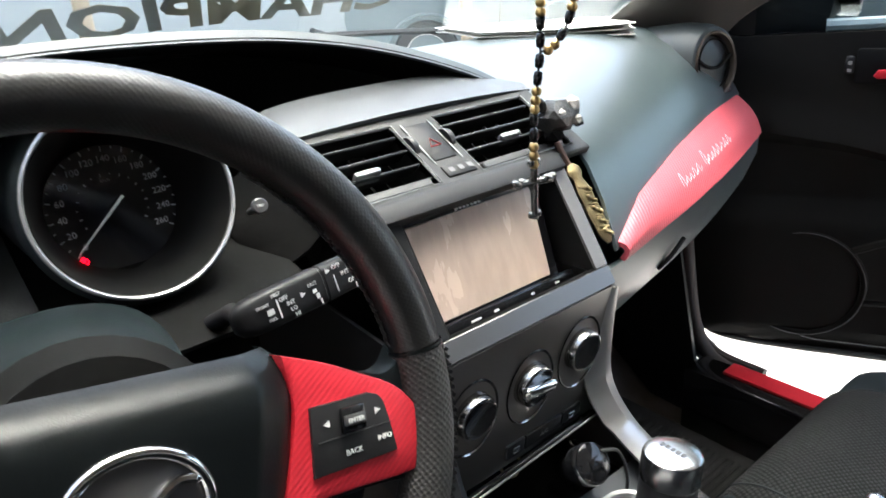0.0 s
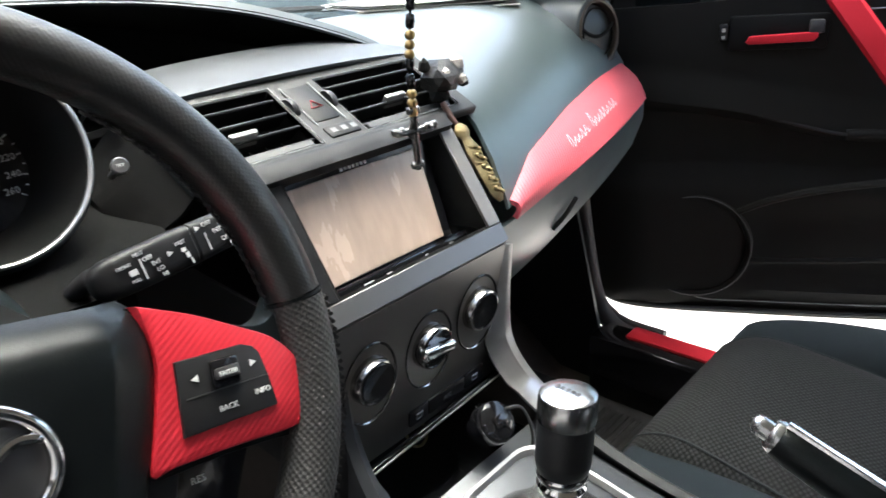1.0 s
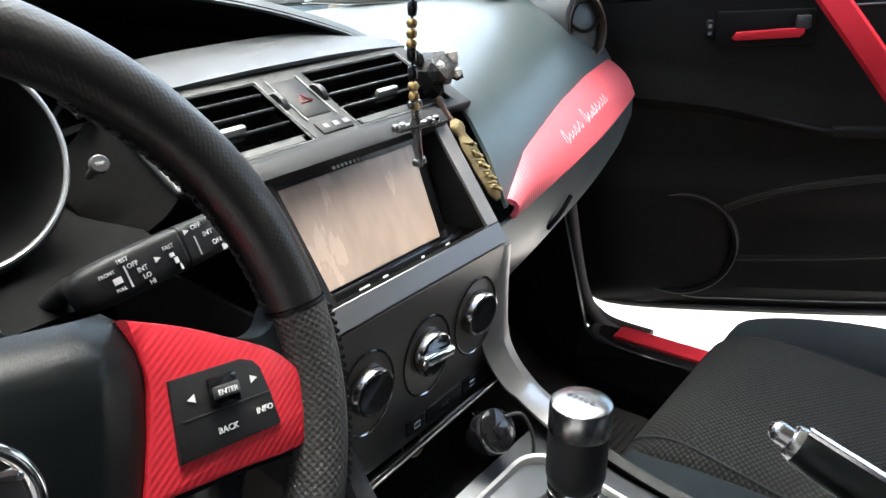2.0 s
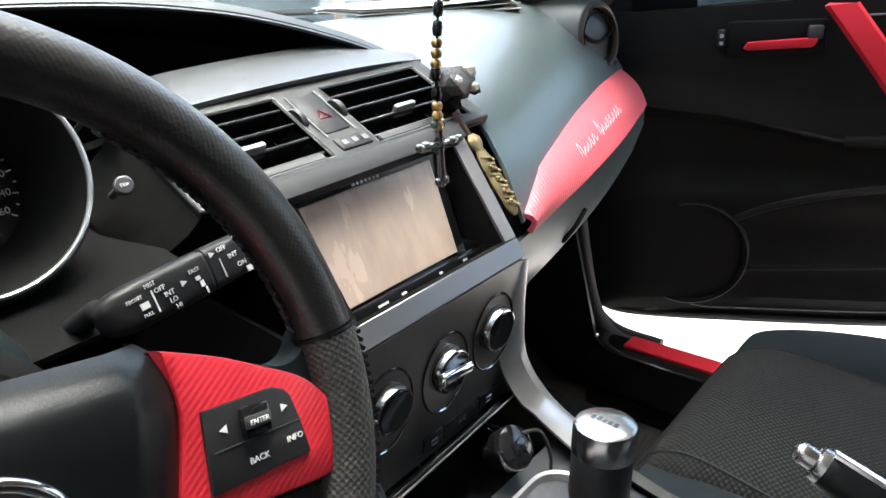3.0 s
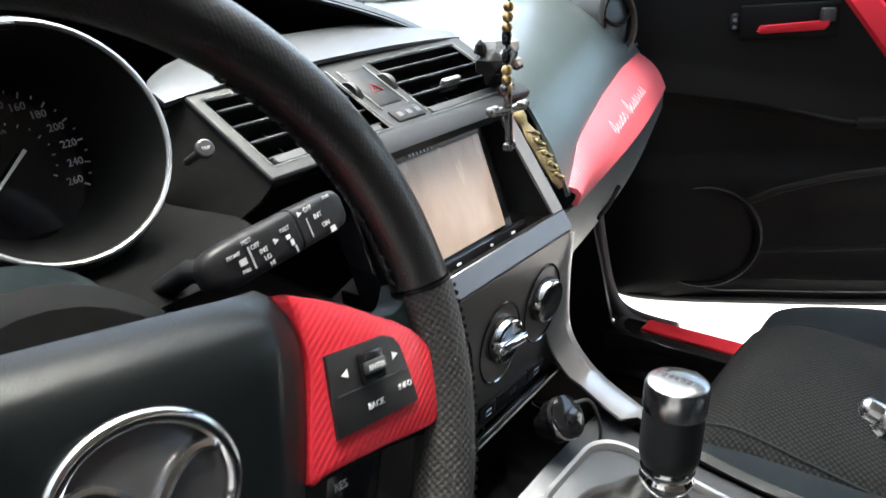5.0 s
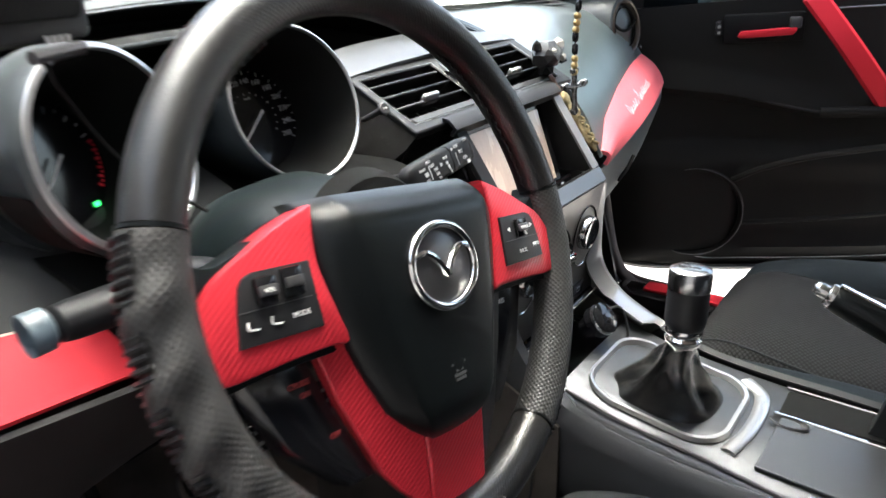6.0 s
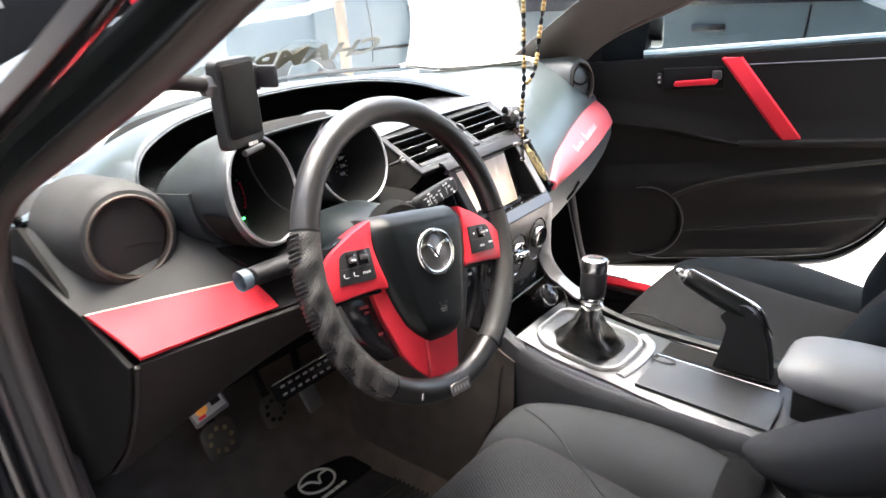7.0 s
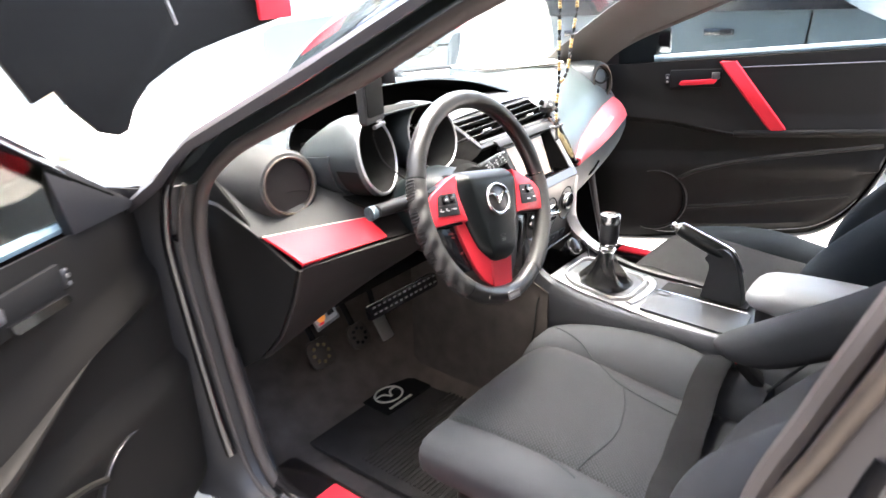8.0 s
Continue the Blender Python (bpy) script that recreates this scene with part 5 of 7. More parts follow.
# open tray under the climate panel
part("tray_floor", box(0.285, 0.485, 0.062, 0.20, 0.548, 0.560), GLOSSY, stack, "glossy black floor of the open tray")
for x0, x1, y0, y1 in ((0.285, 0.289, 0.065, 0.196), (0.481, 0.485, 0.065, 0.196), (0.285, 0.485, 0.196, 0.20)):
    part("tray_wall", box(x0, x1, y0, y1, 0.561, 0.642 if y0 > 0.1 else 0.60), GLOSSY, stack, "glossy black tray wall")
part("tray_lid", tube([(0.288, 0.128, 0.643), (0.484, 0.128, 0.653)], 0.005, 10), GLOSSY, stack, "rolled edge of the tray lid")
part("tray_line", tube([(0.286, 0.118, 0.650), (0.486, 0.118, 0.660)], 0.0011, 8), BARM, stack, "silver line over the open tray")
rail_r = smooth_line([(0.505, 0.122, 0.800), (0.502, 0.126, 0.74), (0.502, 0.124, 0.690), (0.506, 0.100, 0.650), (0.510, 0.060, 0.622), (0.510, 0.0, 0.598), (0.508, -0.08, 0.585), (0.506, -0.20, 0.580), (0.500, -0.36, 0.572)], 6)
def side_rail(pts, flip, mat, label):
    """One stretch of the rail that frames the stack and the console."""
    rows = []
    for p in pts:
        w = 0.030 if p.y > 0.045 else 0.012
        w *= 0.5 if flip else 1
        row = [p + Vector((-w, 0.006 if p.y > 0.1 else 0, 0.002)), p + Vector((-w * 0.3, -0.003, 0.005)), p + Vector((0.004, 0, 0)), p + Vector((0.008, 0.02, -0.02)), p + Vector((0.008, 0.05, -0.10))]
        rows.append([Vector((0.780 - q.x, q.y, q.z)) for q in row] if flip else row)
    part("side_rail", grid(rows), mat, stack, label, thick=0.004)


cut = [i for i, p in enumerate(rail_r) if p.y > 0.03][-1]
side_rail(rail_r[:cut + 1], False, SILVER, "silver rail sweeping into the console")
side_rail(rail_r[cut:], False, FACEM, "grey edge of the console")
side_rail([p for p in rail_r if p.y < 0.13], True, CONSOLEM, "grey edge of the console")
socket = thing("phone_charger", "gloss black plug-in car charger with a chrome ring", "charger", (0.452, 0.135, 0.59))
part("charger_body", lathe([(0, 0.034), (0.014, 0.034), (0.0205, 0.030), (0.021, 0.012), (0.013, 0.004), (0.013, -0.006)], 28, axes((0.420, 0.098, 0.634), (1, 0, 0), (0, 0.62, 0.78))), GLOSSY, socket, "gloss black charger head")
part("charger_ring", lathe([(0.0195, 0.0290), (0.0212, 0.0270), (0.0216, 0.0230), (0.0205, 0.0225)], 28, axes((0.420, 0.098, 0.634), (1, 0, 0), (0, 0.62, 0.78))), CHROME, socket, "chrome ring of the charger")
part("charger_face", box(-0.009, 0.009, -0.006, 0.006, 0.033, 0.036, 0.002, 2, axes((0.420, 0.098, 0.634), (1, 0, 0), (0, 0.62, 0.78))), GLOSSY, socket)
# Brass ring added to paint an orange glint beside the charger.
part("tray_glint", lathe([(0.012, 0), (0.0135, 0.003), (0.0150, 0.0)], 28, axes((0.405, 0.178, 0.600), (1, 0, 0), (0, 0.5, 0.85))), BRASS, socket, "brass ring standing in for an orange glint")
part("slot_ring", tube([(0.4785, 0.135 + 0.020 * math.cos(a), 0.605 + 0.006 * math.sin(a)) for a in [2 * math.pi * k / 20 for k in range(20)]], 0.0012, 6, closed=True), CHROME, stack, "thin chrome oval in the tray wall")
cable = smooth_line([(0.430, 0.078, 0.660), (0.452, 0.068, 0.652), (0.456, 0.060, 0.610), (0.430, 0.068, 0.572), (0.36, 0.070, 0.568), (0.300, 0.070, 0.598), (0.255, 0.08, 0.57), (0.245, 0.10, 0.45), (0.25, 0.2, 0.32)], 6)
part("cable", tube(cable, 0.0018, 6), RUBBER, socket, "thin dark charging cable")

# ---- centre console ----
console = thing("centre_console", "dark grey centre console with silver gear surround", "console", (XC, -0.15, 0.3))


def top_z(y):
    return along([(-0.75, 0.560), (-0.37, 0.562), (-0.15, 0.575), (-0.05, 0.584), (0.02, 0.596), (0.06, 0.608), (0.10, 0.618)], y)[0]


rows = []
for y in [0.080, 0.062, 0.045, 0.02, -0.03, -0.09, -0.15, -0.22, -0.30, -0.37, -0.5, -0.75]:
    z = top_z(y)
    wl = along([(-0.75, 0.280), (-0.30, 0.276), (-0.22, 0.284), (-0.11, 0.298), (0.08, 0.298)], y)[0]
    rows.append([(wl - 0.035, y, 0.30), (wl - 0.022, y, z - 0.12), (wl - 0.008, y, z - 0.025), (wl, y, z - 0.006), (wl + 0.010, y, z), (0.385, y, z + 0.002), (0.492, y, z), (0.502, y, z - 0.006), (0.508, y, z - 0.025), (0.520, y, z - 0.12), (0.535, y, 0.30)])
part("console_body", grid(rows), CONSOLEM, console, "grey plastic console", thick=0.004)
for xa, xb in ((0.262, 0.238), (0.512, 0.537)):
    part("console_flank", grid([[(xb, y, 0.28), (xa * 0.6 + xb * 0.4, y, 0.48), (xa, y, 0.585), (xa, y, 0.59 + 0.5 * min(0.11, y - 0.05))] for y in (0.055, 0.10, 0.16, 0.30, 0.48)]), FLANKM, console, "dark carpeted console flank under the dashboard", thick=0.004)
part("edge_line", tube([(along([(-0.30, 0.282), (-0.22, 0.290), (-0.11, 0.304), (0.08, 0.304)], y)[0], y, top_z(y) + 0.001) for y in (0.07, 0.0, -0.1, -0.16, -0.22, -0.30, -0.37)], 0.0022, 6), GREYMET, console)
outer = [(0.398 + p[0], 0.012 + p[1]) for p in rounded(-0.078, 0.070, -0.116, 0.052, 0.042, 8)]
inner = [(0.398 + p[0], 0.012 + p[1]) for p in rounded(-0.071, 0.063, -0.108, 0.046, 0.036, 8)]
rim = [[(x, y, top_z(y) + 0.0025), (x * 0.8 + u * 0.2, y * 0.8 + v * 0.2, top_z(y) + 0.008), (x * 0.25 + u * 0.75, y * 0.25 + v * 0.75, top_z(v) + 0.008), (u, v, top_z(v) + 0.001)] for (x, y), (u, v) in zip(outer, inner)]
part("gear_surround", grid(rim, closed_u=True), SILVER, console, "bright silver gear surround")
arc_line = smooth_line([(0.330, -0.110, top_z(-0.110) + 0.002), (0.368, -0.117, top_z(-0.117) + 0.003), (0.410, -0.119, top_z(-0.119) + 0.003), (0.452, -0.112, top_z(-0.112) + 0.003), (0.474, -0.088, top_z(-0.088) + 0.002)], 6)
part("surround_arc", tube(arc_line, 0.0085, 10, flat=0.4), SILVER, console, "curved silver band behind the gear surround")
part("gear_well", slab(inner, 0.004, Matrix.Translation((0, 0, 0.579))), GLOSSY, console)
part("console_lid", grid([[(x, y, top_z(y) + 0.0065) for y in steps(ya, yb, 6)] for x, ya, yb in ((0.320, -0.140, -0.350), (0.37, -0.141, -0.350), (0.424, -0.142, -0.345))]), CONSOLEM, console, "grey sliding lid", thick=0.005, bevel=0.001)
part("finger_cup", lathe([(0, -0.002), (0.014, -0.001), (0.018, 0.002), (0.020, 0.001)], 24, Matrix.Translation((0.412, -0.152, top_z(-0.15) + 0.007)) @ Matrix.Diagonal((0.55, 1.1, 1, 1)) @ Matrix.Rotation(0.5, 4, "Z")), PLASTIC, console, "dark oval finger cup")
part("brake_slot", box(0.434, 0.486, -0.330, -0.135, 0.5745, 0.5775, 0.001, 1), MATTE, console, "dark slot for the handbrake")
part("slot_trim", tube([(0.430, -0.132, 0.5785), (0.430, -0.335, 0.571)], 0.002, 6), CHROME, console)
part("slot_trim", tube([(0.491, -0.132, 0.5785), (0.491, -0.335, 0.571)], 0.002, 6), CHROME, console)

gear = thing("gear_lever", "gear lever with metal-capped knob and black leather gaiter", "gear lever", (0.398, 0.01, 0.58))
NECK, TOPK = Vector((0.3415, -0.0505, 0.690)), Vector((0.353, -0.051, 0.776))
rows = []
for t in steps(0, 1, 24):
    row = []
    for k in range(64):
        a = 2 * math.pi * k / 64
        c = Vector((0.398, -0.008, 0.582)).lerp(NECK, t ** 0.9)
        w = 0.046 * (1 - t) ** 2.8 + 0.015 + 0.006 * math.sin(math.pi * t)
        l = 0.057 * (1 - t) ** 2.7 + 0.015 + 0.006 * math.sin(math.pi * t)
        fold = 1 + (0.13 * math.sin(5 * a + 1.6 * t) + 0.07 * math.sin(8 * a - 2.5 * t)) * math.sin(math.pi * t) + 0.030 * math.sin(3 * a + 14 * t) * math.sin(math.pi * t)
        row.append(c + Vector((w * fold * math.copysign(abs(math.cos(a)) ** 0.8, math.cos(a)), l * fold * math.copysign(abs(math.sin(a)) ** 0.8, math.sin(a)), 0.006 * math.sin(4 * a + 3 * t) * math.sin(math.pi * t))))
    rows.append(row)
part("gaiter", grid(rows, closed_v=True), GAITERM, gear, "creased black leather gaiter")
km = Matrix.Translation(NECK) @ (TOPK - NECK).to_track_quat("Z", "Y").to_matrix().to_4x4()
part("knob_collar", lathe([(0.0140, -0.004), (0.0165, 0.0), (0.0190, 0.004), (0.0195, 0.0075), (0.0180, 0.0095), (0.0172, 0.0105), (0.0180, 0.0115), (0.0195, 0.0135), (0.0198, 0.0170), (0.0190, 0.0190)], 36, km), CHROME, gear, "chrome double ring collar")
part("knob_grip", lathe([(0.0185, 0.019), (0.0198, 0.021), (0.0212, 0.026)] + [(0.0214 + 0.0004 * (k % 2), 0.028 + 0.002 * k) for k in range(17)] + [(0.0212, 0.0625)], 36, km), PLASTIC, gear, "black ribbed knob grip")
slant = Matrix.Translation((0, 0, 0.084)) @ Matrix.Rotation(radians(-3), 4, "X") @ Matrix.Translation((0, 0, -0.084))
cap_bm = lathe([(0.0217, 0.0625), (0.0224, 0.0645), (0.0224, 0.0815), (0.0214, 0.0845), (0.0190, 0.0858), (0.010, 0.0866), (0, 0.0868)], 40)
for v in cap_bm.verts:
    if v.co.z > 0.07:
        v.co = slant @ v.co
cap = part("knob_cap", shift(cap_bm, km), CAPM, gear, "brushed metal knob cap, its top slightly domed")
for k in range(5):
    part("cap_bar", box(-0.010 + 0.0045 * k, -0.0072 + 0.0045 * k, -0.002, 0.002, 0.0864, 0.0872, 0, 1, km @ slant), GREYMET, cap)

brake = thing("handbrake", "raised handbrake with black grip and chrome button", "handbrake", (0.455, -0.27, 0.565))
poly = smooth_line([(-0.225, 0.578, 0), (-0.232, 0.605, 0), (-0.242, 0.655, 0), (-0.232, 0.675, 0), (-0.262, 0.700, 0), (-0.288, 0.688, 0), (-0.302, 0.655, 0), (-0.312, 0.610, 0), (-0.318, 0.560, 0)], 4)
BM = axes((0.477, 0, 0), (0, 1, 0), (0, 0, 1))
part("lever_arm", slab([(p.x, p.y) for p in poly] + [(-0.225, 0.560)], 0.034, BM, 0.007), PLASTIC, brake, "black moulded lever arm")
A, B = Vector((0.460, -0.270, 0.683)), Vector((0.451, -0.168, 0.729))
part("grip", tube([A.lerp(B, t) for t in (0, 0.15, 0.5, 0.85, 0.97, 1.0)], [0.017, 0.0178, 0.0168, 0.0158, 0.0148, 0.012], 20), LEATHER, brake, "black leather grip")
bm_axis = Matrix.Translation(B) @ (B - A).to_track_quat("Z", "Y").to_matrix().to_4x4()
part("button", lathe([(0.0085, -0.002), (0.0085, 0.010), (0.0080, 0.0145), (0.0062, 0.0172), (0.0032, 0.0186), (0, 0.019)], 24, bm_axis), CAPM, brake, "chrome release button")
part("button_ring", lathe([(0.0140, -0.010), (0.0142, -0.001), (0.0128, 0.003), (0.0100, 0.0040), (0.0085, 0.0036)], 24, bm_axis), CAPM, brake, "chrome collar of the button")
up = Vector((0, -0.41, 0.91))
part("chrome_strip", tube(smooth_line([B.lerp(A, 0.02) + up * 0.0155, A.lerp(B, 0.4) + up * 0.0172, A + up * 0.0175, Vector((0.460, -0.292, 0.684)), Vector((0.460, -0.308, 0.650))], 6), 0.0045, 8, flat=0.6), CHROME, brake, "bright chrome strip")

ARMM = material("grey_vinyl", (0.17, 0.175, 0.18), 0.45, scale=80, bump=0.3, dist=0.0006)
armrest = thing("armrest", "padded grey armrest box lid", "armrest", (0.44, -0.5, 0.56))
rows = []
for y, h, w in ((-0.336, 0.006, 0.040), (-0.340, 0.015, 0.052), (-0.350, 0.023, 0.061), (-0.370, 0.030, 0.068), (-0.41, 0.034, 0.072), (-0.47, 0.035, 0.073), (-0.62, 0.035, 0.073)):
    rows.append([(0.438 + w * math.copysign(abs(math.cos(a)) ** 0.65, math.cos(a)), y, 0.629 + h * math.copysign(abs(math.sin(a)) ** 0.75, math.sin(a))) for a in [2 * math.pi * k / 28 for k in range(28)]])
part("lid_pad", grid(rows, closed_v=True, caps=True), ARMM, armrest, "smooth grey padded lid")
part("box", box(0.376, 0.500, -0.62, -0.362, 0.545, 0.612, 0.008), PLASTIC, armrest, "black armrest box")


# ---- round end vents ----
def round_vent(c, tilt, yaw, r, closed):
    m = dial_frame(c, tilt, yaw)
    v = part("round_vent", lathe([(r + 0.020, -0.16), (r + 0.018, -0.05), (r + 0.012, -0.012), (r + 0.006, 0.0), (r, 0.002), (r - 0.002, -0.004)], 44, m), DASH if closed else FACEM, dash, "round air vent in a grey collar")
    part("vent_ring", lathe([(r + 0.0005, 0.001), (r + 0.001, 0.0035), (r - 0.001, 0.0050), (r - 0.0035, 0.0035), (r - 0.0050, -0.004)], 44, m), BRONZE, v, "thin bronze ring")
    part("vent_ball", lathe([(0, -0.002 if closed else -0.003), (r * 0.5, -0.004), (r - 0.006, -0.010 if closed else -0.006)], 36, m), DASH if closed else KNEEM, v, "grey vent disc" if closed else "dark vent disc")
    if closed:
        part("vent_blade", tube(smooth_line([m @ Vector((r * 0.8 * t, 0.010 - 0.016 * (1 - t * t), 0.0)) for t in steps(-1, 1, 6)], 3), 0.0028, 8), MATTE, v, "curved blade across the disc")
        part("vent_ring", lathe([(r - 0.011, -0.002), (r - 0.012, 0.0005), (r - 0.0135, -0.002)], 36, m), MATTE, v)
    else:
        part("vent_blade", tube(smooth_line([m @ Vector((r * 0.75 * t, -0.022 + 0.010 * (1 - t * t), -0.004)) for t in steps(-0.2, 0.9, 6)], 3), 0.0009, 6), MATTE, v, "faint blade edge")


round_vent((-0.236, 0.288, 0.955), 6, -6, 0.053, False)
round_vent((1.013, 0.320, 0.944), 8, -5, 0.050, True)
letters("AIRBAG", 0.008, axes((0.985, 0.276, 0.912), (0.94, 0.30, 0.03), (0, 0.5, 0.85)), PLASTIC, dash, "lettering")
# demister grille at the dashboard's left shoulder
gr = part("side_grille", slab(rounded(-0.05, 0.05, -0.016, 0.016, 0.006), 0.008, axes((-0.300, 0.47, 0.992), (0.25, 1, 0.1), (-0.5, 0.1, 0.9))), MATTE, dash, "black demister grille")
for k in range(6):
    part("slat", box(-0.045, 0.045, -0.0008, 0.0008, 0, 0.003, 0, 1, axes((-0.300, 0.47, 0.992), (0.25, 1, 0.1), (-0.5, 0.1, 0.9)) @ Matrix.Translation((0, -0.0125 + 0.005 * k, 0))), PLASTIC, gr)
# white script on the strip over the glove box
script = []
rng = random.Random(4)
x = 0.31
for k in range(13):
    w = rng.uniform(0.022, 0.034)
    h = rng.uniform(0.11, 0.17) if k not in (0, 5) else 0.29
    if k == 5:
        x += 0.03
    script.append(tube(smooth_line([strip_at(x + p * w, 0.56 - q * h, 0.0085) for p, q in ((0, 0), (0.35, 1), (0.5, 0.5), (0.6, -0.15), (1, 0.3))], 5), 0.00040, 5, flat=0.5))
    x += w
part("script", join(*script), SCRIPTM, pink, "white script, too fine to read")


# ---- seats ----
from mathutils.bvhtree import BVHTree


def pad_loft(stations, n=36, power=0.62, fine=5):
    """A stuffed pad: stations of centre, half width across, half thickness, with the axes across and through, joined smoothly."""
    cs = smooth_line([st[0] for st in stations], fine)
    sizes = smooth_line([(st[1], st[2], 0) for st in stations], fine)
    acr = smooth_line([Vector(st[3]).normalized() for st in stations], fine)
    thr = smooth_line([Vector(st[4]).normalized() for st in stations], fine)
    rows = []
    for c, sz, u, w in zip(cs, sizes, acr, thr):
        u, w = u.normalized(), w.normalized()
        rows.append([c + u * sz.x * math.copysign(abs(math.cos(a)) ** power, math.cos(a)) + w * sz.y * math.copysign(abs(math.sin(a)) ** power, math.sin(a)) for a in [2 * math.pi * k / n for k in range(n)]])
    return grid(rows, closed_v=True, caps=True)


def seat(name, x, label, front, tone, lean, wing):
    s = thing(name, label, "seat", (x, -0.25, 0.26), group="front seats")
    X, Z = (1, 0, 0), (0, 0, 1)
    dy = front - 0.03
    st = [((x, dy + 0.056, 0.450), 0.120, 0.010, X, (0, -0.6, 1)), ((x, dy + 0.050, 0.458), 0.148, 0.026, X, (0, -0.5, 1)), ((x, dy + 0.030, 0.474), 0.166, 0.045, X, (0, -0.3, 1)), ((x, dy - 0.03, 0.490), 0.172, 0.053, X, (0, -0.1, 1)), ((x, dy - 0.14, 0.487), 0.165, 0.050, X, Z), ((x, dy - 0.30, 0.468), 0.160, 0.050, X, Z), ((x, dy - 0.45, 0.455), 0.160, 0.050, X, Z)]
    pads = [pad_loft(st)]
    part("cushion", pads[0].copy(), FABRIC if wing else FABRIC_SHADED, s, "woven black mesh seat cushion")
    for q in (-1, 1):
        st = [((x + q * 0.165, dy + 0.035, 0.452), 0.055, 0.032, X, (0, -0.2, 1)), ((x + q * 0.185, dy + 0.012, 0.462), 0.062, 0.050, X, (q * 0.15, 0, 1)), ((x + q * 0.200, dy - 0.10, 0.476), 0.062, 0.060, X, (q * 0.25, 0, 1)), ((x + q * 0.205, dy - 0.24, 0.478), 0.060, 0.066, X, (q * 0.25, 0, 1)), ((x + q * 0.200, dy - 0.37, 0.464), 0.056, 0.060, X, (q * 0.2, 0, 1)), ((x + q * 0.200, dy - 0.46, 0.465), 0.045, 0.05, X, Z)]
        if wing and q > 0:
            st = [((c[0] + 0.008, c[1] + 0.01, c[2] + 0.018), a + 0.006, b, u, n) for c, a, b, u, n in st]
        pads.append(pad_loft(st, 20, 0.75))
        part("bolster", pads[-1].copy(), tone, s, "plain dark side bolster")
    tops = [BVHTree.FromBMesh(bm) for bm in pads]

    def lay(points, rise=0.0006):
        """Drops a line of points on to the cushion's top."""
        out = []
        for p in smooth_line([(px, py, 0) for px, py in points], 7):
            zs = [h[0].z for h in (t.ray_cast(Vector((p.x, p.y, 2)), Vector((0, 0, -1))) for t in tops) if h[0]]
            if zs:
                out.append(Vector((p.x, p.y, max(zs) + rise)))
        return out

    if wing:
        part("seam", tube(lay([(x - 0.170, dy - 0.250), (x - 0.06, dy - 0.272), (x + 0.03, dy - 0.252), (x + 0.088, dy - 0.222)]), 0.0016, 6), FABRIC_SIDE, s, "curved cross seam of the cushion")
    for q in (-1, 1):
        run = [(x + q * 0.128, dy + 0.055), (x + q * 0.142, dy - 0.02), (x + q * 0.152, dy - 0.16), (x + q * 0.152, dy - 0.40)]
        if wing:
            run = [(x + 0.215, dy + 0.005), (x + 0.145, dy - 0.135), (x + 0.095, dy - 0.215), (x + 0.070, dy - 0.38)] if q > 0 else [(x - 0.150, dy + 0.03), (x - 0.163, dy - 0.08), (x - 0.168, dy - 0.18), (x - 0.200, dy - 0.28)]
        part("piping", tube(lay(run), 0.0018, 6), FABRIC_SIDE, s, "seam beside the bolster")
    for bm in pads:
        bm.free()
    part("seat_base", box(x - 0.21, x + 0.21, dy - 0.42, dy - 0.02, 0.30, 0.44, 0.03), PLASTIC, s, "black seat base")
    for q in (-0.17, 0.17):
        part("rail", box(x + q - 0.02, x + q + 0.02, dy - 0.46, dy + 0.06, 0.235, 0.262, 0.004), GREYMET, s, "metal seat rail")
        for e in (dy - 0.36, dy - 0.06):
            part("rail_foot", box(x + q - 0.012, x + q + 0.012, e - 0.02, e + 0.02, 0.255, 0.31, 0.003), GREYMET, s)
    a = radians(lean)
    U, N = Vector((0, -math.sin(a), math.cos(a))), Vector((0, -math.cos(a), -math.sin(a)))
    base = Vector((x, dy - (0.455 if x < 0.3 else 0.42), 0.485))
    st = [(base + U * t + N * d, w, h, X, N) for t, w, h, d in ((-0.02, 0.150, 0.030, 0.01), (0.02, 0.160, 0.045, 0), (0.15, 0.165, 0.050, 0), (0.32, 0.175, 0.048, 0.005), (0.46, 0.160, 0.046, 0.02), (0.56, 0.135, 0.040, 0.025), (0.59, 0.11, 0.02, 0.03))]
    part("backrest", pad_loft(st), FABRIC if wing else FABRIC_SHADED, s, "woven black backrest")
    for q in (-1, 1):
        st = [(base + Vector((q * w, 0, 0)) + U * t + N * d, hw, h, (1, -0.25 * q, 0), N) for t, w, hw, h, d in ((0.0, 0.185, 0.035, 0.035, 0.0), (0.05, 0.200, 0.048, 0.062, -0.010), (0.16, 0.212, 0.052, 0.075, -0.020), (0.32, 0.215, 0.050, 0.070, -0.010), (0.45, 0.195, 0.042, 0.055, 0.01), (0.54, 0.165, 0.028, 0.03, 0.03))]
        if wing and q > 0:
            W = (0, 0.5, 0.86)
            st = [((x + 0.195, -0.350, 0.612), 0.012, 0.010, X, W), ((x + 0.198, -0.375, 0.614), 0.032, 0.026, X, W), ((x + 0.203, -0.430, 0.630), 0.046, 0.040, X, W), ((x + 0.206, -0.500, 0.668), 0.050, 0.044, X, W), ((x + 0.205, -0.60, 0.735), 0.048, 0.046, X, (0, 0.6, 0.8)), ((x + 0.195, -0.72, 0.840), 0.040, 0.045, X, (0, 0.65, 0.75))]
        part("back_bolster", pad_loft(st, 20, 0.75), tone, s, "plain dark back bolster")
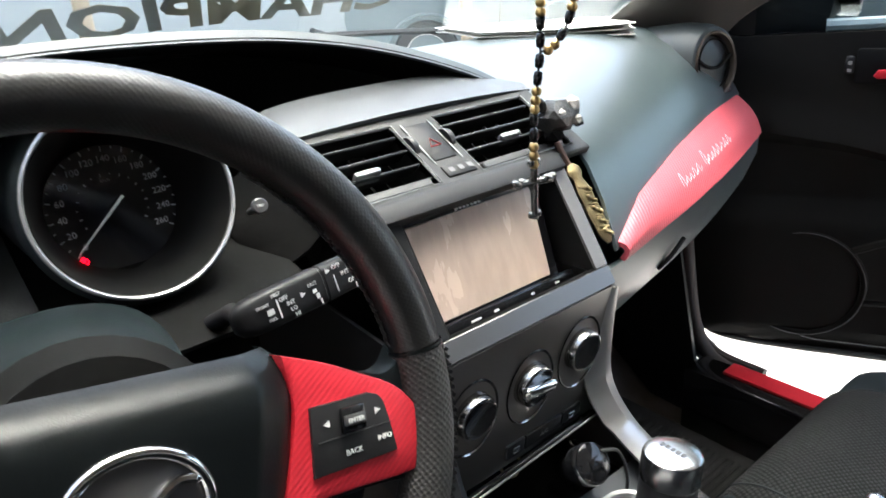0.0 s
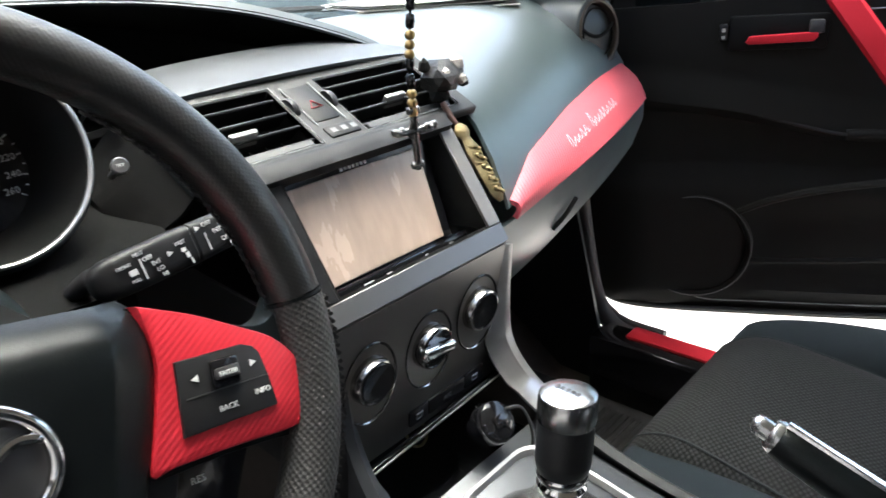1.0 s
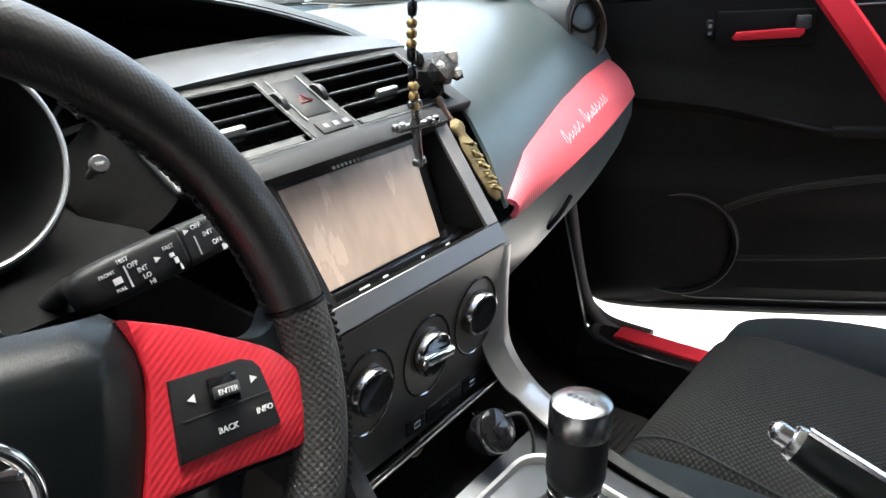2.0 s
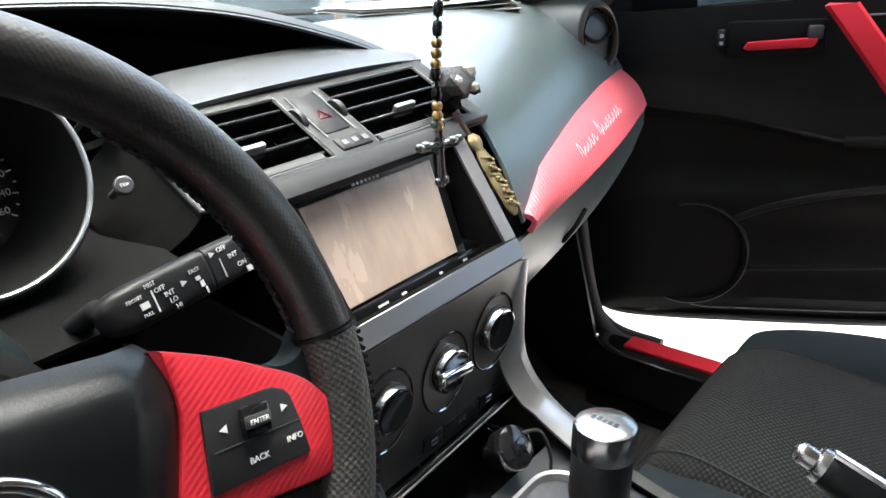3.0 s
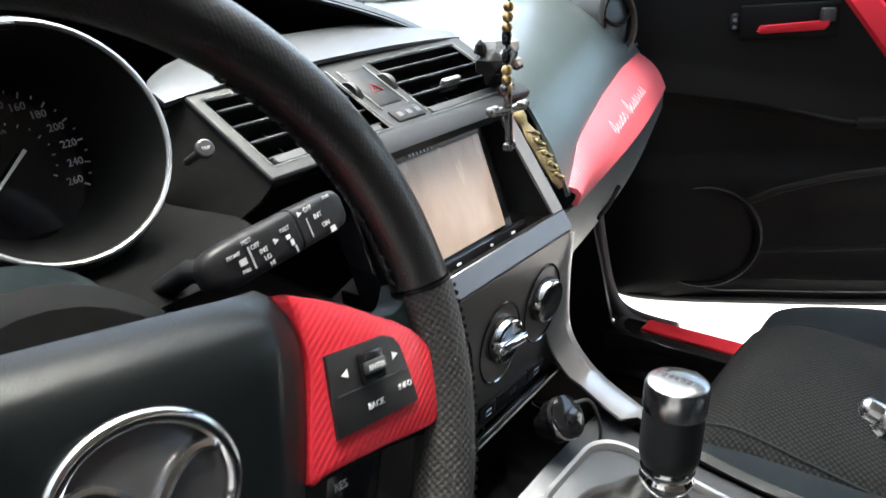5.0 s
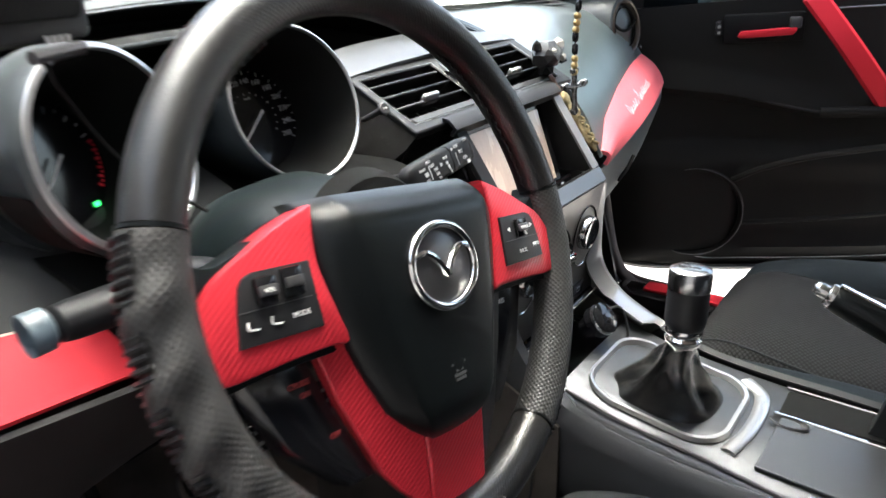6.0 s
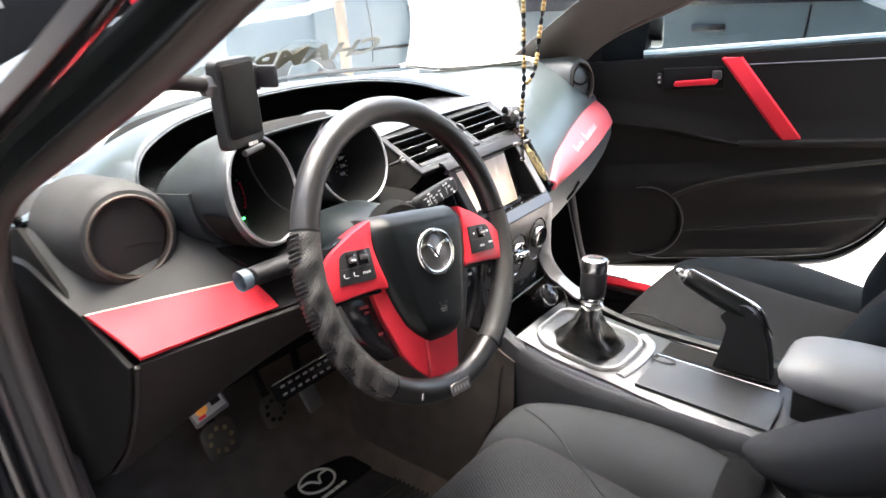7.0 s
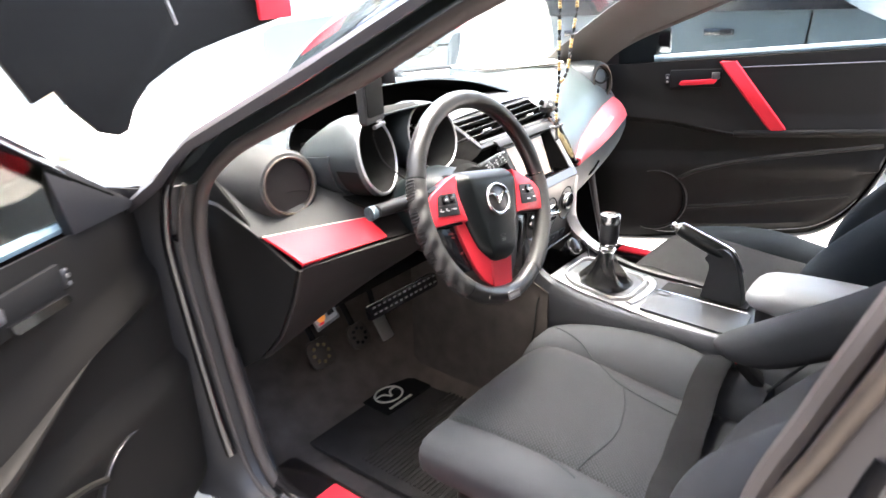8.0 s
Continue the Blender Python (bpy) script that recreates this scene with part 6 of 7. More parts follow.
        line = [base + Vector((q * w, 0, 0)) + U * t - N * d for t, w, d in ((0.06, 0.166, 0.046), (0.16, 0.172, 0.050), (0.32, 0.176, 0.050), (0.45, 0.160, 0.035))]
        part("piping", tube(smooth_line(line, 5), 0.003, 6), FABRIC_SIDE, s)
    st = [(base + U * t + N * 0.06, w, h, X, N) for t, w, h in ((0.64, 0.10, 0.03), (0.66, 0.125, 0.05), (0.74, 0.130, 0.052), (0.80, 0.115, 0.045), (0.82, 0.09, 0.02))]
    part("headrest", pad_loft(st), FABRIC_SIDE, s, "black headrest")
    for q in (-0.05, 0.05):
        part("headrest_post", tube([base + Vector((q, 0, 0)) + U * 0.56 + N * 0.05, base + Vector((q, 0, 0)) + U * 0.66 + N * 0.06], 0.006, 8), CHROME, s)
    return s


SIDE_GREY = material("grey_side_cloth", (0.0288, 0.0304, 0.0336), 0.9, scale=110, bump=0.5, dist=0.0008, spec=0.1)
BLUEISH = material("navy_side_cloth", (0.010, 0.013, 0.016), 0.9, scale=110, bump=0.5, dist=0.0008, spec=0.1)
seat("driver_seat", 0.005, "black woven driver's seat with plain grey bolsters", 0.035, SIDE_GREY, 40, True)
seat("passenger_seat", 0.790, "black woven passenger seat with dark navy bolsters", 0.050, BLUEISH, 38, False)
STRAPM = weave(material("belt_webbing", (0.0040, 0.0040, 0.0045), 0.8, scale=120, bump=0.3, spec=0.1), "Y", 160, 0.3, 0.0004, 0.8)
belt = thing("seat_belt", "dark seat belt strap with buckle lying on the driver's seat", "seat belt", (0.1, -0.4, 0.5))
strap = smooth_line([(0.285, -0.350, 0.520), (0.255, -0.345, 0.552), (0.200, -0.350, 0.568), (0.139, -0.352, 0.548), (0.07, -0.365, 0.536), (-0.001, -0.378, 0.536), (-0.08, -0.395, 0.538), (-0.153, -0.410, 0.552), (-0.22, -0.430, 0.560), (-0.285, -0.46, 0.50), (-0.33, -0.52, 0.42)], 6)
part("strap", grid([[p + Vector((0.006, -0.027, 0.004)), p + Vector((0, 0, 0.006)), p + Vector((-0.006, 0.027, 0.004))] for p in strap]), STRAPM, belt, "dark woven strap", thick=0.002)
part("buckle", box(-0.018, 0.018, -0.035, 0.035, -0.010, 0.010, 0.005, 2, axes((0.225, -0.405, 0.560), (0.8, 0.3, 0.2), (0, 0.6, 0.8))), PLASTIC, belt, "black buckle")
part("release", box(-0.013, 0.013, 0.030, 0.037, -0.007, 0.007, 0.002, 1, axes((0.225, -0.405, 0.560), (0.8, 0.3, 0.2), (0, 0.6, 0.8))), RED, belt, "red release button")
bench = thing("rear_bench", "dark rear bench seat", "bench", (XC, -1.3, 0.3))
part("cushion", pad_loft([((XC, y, 0.46), 0.62, h, (1, 0, 0), (0, 0, 1)) for y, h in ((-0.98, 0.05), (-1.02, 0.09), (-1.2, 0.09), (-1.45, 0.08))]), FABRIC_SIDE, bench)
part("backrest", pad_loft([((XC, -1.46 - 0.25 * t, 0.5 + 0.55 * t), 0.62, 0.06, (1, 0, 0), (0, -0.9, -0.4)) for t in steps(0, 1, 4)]), FABRIC_SIDE, bench)


# ---- doors ----
def door(name, label, m, q, pull_red):
    """A front door: x runs from the hinge to the rear, z up; q is the sign of the side that faces the cabin."""
    d = thing(name, label, "door", m=m, group="front doors", kind="structure")

    def P(n, bm, mat, lab="", parent=None, **k):
        return part(n, bm, mat, parent or d, lab, local=True, **k)

    # outline of the panel, low front corner cut round, low rear corner swept up
    out = smooth_line([(0.02, 0.44, 0), (0.06, 0.375, 0), (0.14, 0.345, 0), (0.40, 0.352, 0), (0.66, 0.368, 0), (0.78, 0.39, 0), (0.87, 0.46, 0), (0.94, 0.58, 0), (0.99, 0.75, 0), (1.01, 0.96, 0)], 5)
    low = [(p.x, p.y) for p in out]
    cols = 26
    rows, skin = [], []
    for i in range(cols + 1):
        x, z = 0.02 + (1.01 - 0.02) * i / cols, 0
        zs = [b + (c - b) * (x - a) / max(1e-6, c2 - a) for (a, b), (c2, c) in zip(low, low[1:]) if a <= x <= c2 + 1e-9]
        z0 = min(zs) if zs else low[-1][1]
        z1 = 0.955 + 0.035 * x
        row, sk = [], []
        arm = along([(0.08, 0.80), (0.30, 0.772), (0.50, 0.728), (1.0, 0.726)], x)[0]
        levels = steps(z0, 0.60, 9) + [0.63, 0.66] + steps(0.675, arm - 0.024, 3) + [arm - 0.020, arm - 0.010, arm, arm + 0.02, arm + 0.05] + steps(arm + 0.07, z1, 5)
        for n, z in enumerate(levels):
            z = max(z, z0 + 0.0008 * n)
            t = (z - z0) / (z1 - z0)
            dep = 0.0
            if z < arm:
                dep = 0.030 * min(1, (arm - z) / 0.02) * min(1, max(0, (x - 0.06) / 0.2))
                if z < 0.66:
                    k = min(1, (0.66 - z) / 0.03)
                    dep -= 0.022 * k
                if x > 0.34 and 0.43 < z < 0.60:
                    dep += 0.015 * min(1, (x - 0.34) / 0.03)
            else:
                dep = -0.006 * min(1, (z - arm) / 0.02) + 0.022 * min(1, (z - arm) / 0.05)
            edge = min(1, t * 14, (i / cols) * 10, (1 - i / cols) * 14)
            row.append((x, q * (0.045 - dep) * 1.0 - q * 0.03 * (1 - edge), z))
            sk.append((x, -q * (0.06 + 0.03 * math.sin(math.pi * t)), z))
        rows.append(row)
        skin.append(sk)
    P("inner_panel", grid(rows), DOORM, "black moulded door card", thick=0.006)
    P("outer_skin", grid(skin), PAINT, "black painted outer skin", thick=0.004)
    rim = [(p[0], p[1]) for p in low]
    P("edge", grid([[(x, q * 0.020, z), (x, q * 0.012, z - 0.012), (x, -q * 0.060, z)] for x, z in rim]), PAINT, "painted door edge", thick=0.003)
    P("edge_seal", tube([(x, q * 0.030, z + 0.004) for x, z in rim], 0.0045, 6), RUBBER, "rubber seal with a bright lip")
    card = [(0.150, 0.470), (0.162, 0.428), (0.190, 0.395), (0.235, 0.380)] + [(x, z + 0.024) for x, z in rim if 0.28 < x < 0.9]
    P("card_edge", tube(smooth_line([(x, q * 0.026, z) for x, z in card], 3), 0.0013, 5), SILVER, "pale edge of the door card")
    P("edge_line", tube([(x, q * 0.012, z - 0.013) for x, z in rim], 0.0013, 5), SILVER, "bright metal edge line")
    P("front_edge", grid([[(0.02, q * 0.02, z), (0.0, 0.0, z), (0.02, -q * 0.06, z)] for z in steps(0.42, 0.97, 6)]), PAINT, thick=0.003)
    # belt, glass and window frame
    P("belt_strip", tube([(x, q * 0.004, 0.965 + 0.035 * x) for x in steps(0.235 if q < 0 else 0.10, 1.0, 8)], 0.011, 8), BELTM, "window sill weather strip with a pale sky sheen in its colour")
    g = P("window_pane", grid([[(x, -0.004 * q, 0.955 + 0.035 * x), (x, q * 0.03, along([(0.05, 0.98), (0.13, 1.11), (0.30, 1.28), (0.50, 1.33), (1.0, 1.34)] if q < 0 else [(0.10, 0.98), (0.62, 1.30), (1.0, 1.34)], x)[0])] for x in steps(0.12, 1.0, 10)]), TINT if q < 0 else SHADEGLASS, "tinted door glass", thick=0.004)
    g.visible_shadow = False
    frame_line = smooth_line((([(0.05, 0.0, 0.955), (0.13, q * 0.01, 1.11), (0.30, q * 0.025, 1.285), (0.50, q * 0.03, 1.335)] if q < 0 else [(0.08, 0.0, 0.955), (0.30, q * 0.01, 1.11), (0.58, q * 0.025, 1.285), (0.75, q * 0.03, 1.335)])) + [(0.98, q * 0.03, 1.345), (1.01, q * 0.02, 1.20), (1.015, 0.0, 0.985)], 5)
    P("window_frame", tube(frame_line, 0.026, 10, flat=0.8), PAINT, "black window frame")
    P("mirror_corner", slab([(0.06, 0.955), (0.235, 0.962), (0.250, 1.060), (0.245, 1.20), (0.20, 1.17), (0.13, 1.09)] if q < 0 else [(0.06, 0.955), (0.235, 0.962), (0.262, 1.085), (0.225, 1.068)], 0.02, axes((0, q * 0.012 + (0.0 if q > 0 else 0.02), 0), (1, 0, 0), (0, 0, 1)), 0.002), PLASTIC, "black mirror corner")
    if q < 0:
        mm = axes((0.255, 0.125, 1.045), (0, 1, 0), (0, 0, 1)) @ Matrix.Diagonal((1.25, 0.95, 1, 1))
        hs = P("door_mirror", lathe([(0, -0.075), (0.035, -0.068), (0.062, -0.04), (0.072, 0.0), (0.073, 0.028), (0.069, 0.032), (0.066, 0.026)], 32, mm), PAINT, "black door mirror housing")
        P("mirror_glass", lathe([(0, 0.024), (0.067, 0.024)], 32, mm), CHROME, "round-cornered mirror glass", hs)
        P("mirror_foot", tube([(0.215, 0.02, 0.985), (0.235, 0.09, 1.01)], [0.022, 0.030], 12), PLASTIC, "black mirror foot", hs)
    # handle cup, pull and armrest
    yy = q * 0.032
    hx0, hx1 = 0.318, 0.428
    cup = P("handle_cup", box(hx0 - 0.030, hx1 + 0.020, yy - 0.006, yy + 0.006, 0.878, 0.938, 0.005, 2), MATTE, "dark recessed handle cup")
    bar = slab([(hx0 - 0.002, 0.893), (hx0 + 0.004, 0.889), (hx1 - 0.004, 0.892), (hx1 + 0.003, 0.899), (hx1 + 0.004, 0.908), (hx0 + 0.004, 0.903)], 0.010, axes((0, yy + q * 0.016 + (0.010 if q > 0 else 0), 0), (1, 0, 0), (0, 0, 1)), 0.0025)
    P("handle", bar, RED if pull_red else CHROME, "red wrapped door handle" if pull_red else "chrome door handle", cup)
    P("handle_pivot", box(hx1 - 0.012, hx1 + 0.012, yy + q * 0.008 - 0.008, yy + q * 0.008 + 0.008, 0.905, 0.928, 0.004, 2), GREYMET, "", cup)
    lock = P("lock_switch", box(0.272, 0.286, yy - 0.004, yy + 0.006, 0.895, 0.925, 0.003, 1), PLASTIC, "small lock switch")
    P("switch_mark", box(0.276, 0.282, yy - 0.006, yy + 0.008, 0.911, 0.917, 0, 1), SILVER, "", lock)
    P("switch_mark", box(0.276, 0.282, yy - 0.006, yy + 0.008, 0.899, 0.904, 0, 1), SILVER, "", lock)
    n = 12
    strap_rows = []
    for t in steps(0, 1, n):
        bow = math.sin(math.pi * t) * 0.022
        c = Vector((0.462 + 0.165 * t, 0, 0.960 - 0.222 * t))
        strap_rows.append([c + Vector((-0.026, q * (0.040 + bow), -0.002)), c + Vector((-0.020, q * (0.050 + bow), 0)), c + Vector((0.020, q * (0.050 + bow), 0.002)), c + Vector((0.026, q * (0.040 + bow), 0.003))])
    P("pull_strap", grid(strap_rows), RED if pull_red else DOORM, "slanting red wrapped pull handle" if pull_red else "slanting grey pull handle", thick=0.012)
    if q < 0:
        ledge = smooth_line([(0.10, q * 0.034, 0.812), (0.20, q * 0.036, 0.798), (0.34, q * 0.040, 0.764), (0.46, q * 0.046, 0.735), (0.50, q * 0.048, 0.7285)], 5)
        P("armrest_edge", tube(ledge, [0.0015] + [0.0032] * (len(ledge) - 2) + [0.0045], 8), PLASTIC, "slanting moulded edge above the armrest")
        P("armrest", tube([(x, q * 0.046, 0.726 + 0.006 * x) for x in steps(0.495, 1.0, 8)], 0.010, 10), DOORM, "long moulded armrest ledge")
    else:
        rest = []
        for x, z, out, h in ((0.16, 0.806, 0.012, 0.004), (0.24, 0.788, 0.016, 0.006), (0.34, 0.764, 0.024, 0.010), (0.44, 0.741, 0.036, 0.018), (0.50, 0.731, 0.046, 0.026), (0.56, 0.728, 0.052, 0.032), (0.70, 0.729, 0.054, 0.034), (0.85, 0.731, 0.050, 0.034), (0.99, 0.733, 0.036, 0.030)):
            y0 = 0.026
            rest.append([(x, q * (y0 + out * c), z - h * d) for c, d in ((0, -0.05), (0.35, -0.10), (0.75, -0.08), (0.95, 0.05), (1.0, 0.30), (0.96, 0.62), (0.75, 0.90), (0.3, 1.05), (0, 1.1))])
        rest = [[rest[i][j] for i in range(len(rest))] for j in range(9)]
        fine = [smooth_line(r, 4) for r in rest]
        P("armrest", grid(fine), DOORM, "long moulded armrest", thick=0.003)
    if q > 0:
        sw = P("window_switches", slab(rounded(0.535, 0.685, -0.018, 0.016, 0.008), 0.004, Matrix.Translation((0, q * 0.056, 0.7345))), PLASTIC, "black window switch plate")
        for xx, w in ((0.565, 0.012), (0.600, 0.012), (0.640, 0.010), (0.665, 0.006)):
            P("switch", box(xx - w, xx + w, q * 0.056 - 0.009, q * 0.056 + 0.008, 0.7335, 0.7405, 0.002, 2), GREYMET, "", sw)
    P("card_line", tube([(x, q * 0.030, 0.934 + 0.012 * x) for x in steps(0.50, 1.0, 5)], 0.002, 5), GREYMET, "pale stitched line")
    # speaker ring and pocket
    sr = axes((0.252, q * 0.036, 0.492), (1, 0, 0), (0, 0, 1))
    if q > 0:
        sr = sr @ Matrix.Rotation(math.pi, 4, "Y")
    P("speaker_ring", lathe([(0.112, -0.012), (0.110, 0.004), (0.106, 0.006), (0.100, 0.003), (0.098, -0.006)], 48, sr), DOORM, "raised speaker ring")
    # Grey line added to paint the highlight on the raised ring.
    P("speaker_glint", tube([sr @ Vector((0.108 * math.cos(a), 0.108 * math.sin(a), 0.0055)) for a in [2 * math.pi * k / 48 for k in range(48)]], 0.0009, 5, closed=True), GREYMET, "grey line painting the speaker ring's highlight")
    sp = P("speaker_grille", lathe([(0, -0.001), (0.06, -0.002), (0.099, -0.005)], 40, sr), MATTE, "fine black speaker mesh")
    P("pocket_edge", tube(smooth_line([(0.33, q * 0.045, 0.575), (0.40, q * 0.058, 0.610), (0.55, q * 0.062, 0.645), (0.93, q * 0.055, 0.690)], 5), 0.007, 8), DOORM, "rolled edge of the door pocket")
    P("pocket_edge", tube(smooth_line([(0.36, q * 0.040, 0.470), (0.55, q * 0.050, 0.490), (0.86, q * 0.045, 0.525)], 5), 0.006, 8), DOORM, "lower edge of the door pocket")
    return d


rd = Vector((0.382, -0.924, 0)).normalized()
door("door_2", "open passenger door with black card and red pull handle", axes((1.216, 0.500, 0), tuple(rd), (-rd.y, rd.x, 0)), -1, True)
ld = Vector((-0.87, -0.50, 0)).normalized()
door("door_1", "wide open driver's door with black card", axes((-0.400, 0.515, 0), tuple(ld), (-ld.y, ld.x, 0)), 1, False)

# ---- pedals and mats ----
pedals = thing("pedals", "sporty metal pedals in the driver's footwell", "pedals", (0, 0.6, 0.3))
tag = thing("fuse_cover", "small card with an orange and red label under the dashboard", "label", (-0.163, 0.34, 0.64))
cardm = axes((-0.163, 0.340, 0.648), (0.95, -0.15, 0.25), (-0.2, 0.3, 0.9))
part("card", box(-0.030, 0.030, -0.026, 0.026, -0.004, 0.004, 0.004, 2, cardm), GREYMET, tag, "grey card holder")
part("paper", box(-0.026, 0.026, -0.018, 0.014, 0.004, 0.0044, 0, 1, cardm), TABM, tag, "pale printed card")
ORANGE = material("orange_print", (0.70, 0.28, 0.03), 0.5, bump=0)
part("print", lathe([(0, 0.0008), (0.010, 0.0006)], 20, cardm @ Matrix.Translation((-0.010, -0.002, 0.0042))), ORANGE, tag, "orange patch")
part("print", box(-0.020, -0.008, -0.016, -0.011, 0.0044, 0.0052, 0, 1, cardm), RED, tag)
part("print", box(0.006, 0.022, -0.008, 0.008, 0.0044, 0.0050, 0, 1, cardm), MATTE, tag)
for (cx, cz, r) in ((-0.062, 0.455, 0.036), (0.065, 0.445, 0.032)):
    pm = axes((cx, 0.50, cz), (1, 0, 0), (0, 0.45, 0.9))
    p = part("pedal", slab(rounded(-r, r, -r, r, r * 0.6, 5), 0.008, pm, 0.002), BRONZE, pedals, "drilled metal pedal")
    for a in range(8):
        t = radians(45 * a)
        part("stud", lathe([(0, 0.004), (0.004, 0.003), (0.005, 0)], 10, pm @ Matrix.Translation((r * 0.62 * math.cos(t), r * 0.62 * math.sin(t), 0))), BRASS if cx < 0 else MATTE, p)
    part("pedal_arm", tube([pm @ Vector((0, 0.01, -0.008)), (cx + 0.01, 0.60, cz + 0.12), (cx + 0.02, 0.68, cz + 0.2)], 0.008, 8), MATTE, p)
acc = axes((0.165, 0.515, 0.425), (1, 0.05, 0), (0, 0.5, 0.9))
p = part("pedal", slab(rounded(-0.02, 0.02, -0.04, 0.04, 0.006), 0.008, acc, 0.002), SILVER, pedals, "pale accelerator pad")
part("pedal_arm", tube([acc @ Vector((0, 0.03, -0.008)), (0.20, 0.60, 0.52), (0.22, 0.7, 0.6)], 0.008, 8), MATTE, p)
bar = thing("wheel_lock", "black steel bar with rows of bright holes under the dashboard", "bar", (0.06, 0.34, 0.59))
ba, bb = Vector((-0.035, 0.345, 0.590)), Vector((0.155, 0.325, 0.602))
bmx = axes(ba, tuple(bb - ba), (0, 0.2, 1))
part("bar", box(0, 0.21, -0.017, 0.017, -0.010, 0.010, 0.005, 2, bmx), GLOSSY, bar, "black steel bar")
for k in range(13):
    for v in (-0.004, 0.011):
        part("hole", box(0.010 + 0.0155 * k, 0.018 + 0.0155 * k, v - 0.002, v + 0.002, 0.0095, 0.0108, 0, 1, bmx), SILVER, bar)


def floor_mat(name, x, y, label):
    m = thing(name, label, "mat", (x, y, 0.245), group="floor mats")
    part("mat", slab(rounded(-0.22, 0.22, -0.26, 0.24, 0.05), 0.010, Matrix.Translation((x, y, 0.252)), 0.003), MATM, m, "dark carpet mat")
    for k in range(22):
        part("rib", box(x - 0.19, x + 0.19, y - 0.235 + 0.0125 * k, y - 0.229 + 0.0125 * k, 0.251, 0.256, 0.0012, 1), MATM, m)
    return m


fm = floor_mat("floor_mat", 0.07, 0.30, "black ribbed floor mat with a woven badge patch")
floor_mat("floor_mat", 0.80, 0.38, "black ribbed floor mat")
pa = axes((0.120, 0.452, 0.2575), (1.0, -0.03, 0), (0.03, 1.0, 0))
patch = part("patch", slab(rounded(-0.080, 0.085, -0.055, 0.055, 0.004), 0.004, pa), MATTE, fm, "black woven badge patch")
ring = [pa @ Vector((-0.015 + 0.040 * math.cos(a), 0.008 + 0.034 * math.sin(a), 0.001)) for a in [2 * math.pi * k / 36 for k in range(36)]]
THREAD = material("cream_thread", (0.55, 0.53, 0.45), 0.8, scale=200, bump=0.6)
part("badge", tube(ring, 0.0028, 6, closed=True), THREAD, patch, "cream embroidered oval")
for s in (-1, 1):
    part("badge_wing", tube([pa @ Vector(p) for p in smooth_line([(-0.015 + s * 0.036, 0.020, 0.001), (-0.015 + s * 0.014, 0.018, 0.001), (-0.015, -0.004, 0.001)], 5)], 0.0028, 6), THREAD, patch)
for k in range(5):
    part("word_bar", box(-0.060 + 0.0165 * k, -0.0455 + 0.0165 * k, -0.046, -0.038, 0, 0.001, 0, 1, pa), THREAD, patch)

# ---- paper on the dashboard ----
paper = thing("paper_sheets", "white card sheets lying on the dashboard top", "paper", (0.9, 0.6, 1.0))
for k, (dz, turn) in enumerate(((0.0, 0.0), (0.004, 0.02), (0.008, -0.015))):
    rows = []
    for u in steps(0, 1, 8):
        row = []
        for v in steps(0, 1, 8):
            p = Vector((0.80, 0.745, 0)).lerp(Vector((0.745, 0.570, 0)), u).lerp(Vector((1.055, 0.525, 0)).lerp(Vector((0.895, 0.385, 0)), u), v)
            row.append((p.x + turn * 0.3, p.y + turn * 0.2, 1.006 + dz + 0.006 * math.sin(3 * u + 2 * v + k) * v))
        rows.append(row)
    part("sheet", grid(rows), PAPER, paper, "white card sheet", thick=0.0015)


# ---- rosary ----
rosary = thing("rosary", "black and gold bead rosary hanging from the mirror", "rosary", (0.35, 0.08, 1.0))
knot = Vector((0.352, 0.076, 1.055))
hook = Vector((0.352, 0.050, 1.42))
strands = [smooth_line([hook, hook.lerp(knot, 0.5) + Vector((-0.004, 0.004, 0)), knot], 10), smooth_line([hook + Vector((0.022, -0.012, 0)), hook.lerp(knot, 0.5) + Vector((0.026, -0.020, 0)), knot + Vector((0.028, -0.014, 0.075)), knot + Vector((0.024, -0.008, 0.026)), knot + Vector((0.012, -0.003, 0.004)), knot], 8)]
strands.append([knot, Vector((0.350, 0.081, 1.01)), Vector((0.3505, 0.083, 0.966))])
# dark panel standing at the bonnet's corner
flap = thing("raised_panel", "dark panel standing raised over the bonnet corner", "panel", (-0.25, 0.75, 0.93))
FLAP = [(-0.80, 1.60), (-0.80, 1.22), (-0.491, 1.200), (-0.454, 1.116), (-0.407, 1.134), (-0.385, 1.092), (-0.341, 1.036), (-0.305, 1.022), (-0.282, 1.028), (-0.257, 1.073), (-0.216, 1.114), (-0.155, 1.143), (-0.093, 1.167), (0.0, 1.187), (0.101, 1.205), (0.19, 1.222), (0.19, 1.60)]
part("panel", slab(FLAP, 0.02, axes((0, 0.75, 0), (1, 0, 0), (0, 0, 1)), 0.004), MATTE, flap, "matt dark panel")
part("prop", tube([(-0.150, 0.725, 1.28), (-0.138, 0.725, 1.23)], 0.004, 6), SILVER, flap, "short bright rod")
part("accent", box(0.075, 0.17, 0.715, 0.728, 1.218, 1.36, 0.004), RED, flap, "red accent")
bead_black, bead_gold = lathe([(0, 0.006), (0.0030, 0.0045), (0.0036, 0), (0.0030, -0.0045), (0, -0.006)], 10), lathe([(0, 0.0036), (0.0030, 0.0028), (0.0040, 0), (0.0030, -0.0028), (0, -0.0036)], 10)
mb, mg = bpy.data.meshes.new("bead_dark"), bpy.data.meshes.new("bead_gold")
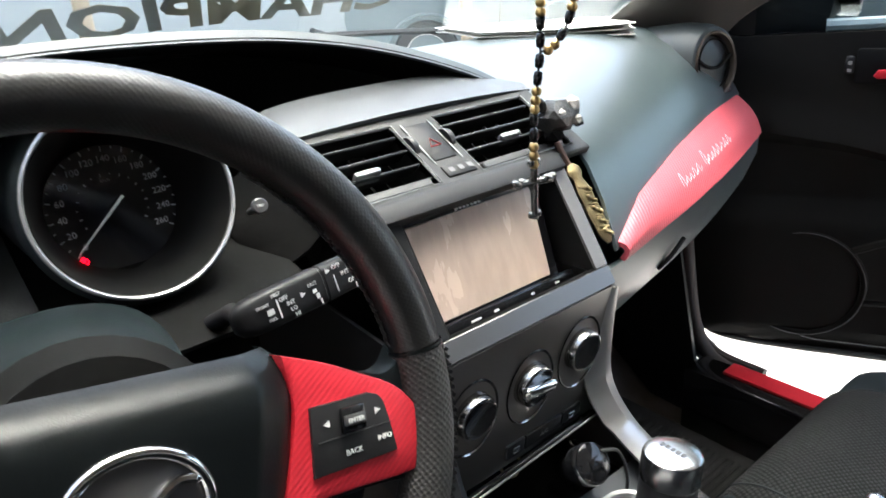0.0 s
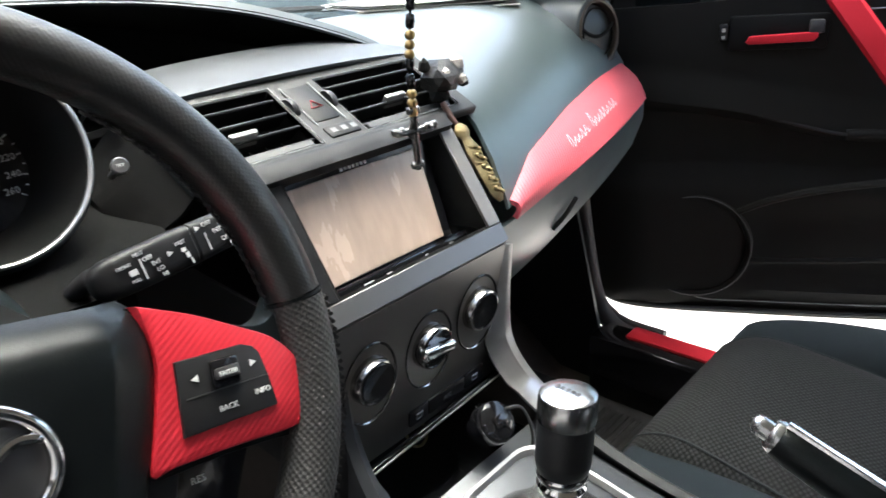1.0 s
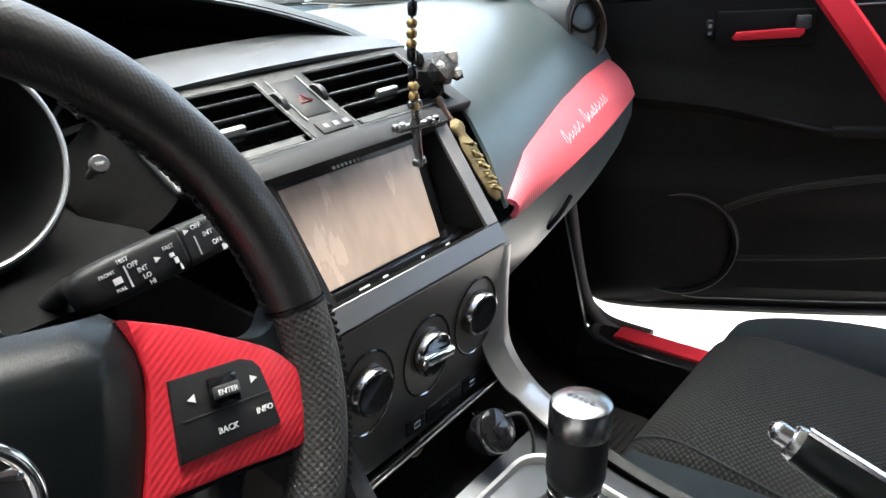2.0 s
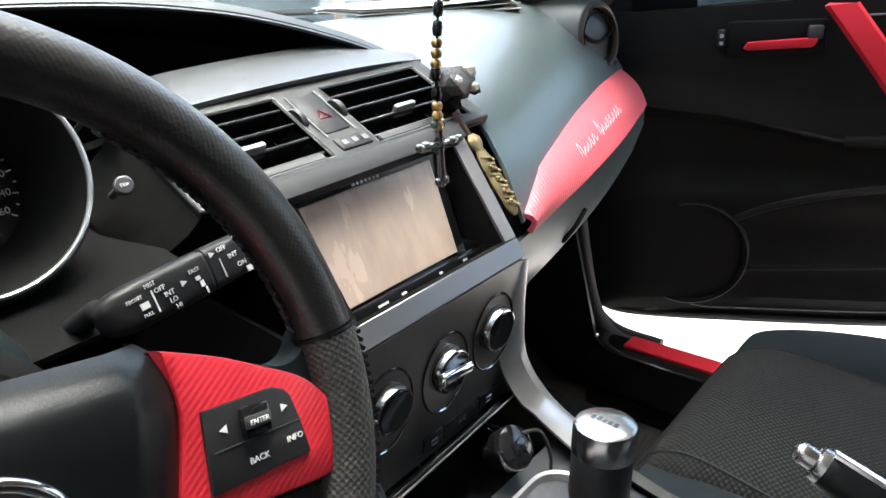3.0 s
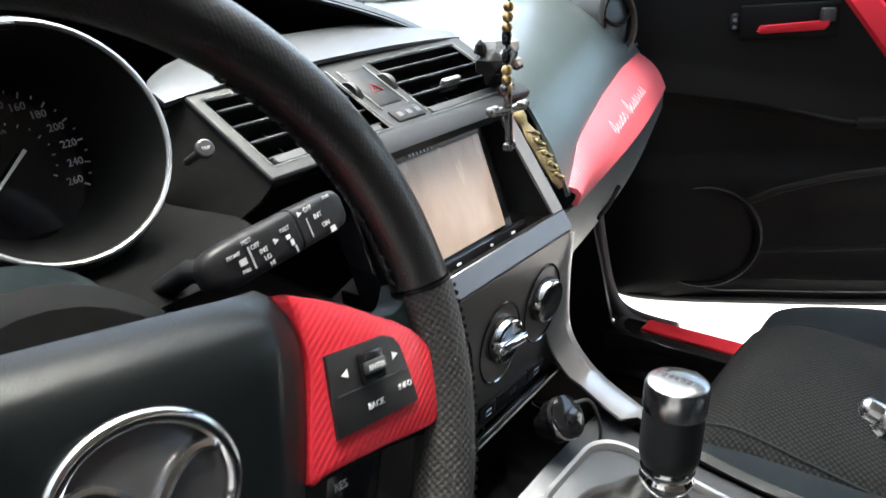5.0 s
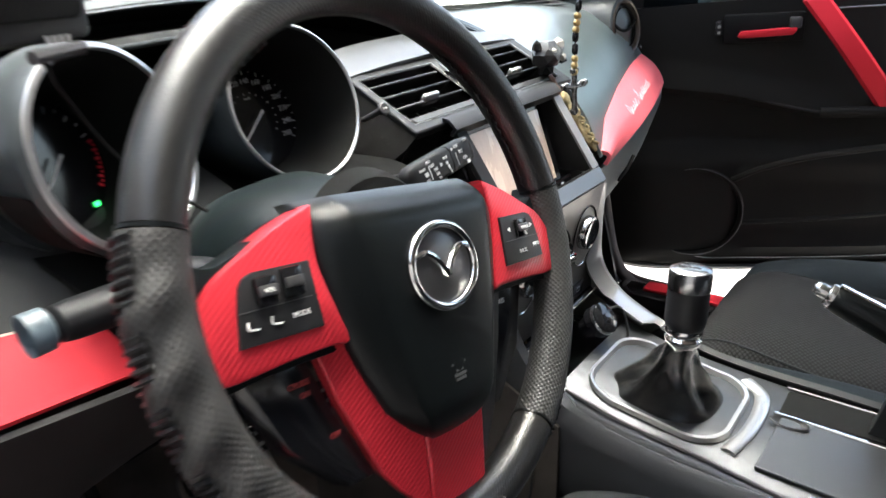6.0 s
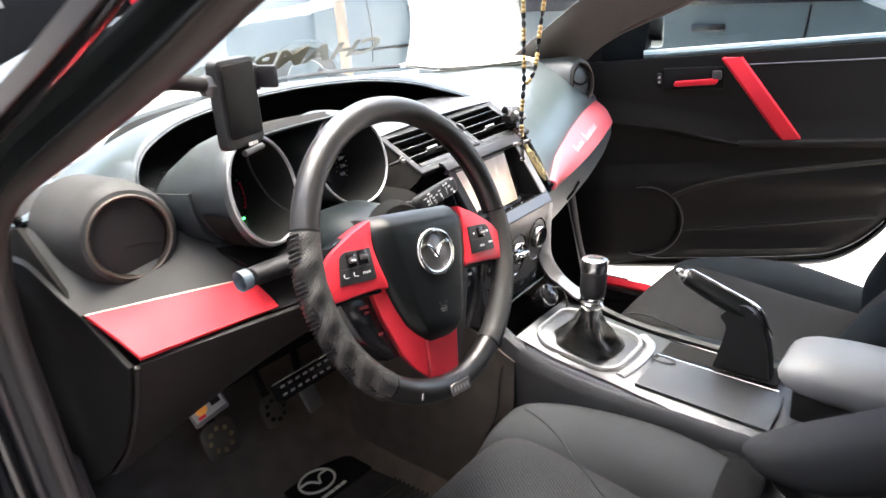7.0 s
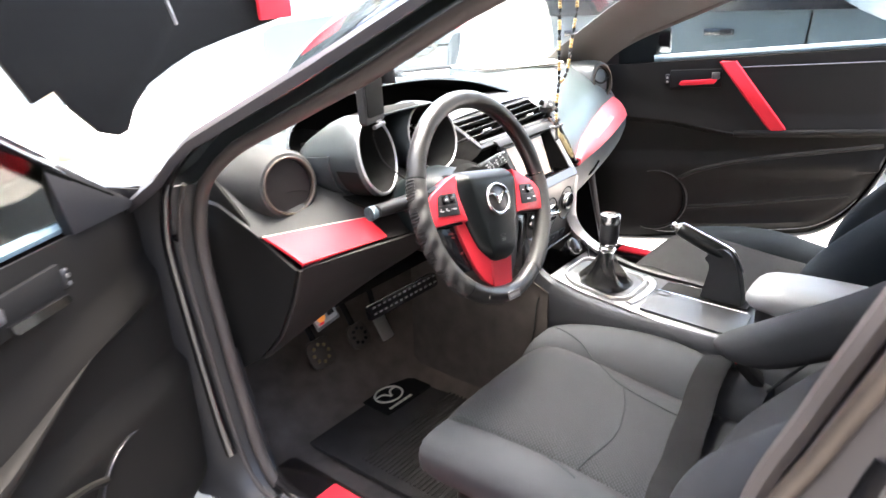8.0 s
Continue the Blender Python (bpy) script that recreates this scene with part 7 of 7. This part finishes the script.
for me, bm, mat in ((mb, bead_black, GLOSSY), (mg, bead_gold, GOLD)):
    bm.to_mesh(me)
    bm.free()
    me.materials.append(mat)
    me.shade_smooth()
for line in strands:
    part("cord", tube(line, 0.0009, 5), MATTE, rosary)
    run, k = 0.0, 0
    lens = [(b - a).length for a, b in zip(line, line[1:])]
    total = sum(lens)
    d = 0.006
    while d < total - 0.004:
        acc_len, i = 0.0, 0
        while i < len(lens) - 1 and acc_len + lens[i] < d:
            acc_len += lens[i]
            i += 1
        p = line[i].lerp(line[i + 1], min(1, (d - acc_len) / max(1e-6, lens[i])))
        way = (line[i + 1] - line[i]).normalized()
        seq = k % 5
        ob = new("bead", mb if seq in (0, 1) else mg)
        ob.parent = rosary
        ob.matrix_basis = Matrix.Translation(p - Vector((0.35, 0.08, 1.0))) @ way.to_track_quat("Z", "Y").to_matrix().to_4x4()
        d += 0.0125 if seq == 0 else (0.0095 if seq == 1 else 0.0068)
        k += 1
cx = Vector((0.351, 0.083, 0.957))
cross = [tube([cx + Vector((0, 0, 0.012)), cx + Vector((0, 0, -0.026))], 0.0030, 8), tube([cx + Vector((-0.012, 0.003, 0)), cx + Vector((0.012, -0.003, 0))], 0.0030, 8)]
for e in ((0, 0, 0.014), (0, 0, -0.028), (-0.014, 0.0035, 0), (0.014, -0.0035, 0)):
    for g in ((0, 0, 0), (0.0035, 0, 0.0015), (-0.0035, 0, 0.0015)):
        cross.append(lathe([(0, 0.0034), (0.0026, 0.0022), (0.0032, 0), (0.0026, -0.0022), (0, -0.0034)], 10, Matrix.Translation(cx + Vector(e) + Vector(g))))
cross.append(lathe([(0.0045, 0), (0.006, 0.0015), (0.0075, 0), (0.006, -0.0015), (0.0045, 0)], 20, Matrix.Translation(cx) @ Matrix.Rotation(math.pi / 2, 4, "X")))
part("cross", join(*cross), PEWTER, rosary, "ornate dark pewter cross")

# ---- small figure and charm on the dashboard edge ----
figure = thing("dashboard_ornament", "grey faceted resin ornament clipped by the air vent", "ornament", (0.525, 0.215, 0.94))
bm = bmesh.new()
bmesh.ops.create_icosphere(bm, subdivisions=2, radius=0.024)
rng = random.Random(7)
for v in bm.verts:
    v.co *= 0.86 + 0.30 * rng.random()
    v.co.x *= 1.15
    v.co.z *= 0.85
part("ornament", shift(bm, Matrix.Translation((0.526, 0.214, 0.964)) @ Matrix.Diagonal((0.92, 0.92, 0.92, 1))), RESIN, figure, "dark faceted ornament head", smooth=20)
for dx, dy, dz, r in ((0.010, -0.010, 0.010, 0.011), (-0.010, -0.014, 0.003, 0.007), (0.013, -0.015, -0.006, 0.007)):
    bm = bmesh.new()
    bmesh.ops.create_icosphere(bm, subdivisions=1, radius=r)
    part("ornament_plate", shift(bm, Matrix.Translation((0.526 + dx, 0.214 + dy, 0.964 + dz)) @ Matrix.Diagonal((1.1, 0.8, 0.9, 1))), BONE, figure, "pale facet on the dark head", smooth=20)
bm = bmesh.new()
bmesh.ops.create_icosphere(bm, subdivisions=1, radius=0.012)
part("ornament_base", shift(bm, Matrix.Translation((0.520, 0.214, 0.944)) @ Matrix.Diagonal((1.1, 1, 0.9, 1))), MATTE, figure, "", smooth=20)
for s in ((0.505, 0.218, 0.976), (0.546, 0.204, 0.956)):
    part("ornament_point", lathe([(0, 0.008), (0.005, 0.003), (0.007, -0.005), (0, -0.008)], 6, Matrix.Translation(s)), MATTE, figure, "", smooth=20)
LINKM = material("brown_leather", (0.06, 0.03, 0.02), 0.5, scale=90, bump=0.3)
charm = thing("key_charm", "aged brass figure charm hanging by the screen", "charm", (0.52, 0.17, 0.87))
part("charm_link", tube([(0.512, 0.203, 0.938), (0.514, 0.196, 0.925), (0.516, 0.190, 0.915)], 0.0035, 8), LINKM, charm, "brown leather link")
ca, cb = Vector((0.516, 0.188, 0.916)), Vector((0.525, 0.142, 0.838))
pts = [ca.lerp(cb, t) for t in steps(0, 1, 16)]
part("charm_body", tube(pts, [0.005, 0.011, 0.011, 0.007, 0.009, 0.011, 0.0115, 0.011, 0.0105, 0.011, 0.0115, 0.011, 0.0105, 0.010, 0.0105, 0.008, 0.004], 10, flat=0.5), BRASS, charm, "aged brass body")
for k in range(9):
    p = ca.lerp(cb, 0.3 + 0.07 * k)
    part("charm_relief", tube([p + Vector((-0.008, -0.002, 0.003)), p + Vector((0.001, -0.0075, 0.002)), p + Vector((0.009, -0.002, -0.002))], 0.0016, 6), BRASS, charm)
    part("charm_relief", lathe([(0, 0.0028), (0.0022, 0.0018), (0.0028, 0), (0, -0.0028)], 8, Matrix.Translation(p + Vector((0.0035 * (-1) ** k, -0.0075, -0.001)))), BRASS, charm)

# ---- phone holder ----
holder = thing("phone_holder", "black phone holder on an arm from the windscreen", "phone holder", (-0.14, 0.2, 1.1))
HM = axes((-0.142, 0.142, 1.114), (0.96, 0.27, -0.02), (0.05, 0.02, 1))
part("cradle", slab(rounded(-0.034, 0.034, -0.052, 0.048, 0.008), 0.014, HM, 0.004), PLASTIC, holder, "black phone cradle")
part("pad", slab(rounded(-0.028, 0.028, -0.040, 0.042, 0.006), 0.003, HM @ Matrix.Translation((0, 0, 0.0025)), 0.001), MATTE, holder, "soft back pad")
part("clamp", box(0.033, 0.051, 0.006, 0.036, -0.014, -0.006, 0.003, 2, HM), PLASTIC, holder, "side clamp")
part("clamp_jaw", box(0.045, 0.053, 0.008, 0.034, -0.010, 0.018, 0.003, 2, HM), PLASTIC, holder, "side clamp jaw")
part("foot_bar", tube([HM @ Vector((-0.012, -0.058, 0.002)), HM @ Vector((0.022, -0.056, 0.002))], 0.004, 8), GREYMET, holder, "metal foot bar")
for k in range(4):
    part("word_bar", box(-0.004 + 0.0045 * k, -0.001 + 0.0045 * k, -0.052, -0.048, 0.0004, 0.0010, 0, 1, HM @ Matrix.Translation((0.004, 0, 0))), SILVER, holder)
arm_a, arm_b = HM @ Vector((-0.030, 0.022, -0.016)), Vector((-0.290, 0.118, 1.166))
part("ball_joint", lathe([(0, 0.014), (0.010, 0.010), (0.014, 0), (0.010, -0.010), (0, -0.014)], 20, Matrix.Translation(arm_a)), GREYMET, holder, "grey ball joint")
part("arm", tube([arm_a, arm_a.lerp(arm_b, 0.3), arm_a.lerp(arm_b, 0.9)], [0.008, 0.0085, 0.011], 14), KNEEM, holder, "dark grey jointed arm")
part("sucker", lathe([(0, -0.010), (0.014, -0.008), (0.022, 0.004), (0.024, 0.009), (0, 0.009)], 28, Matrix.Translation(arm_b) @ Matrix.Rotation(radians(-25), 4, "X") @ Matrix.Rotation(radians(-12), 4, "Y")), RUBBER, holder, "rubber suction cup")
wire = smooth_line([HM @ Vector((0.0, -0.060, -0.004)), (-0.128, 0.168, 1.03), (-0.095, 0.185, 0.98), (-0.060, 0.185, 0.945), (-0.030, 0.175, 0.915), (0.0, 0.20, 0.89)], 6)
part("wire", tube(wire, 0.0015, 6), MATTE, holder, "thin black wire over the dial")

# ---- windscreen sticker ----
words = "CHAMPION"
a = shield_point(0.39, 0.17)
slope = (shield_point(0.39, 0.24) - shield_point(0.39, 0.10)).normalized()
letters(words, 0.114, axes(a + Vector((0.020, -0.004, -0.006)), (1, 0, 0), tuple(slope)), STICKER, windscreen, "sticker_word", "large dark sticker word, seen from behind", slant=0.3, mirror=True, bold=0.0035)
wip = thing("windscreen_wipers", "black wipers parked at the windscreen's foot", "wiper", (XC, 0.9, 0.98))
for x0, x1 in ((-0.1, 0.42), (0.45, 0.98)):
    line = [shield_point(x, 0.045 - 0.02 * (x - x0)) + Vector((0, 0.012, 0.012)) for x in steps(x0, x1, 8)]
    part("blade", tube(line, 0.006, 6), RUBBER, wip, "black wiper blade")
part("wiper_arm", tube([shield_point(0.70, -0.01) + Vector((0, 0.03, 0.01)), shield_point(0.6, 0.04) + Vector((0, 0.02, 0.02))], [0.016, 0.007], 8), PLASTIC, wip)

# ---- beyond the car ----
DULL = material("dull_brown_render", (0.24, 0.225, 0.21), 0.9, scale=3, vary=0.3, bump=0.4, dist=0.004)
wallw = thing("boundary_wall", "long pale wall across the yard", "wall", (4, 9, 0), kind="structure")
part("wall", box(-14, 16, 9.0, 9.3, 0, 2.6, 0.03), PALE, wallw)
part("coping", box(-14, 16, 8.95, 9.35, 2.6, 2.72, 0.02), CREAM, wallw)
part("wall", box(15.0, 15.3, -12, 9.0, 0, 2.4, 0.03), PALE, wallw)
# Unseen walls, added to hold back sky light from the left and rear.
yard = thing("sky_block_wall", "unseen tall brown wall added to block sky light", "wall", (-4.5, -4, 0), kind="structure")
part("wall", box(-4.8, -4.5, -9.0, 4.0, 0, 7.0, 0.03), DULL, yard)
part("wall", box(-4.5, 14.9, -9.3, -9.0, 0, 3.6, 0.03), DULL, yard)
for x, y, r in ((4.01, 4.30, 0.05), (1.4, 5.5, 0.06)):
    pole = thing("post", "cream painted steel post", "post", (x, y, 0), group="yard posts")
    part("shaft", tube([(x, y, 0), (x, y, 3.4)], r, 14), CREAM, pole)
    part("foot", box(x - 0.14, x + 0.14, y - 0.14, y + 0.14, 0, 0.03, 0.005), CREAM, pole)


def parked_car(m, name, label, paint, high=1.0):
    c = thing(name, label, "car", m=m)
    prof = smooth_line([(-2.0, 0.45, 0), (-2.05, 0.75, 0), (-1.9, 0.95, 0), (-1.0, 1.05, 0), (-0.4, 1.45, 0), (0.9, 1.48, 0), (1.6, 1.05, 0), (2.0, 0.98, 0), (2.05, 0.6, 0), (1.95, 0.32, 0), (-1.9, 0.30, 0)], 4)
    rows = []
    for w, s in ((-0.85, 0.90), (-0.80, 0.97), (-0.5, 1.0), (0, 1.01), (0.5, 1.0), (0.80, 0.97), (0.85, 0.90)):
        rows.append([(p.x * (0.97 + 0.03 * s), w, 0.3 + (p.y - 0.3) * s * high) for p in prof])
    part("body", grid(rows, closed_v=True, caps=True), paint, c, local=True)
    for sx in (-1, 1):
        part("side_window", slab([(u, 0.3 + (v - 0.3) * high) for u, v in ((-0.85, 1.06), (-0.38, 1.36), (0.85, 1.38), (1.30, 1.06))], 0.02, axes((0, sx * 0.872 * 0.985, 0), (1, 0, 0), (0, 0, 1))), GLOSSY, c, local=True)
        for xx in (-1.3, 1.3):
            part("arch_lip", tube([(xx + 0.37 * math.cos(a), sx * 0.852, 0.32 + 0.37 * math.sin(a)) for a in [math.pi * k / 18 for k in range(19)]], 0.018, 8), paint, c, "raised wheel arch", local=True)
            w = part("tyre", lathe([(0.20, -0.1), (0.30, -0.1), (0.32, -0.07), (0.32, 0.07), (0.30, 0.1), (0.20, 0.1)], 28, Matrix.Translation((xx, sx * 0.78, 0.32)) @ Matrix.Rotation(math.pi / 2, 4, "X")), RUBBER, c, local=True)
            part("rim", lathe([(0, 0.05), (0.19, 0.07), (0.21, 0.09), (0.21, -0.09), (0, -0.05)], 20, Matrix.Translation((xx, sx * 0.78, 0.32)) @ Matrix.Rotation(math.pi / 2, 4, "X")), SILVER, w, local=True)
        for u in (-0.12, 0.86):
            part("door_handle", box(u - 0.09, u + 0.09, sx * 0.862 - 0.012, sx * 0.862 + 0.012, 0.3 + 0.60 * high, 0.3 + 0.645 * high, 0.008, 2), GLOSSY, c, "dark door handle", local=True)
        for u in (-0.62, 0.36):
            part("door_gap", tube([(u, sx * 0.853, 0.42), (u + 0.02, sx * 0.857, 0.75), (u, sx * 0.853, 0.3 + 0.74 * high)], 0.006, 6), MATTE, c, "dark gap between the doors", local=True)
        part("side_strip", tube([(u, sx * 0.858, 0.56 + 0.01 * math.sin(u)) for u in steps(-0.92, 0.92, 8)], 0.014, 8), MATTE, c, "dark rubbing strip", local=True)
    for sy in (-0.6, 0.6):
        part("tail_lamp", box(1.98, 2.06, sy - 0.14, sy + 0.14, 0.78, 0.92, 0.02), REDPAINT, c, local=True)
    return c


SLATE = material("slate_car_paint", (0.060, 0.078, 0.085), 0.26, scale=2, vary=0.5, bump=0.02, spec=0.35)
ICE = material("pale_blue_grey_car_paint", (0.10, 0.13, 0.14), 0.35, scale=8, bump=0.02, spec=0.4)
parked_car(Matrix.Translation((5.75, 4.9, 0)) @ Matrix.Rotation(radians(-40.5), 4, "Z"), "parked_car", "pale blue-grey parked car beyond the windscreen", ICE)
parked_car(Matrix.Translation((9.5, 7.4, 0)) @ Matrix.Rotation(radians(-5), 4, "Z"), "parked_car", "cream parked car at the far wall", CREAM)
parked_car(Matrix.Translation((4.25, 0.9, 0)) @ Matrix.Rotation(radians(88), 4, "Z"), "parked_car", "dark blue-grey parked car beyond the passenger door", SLATE, 0.86)
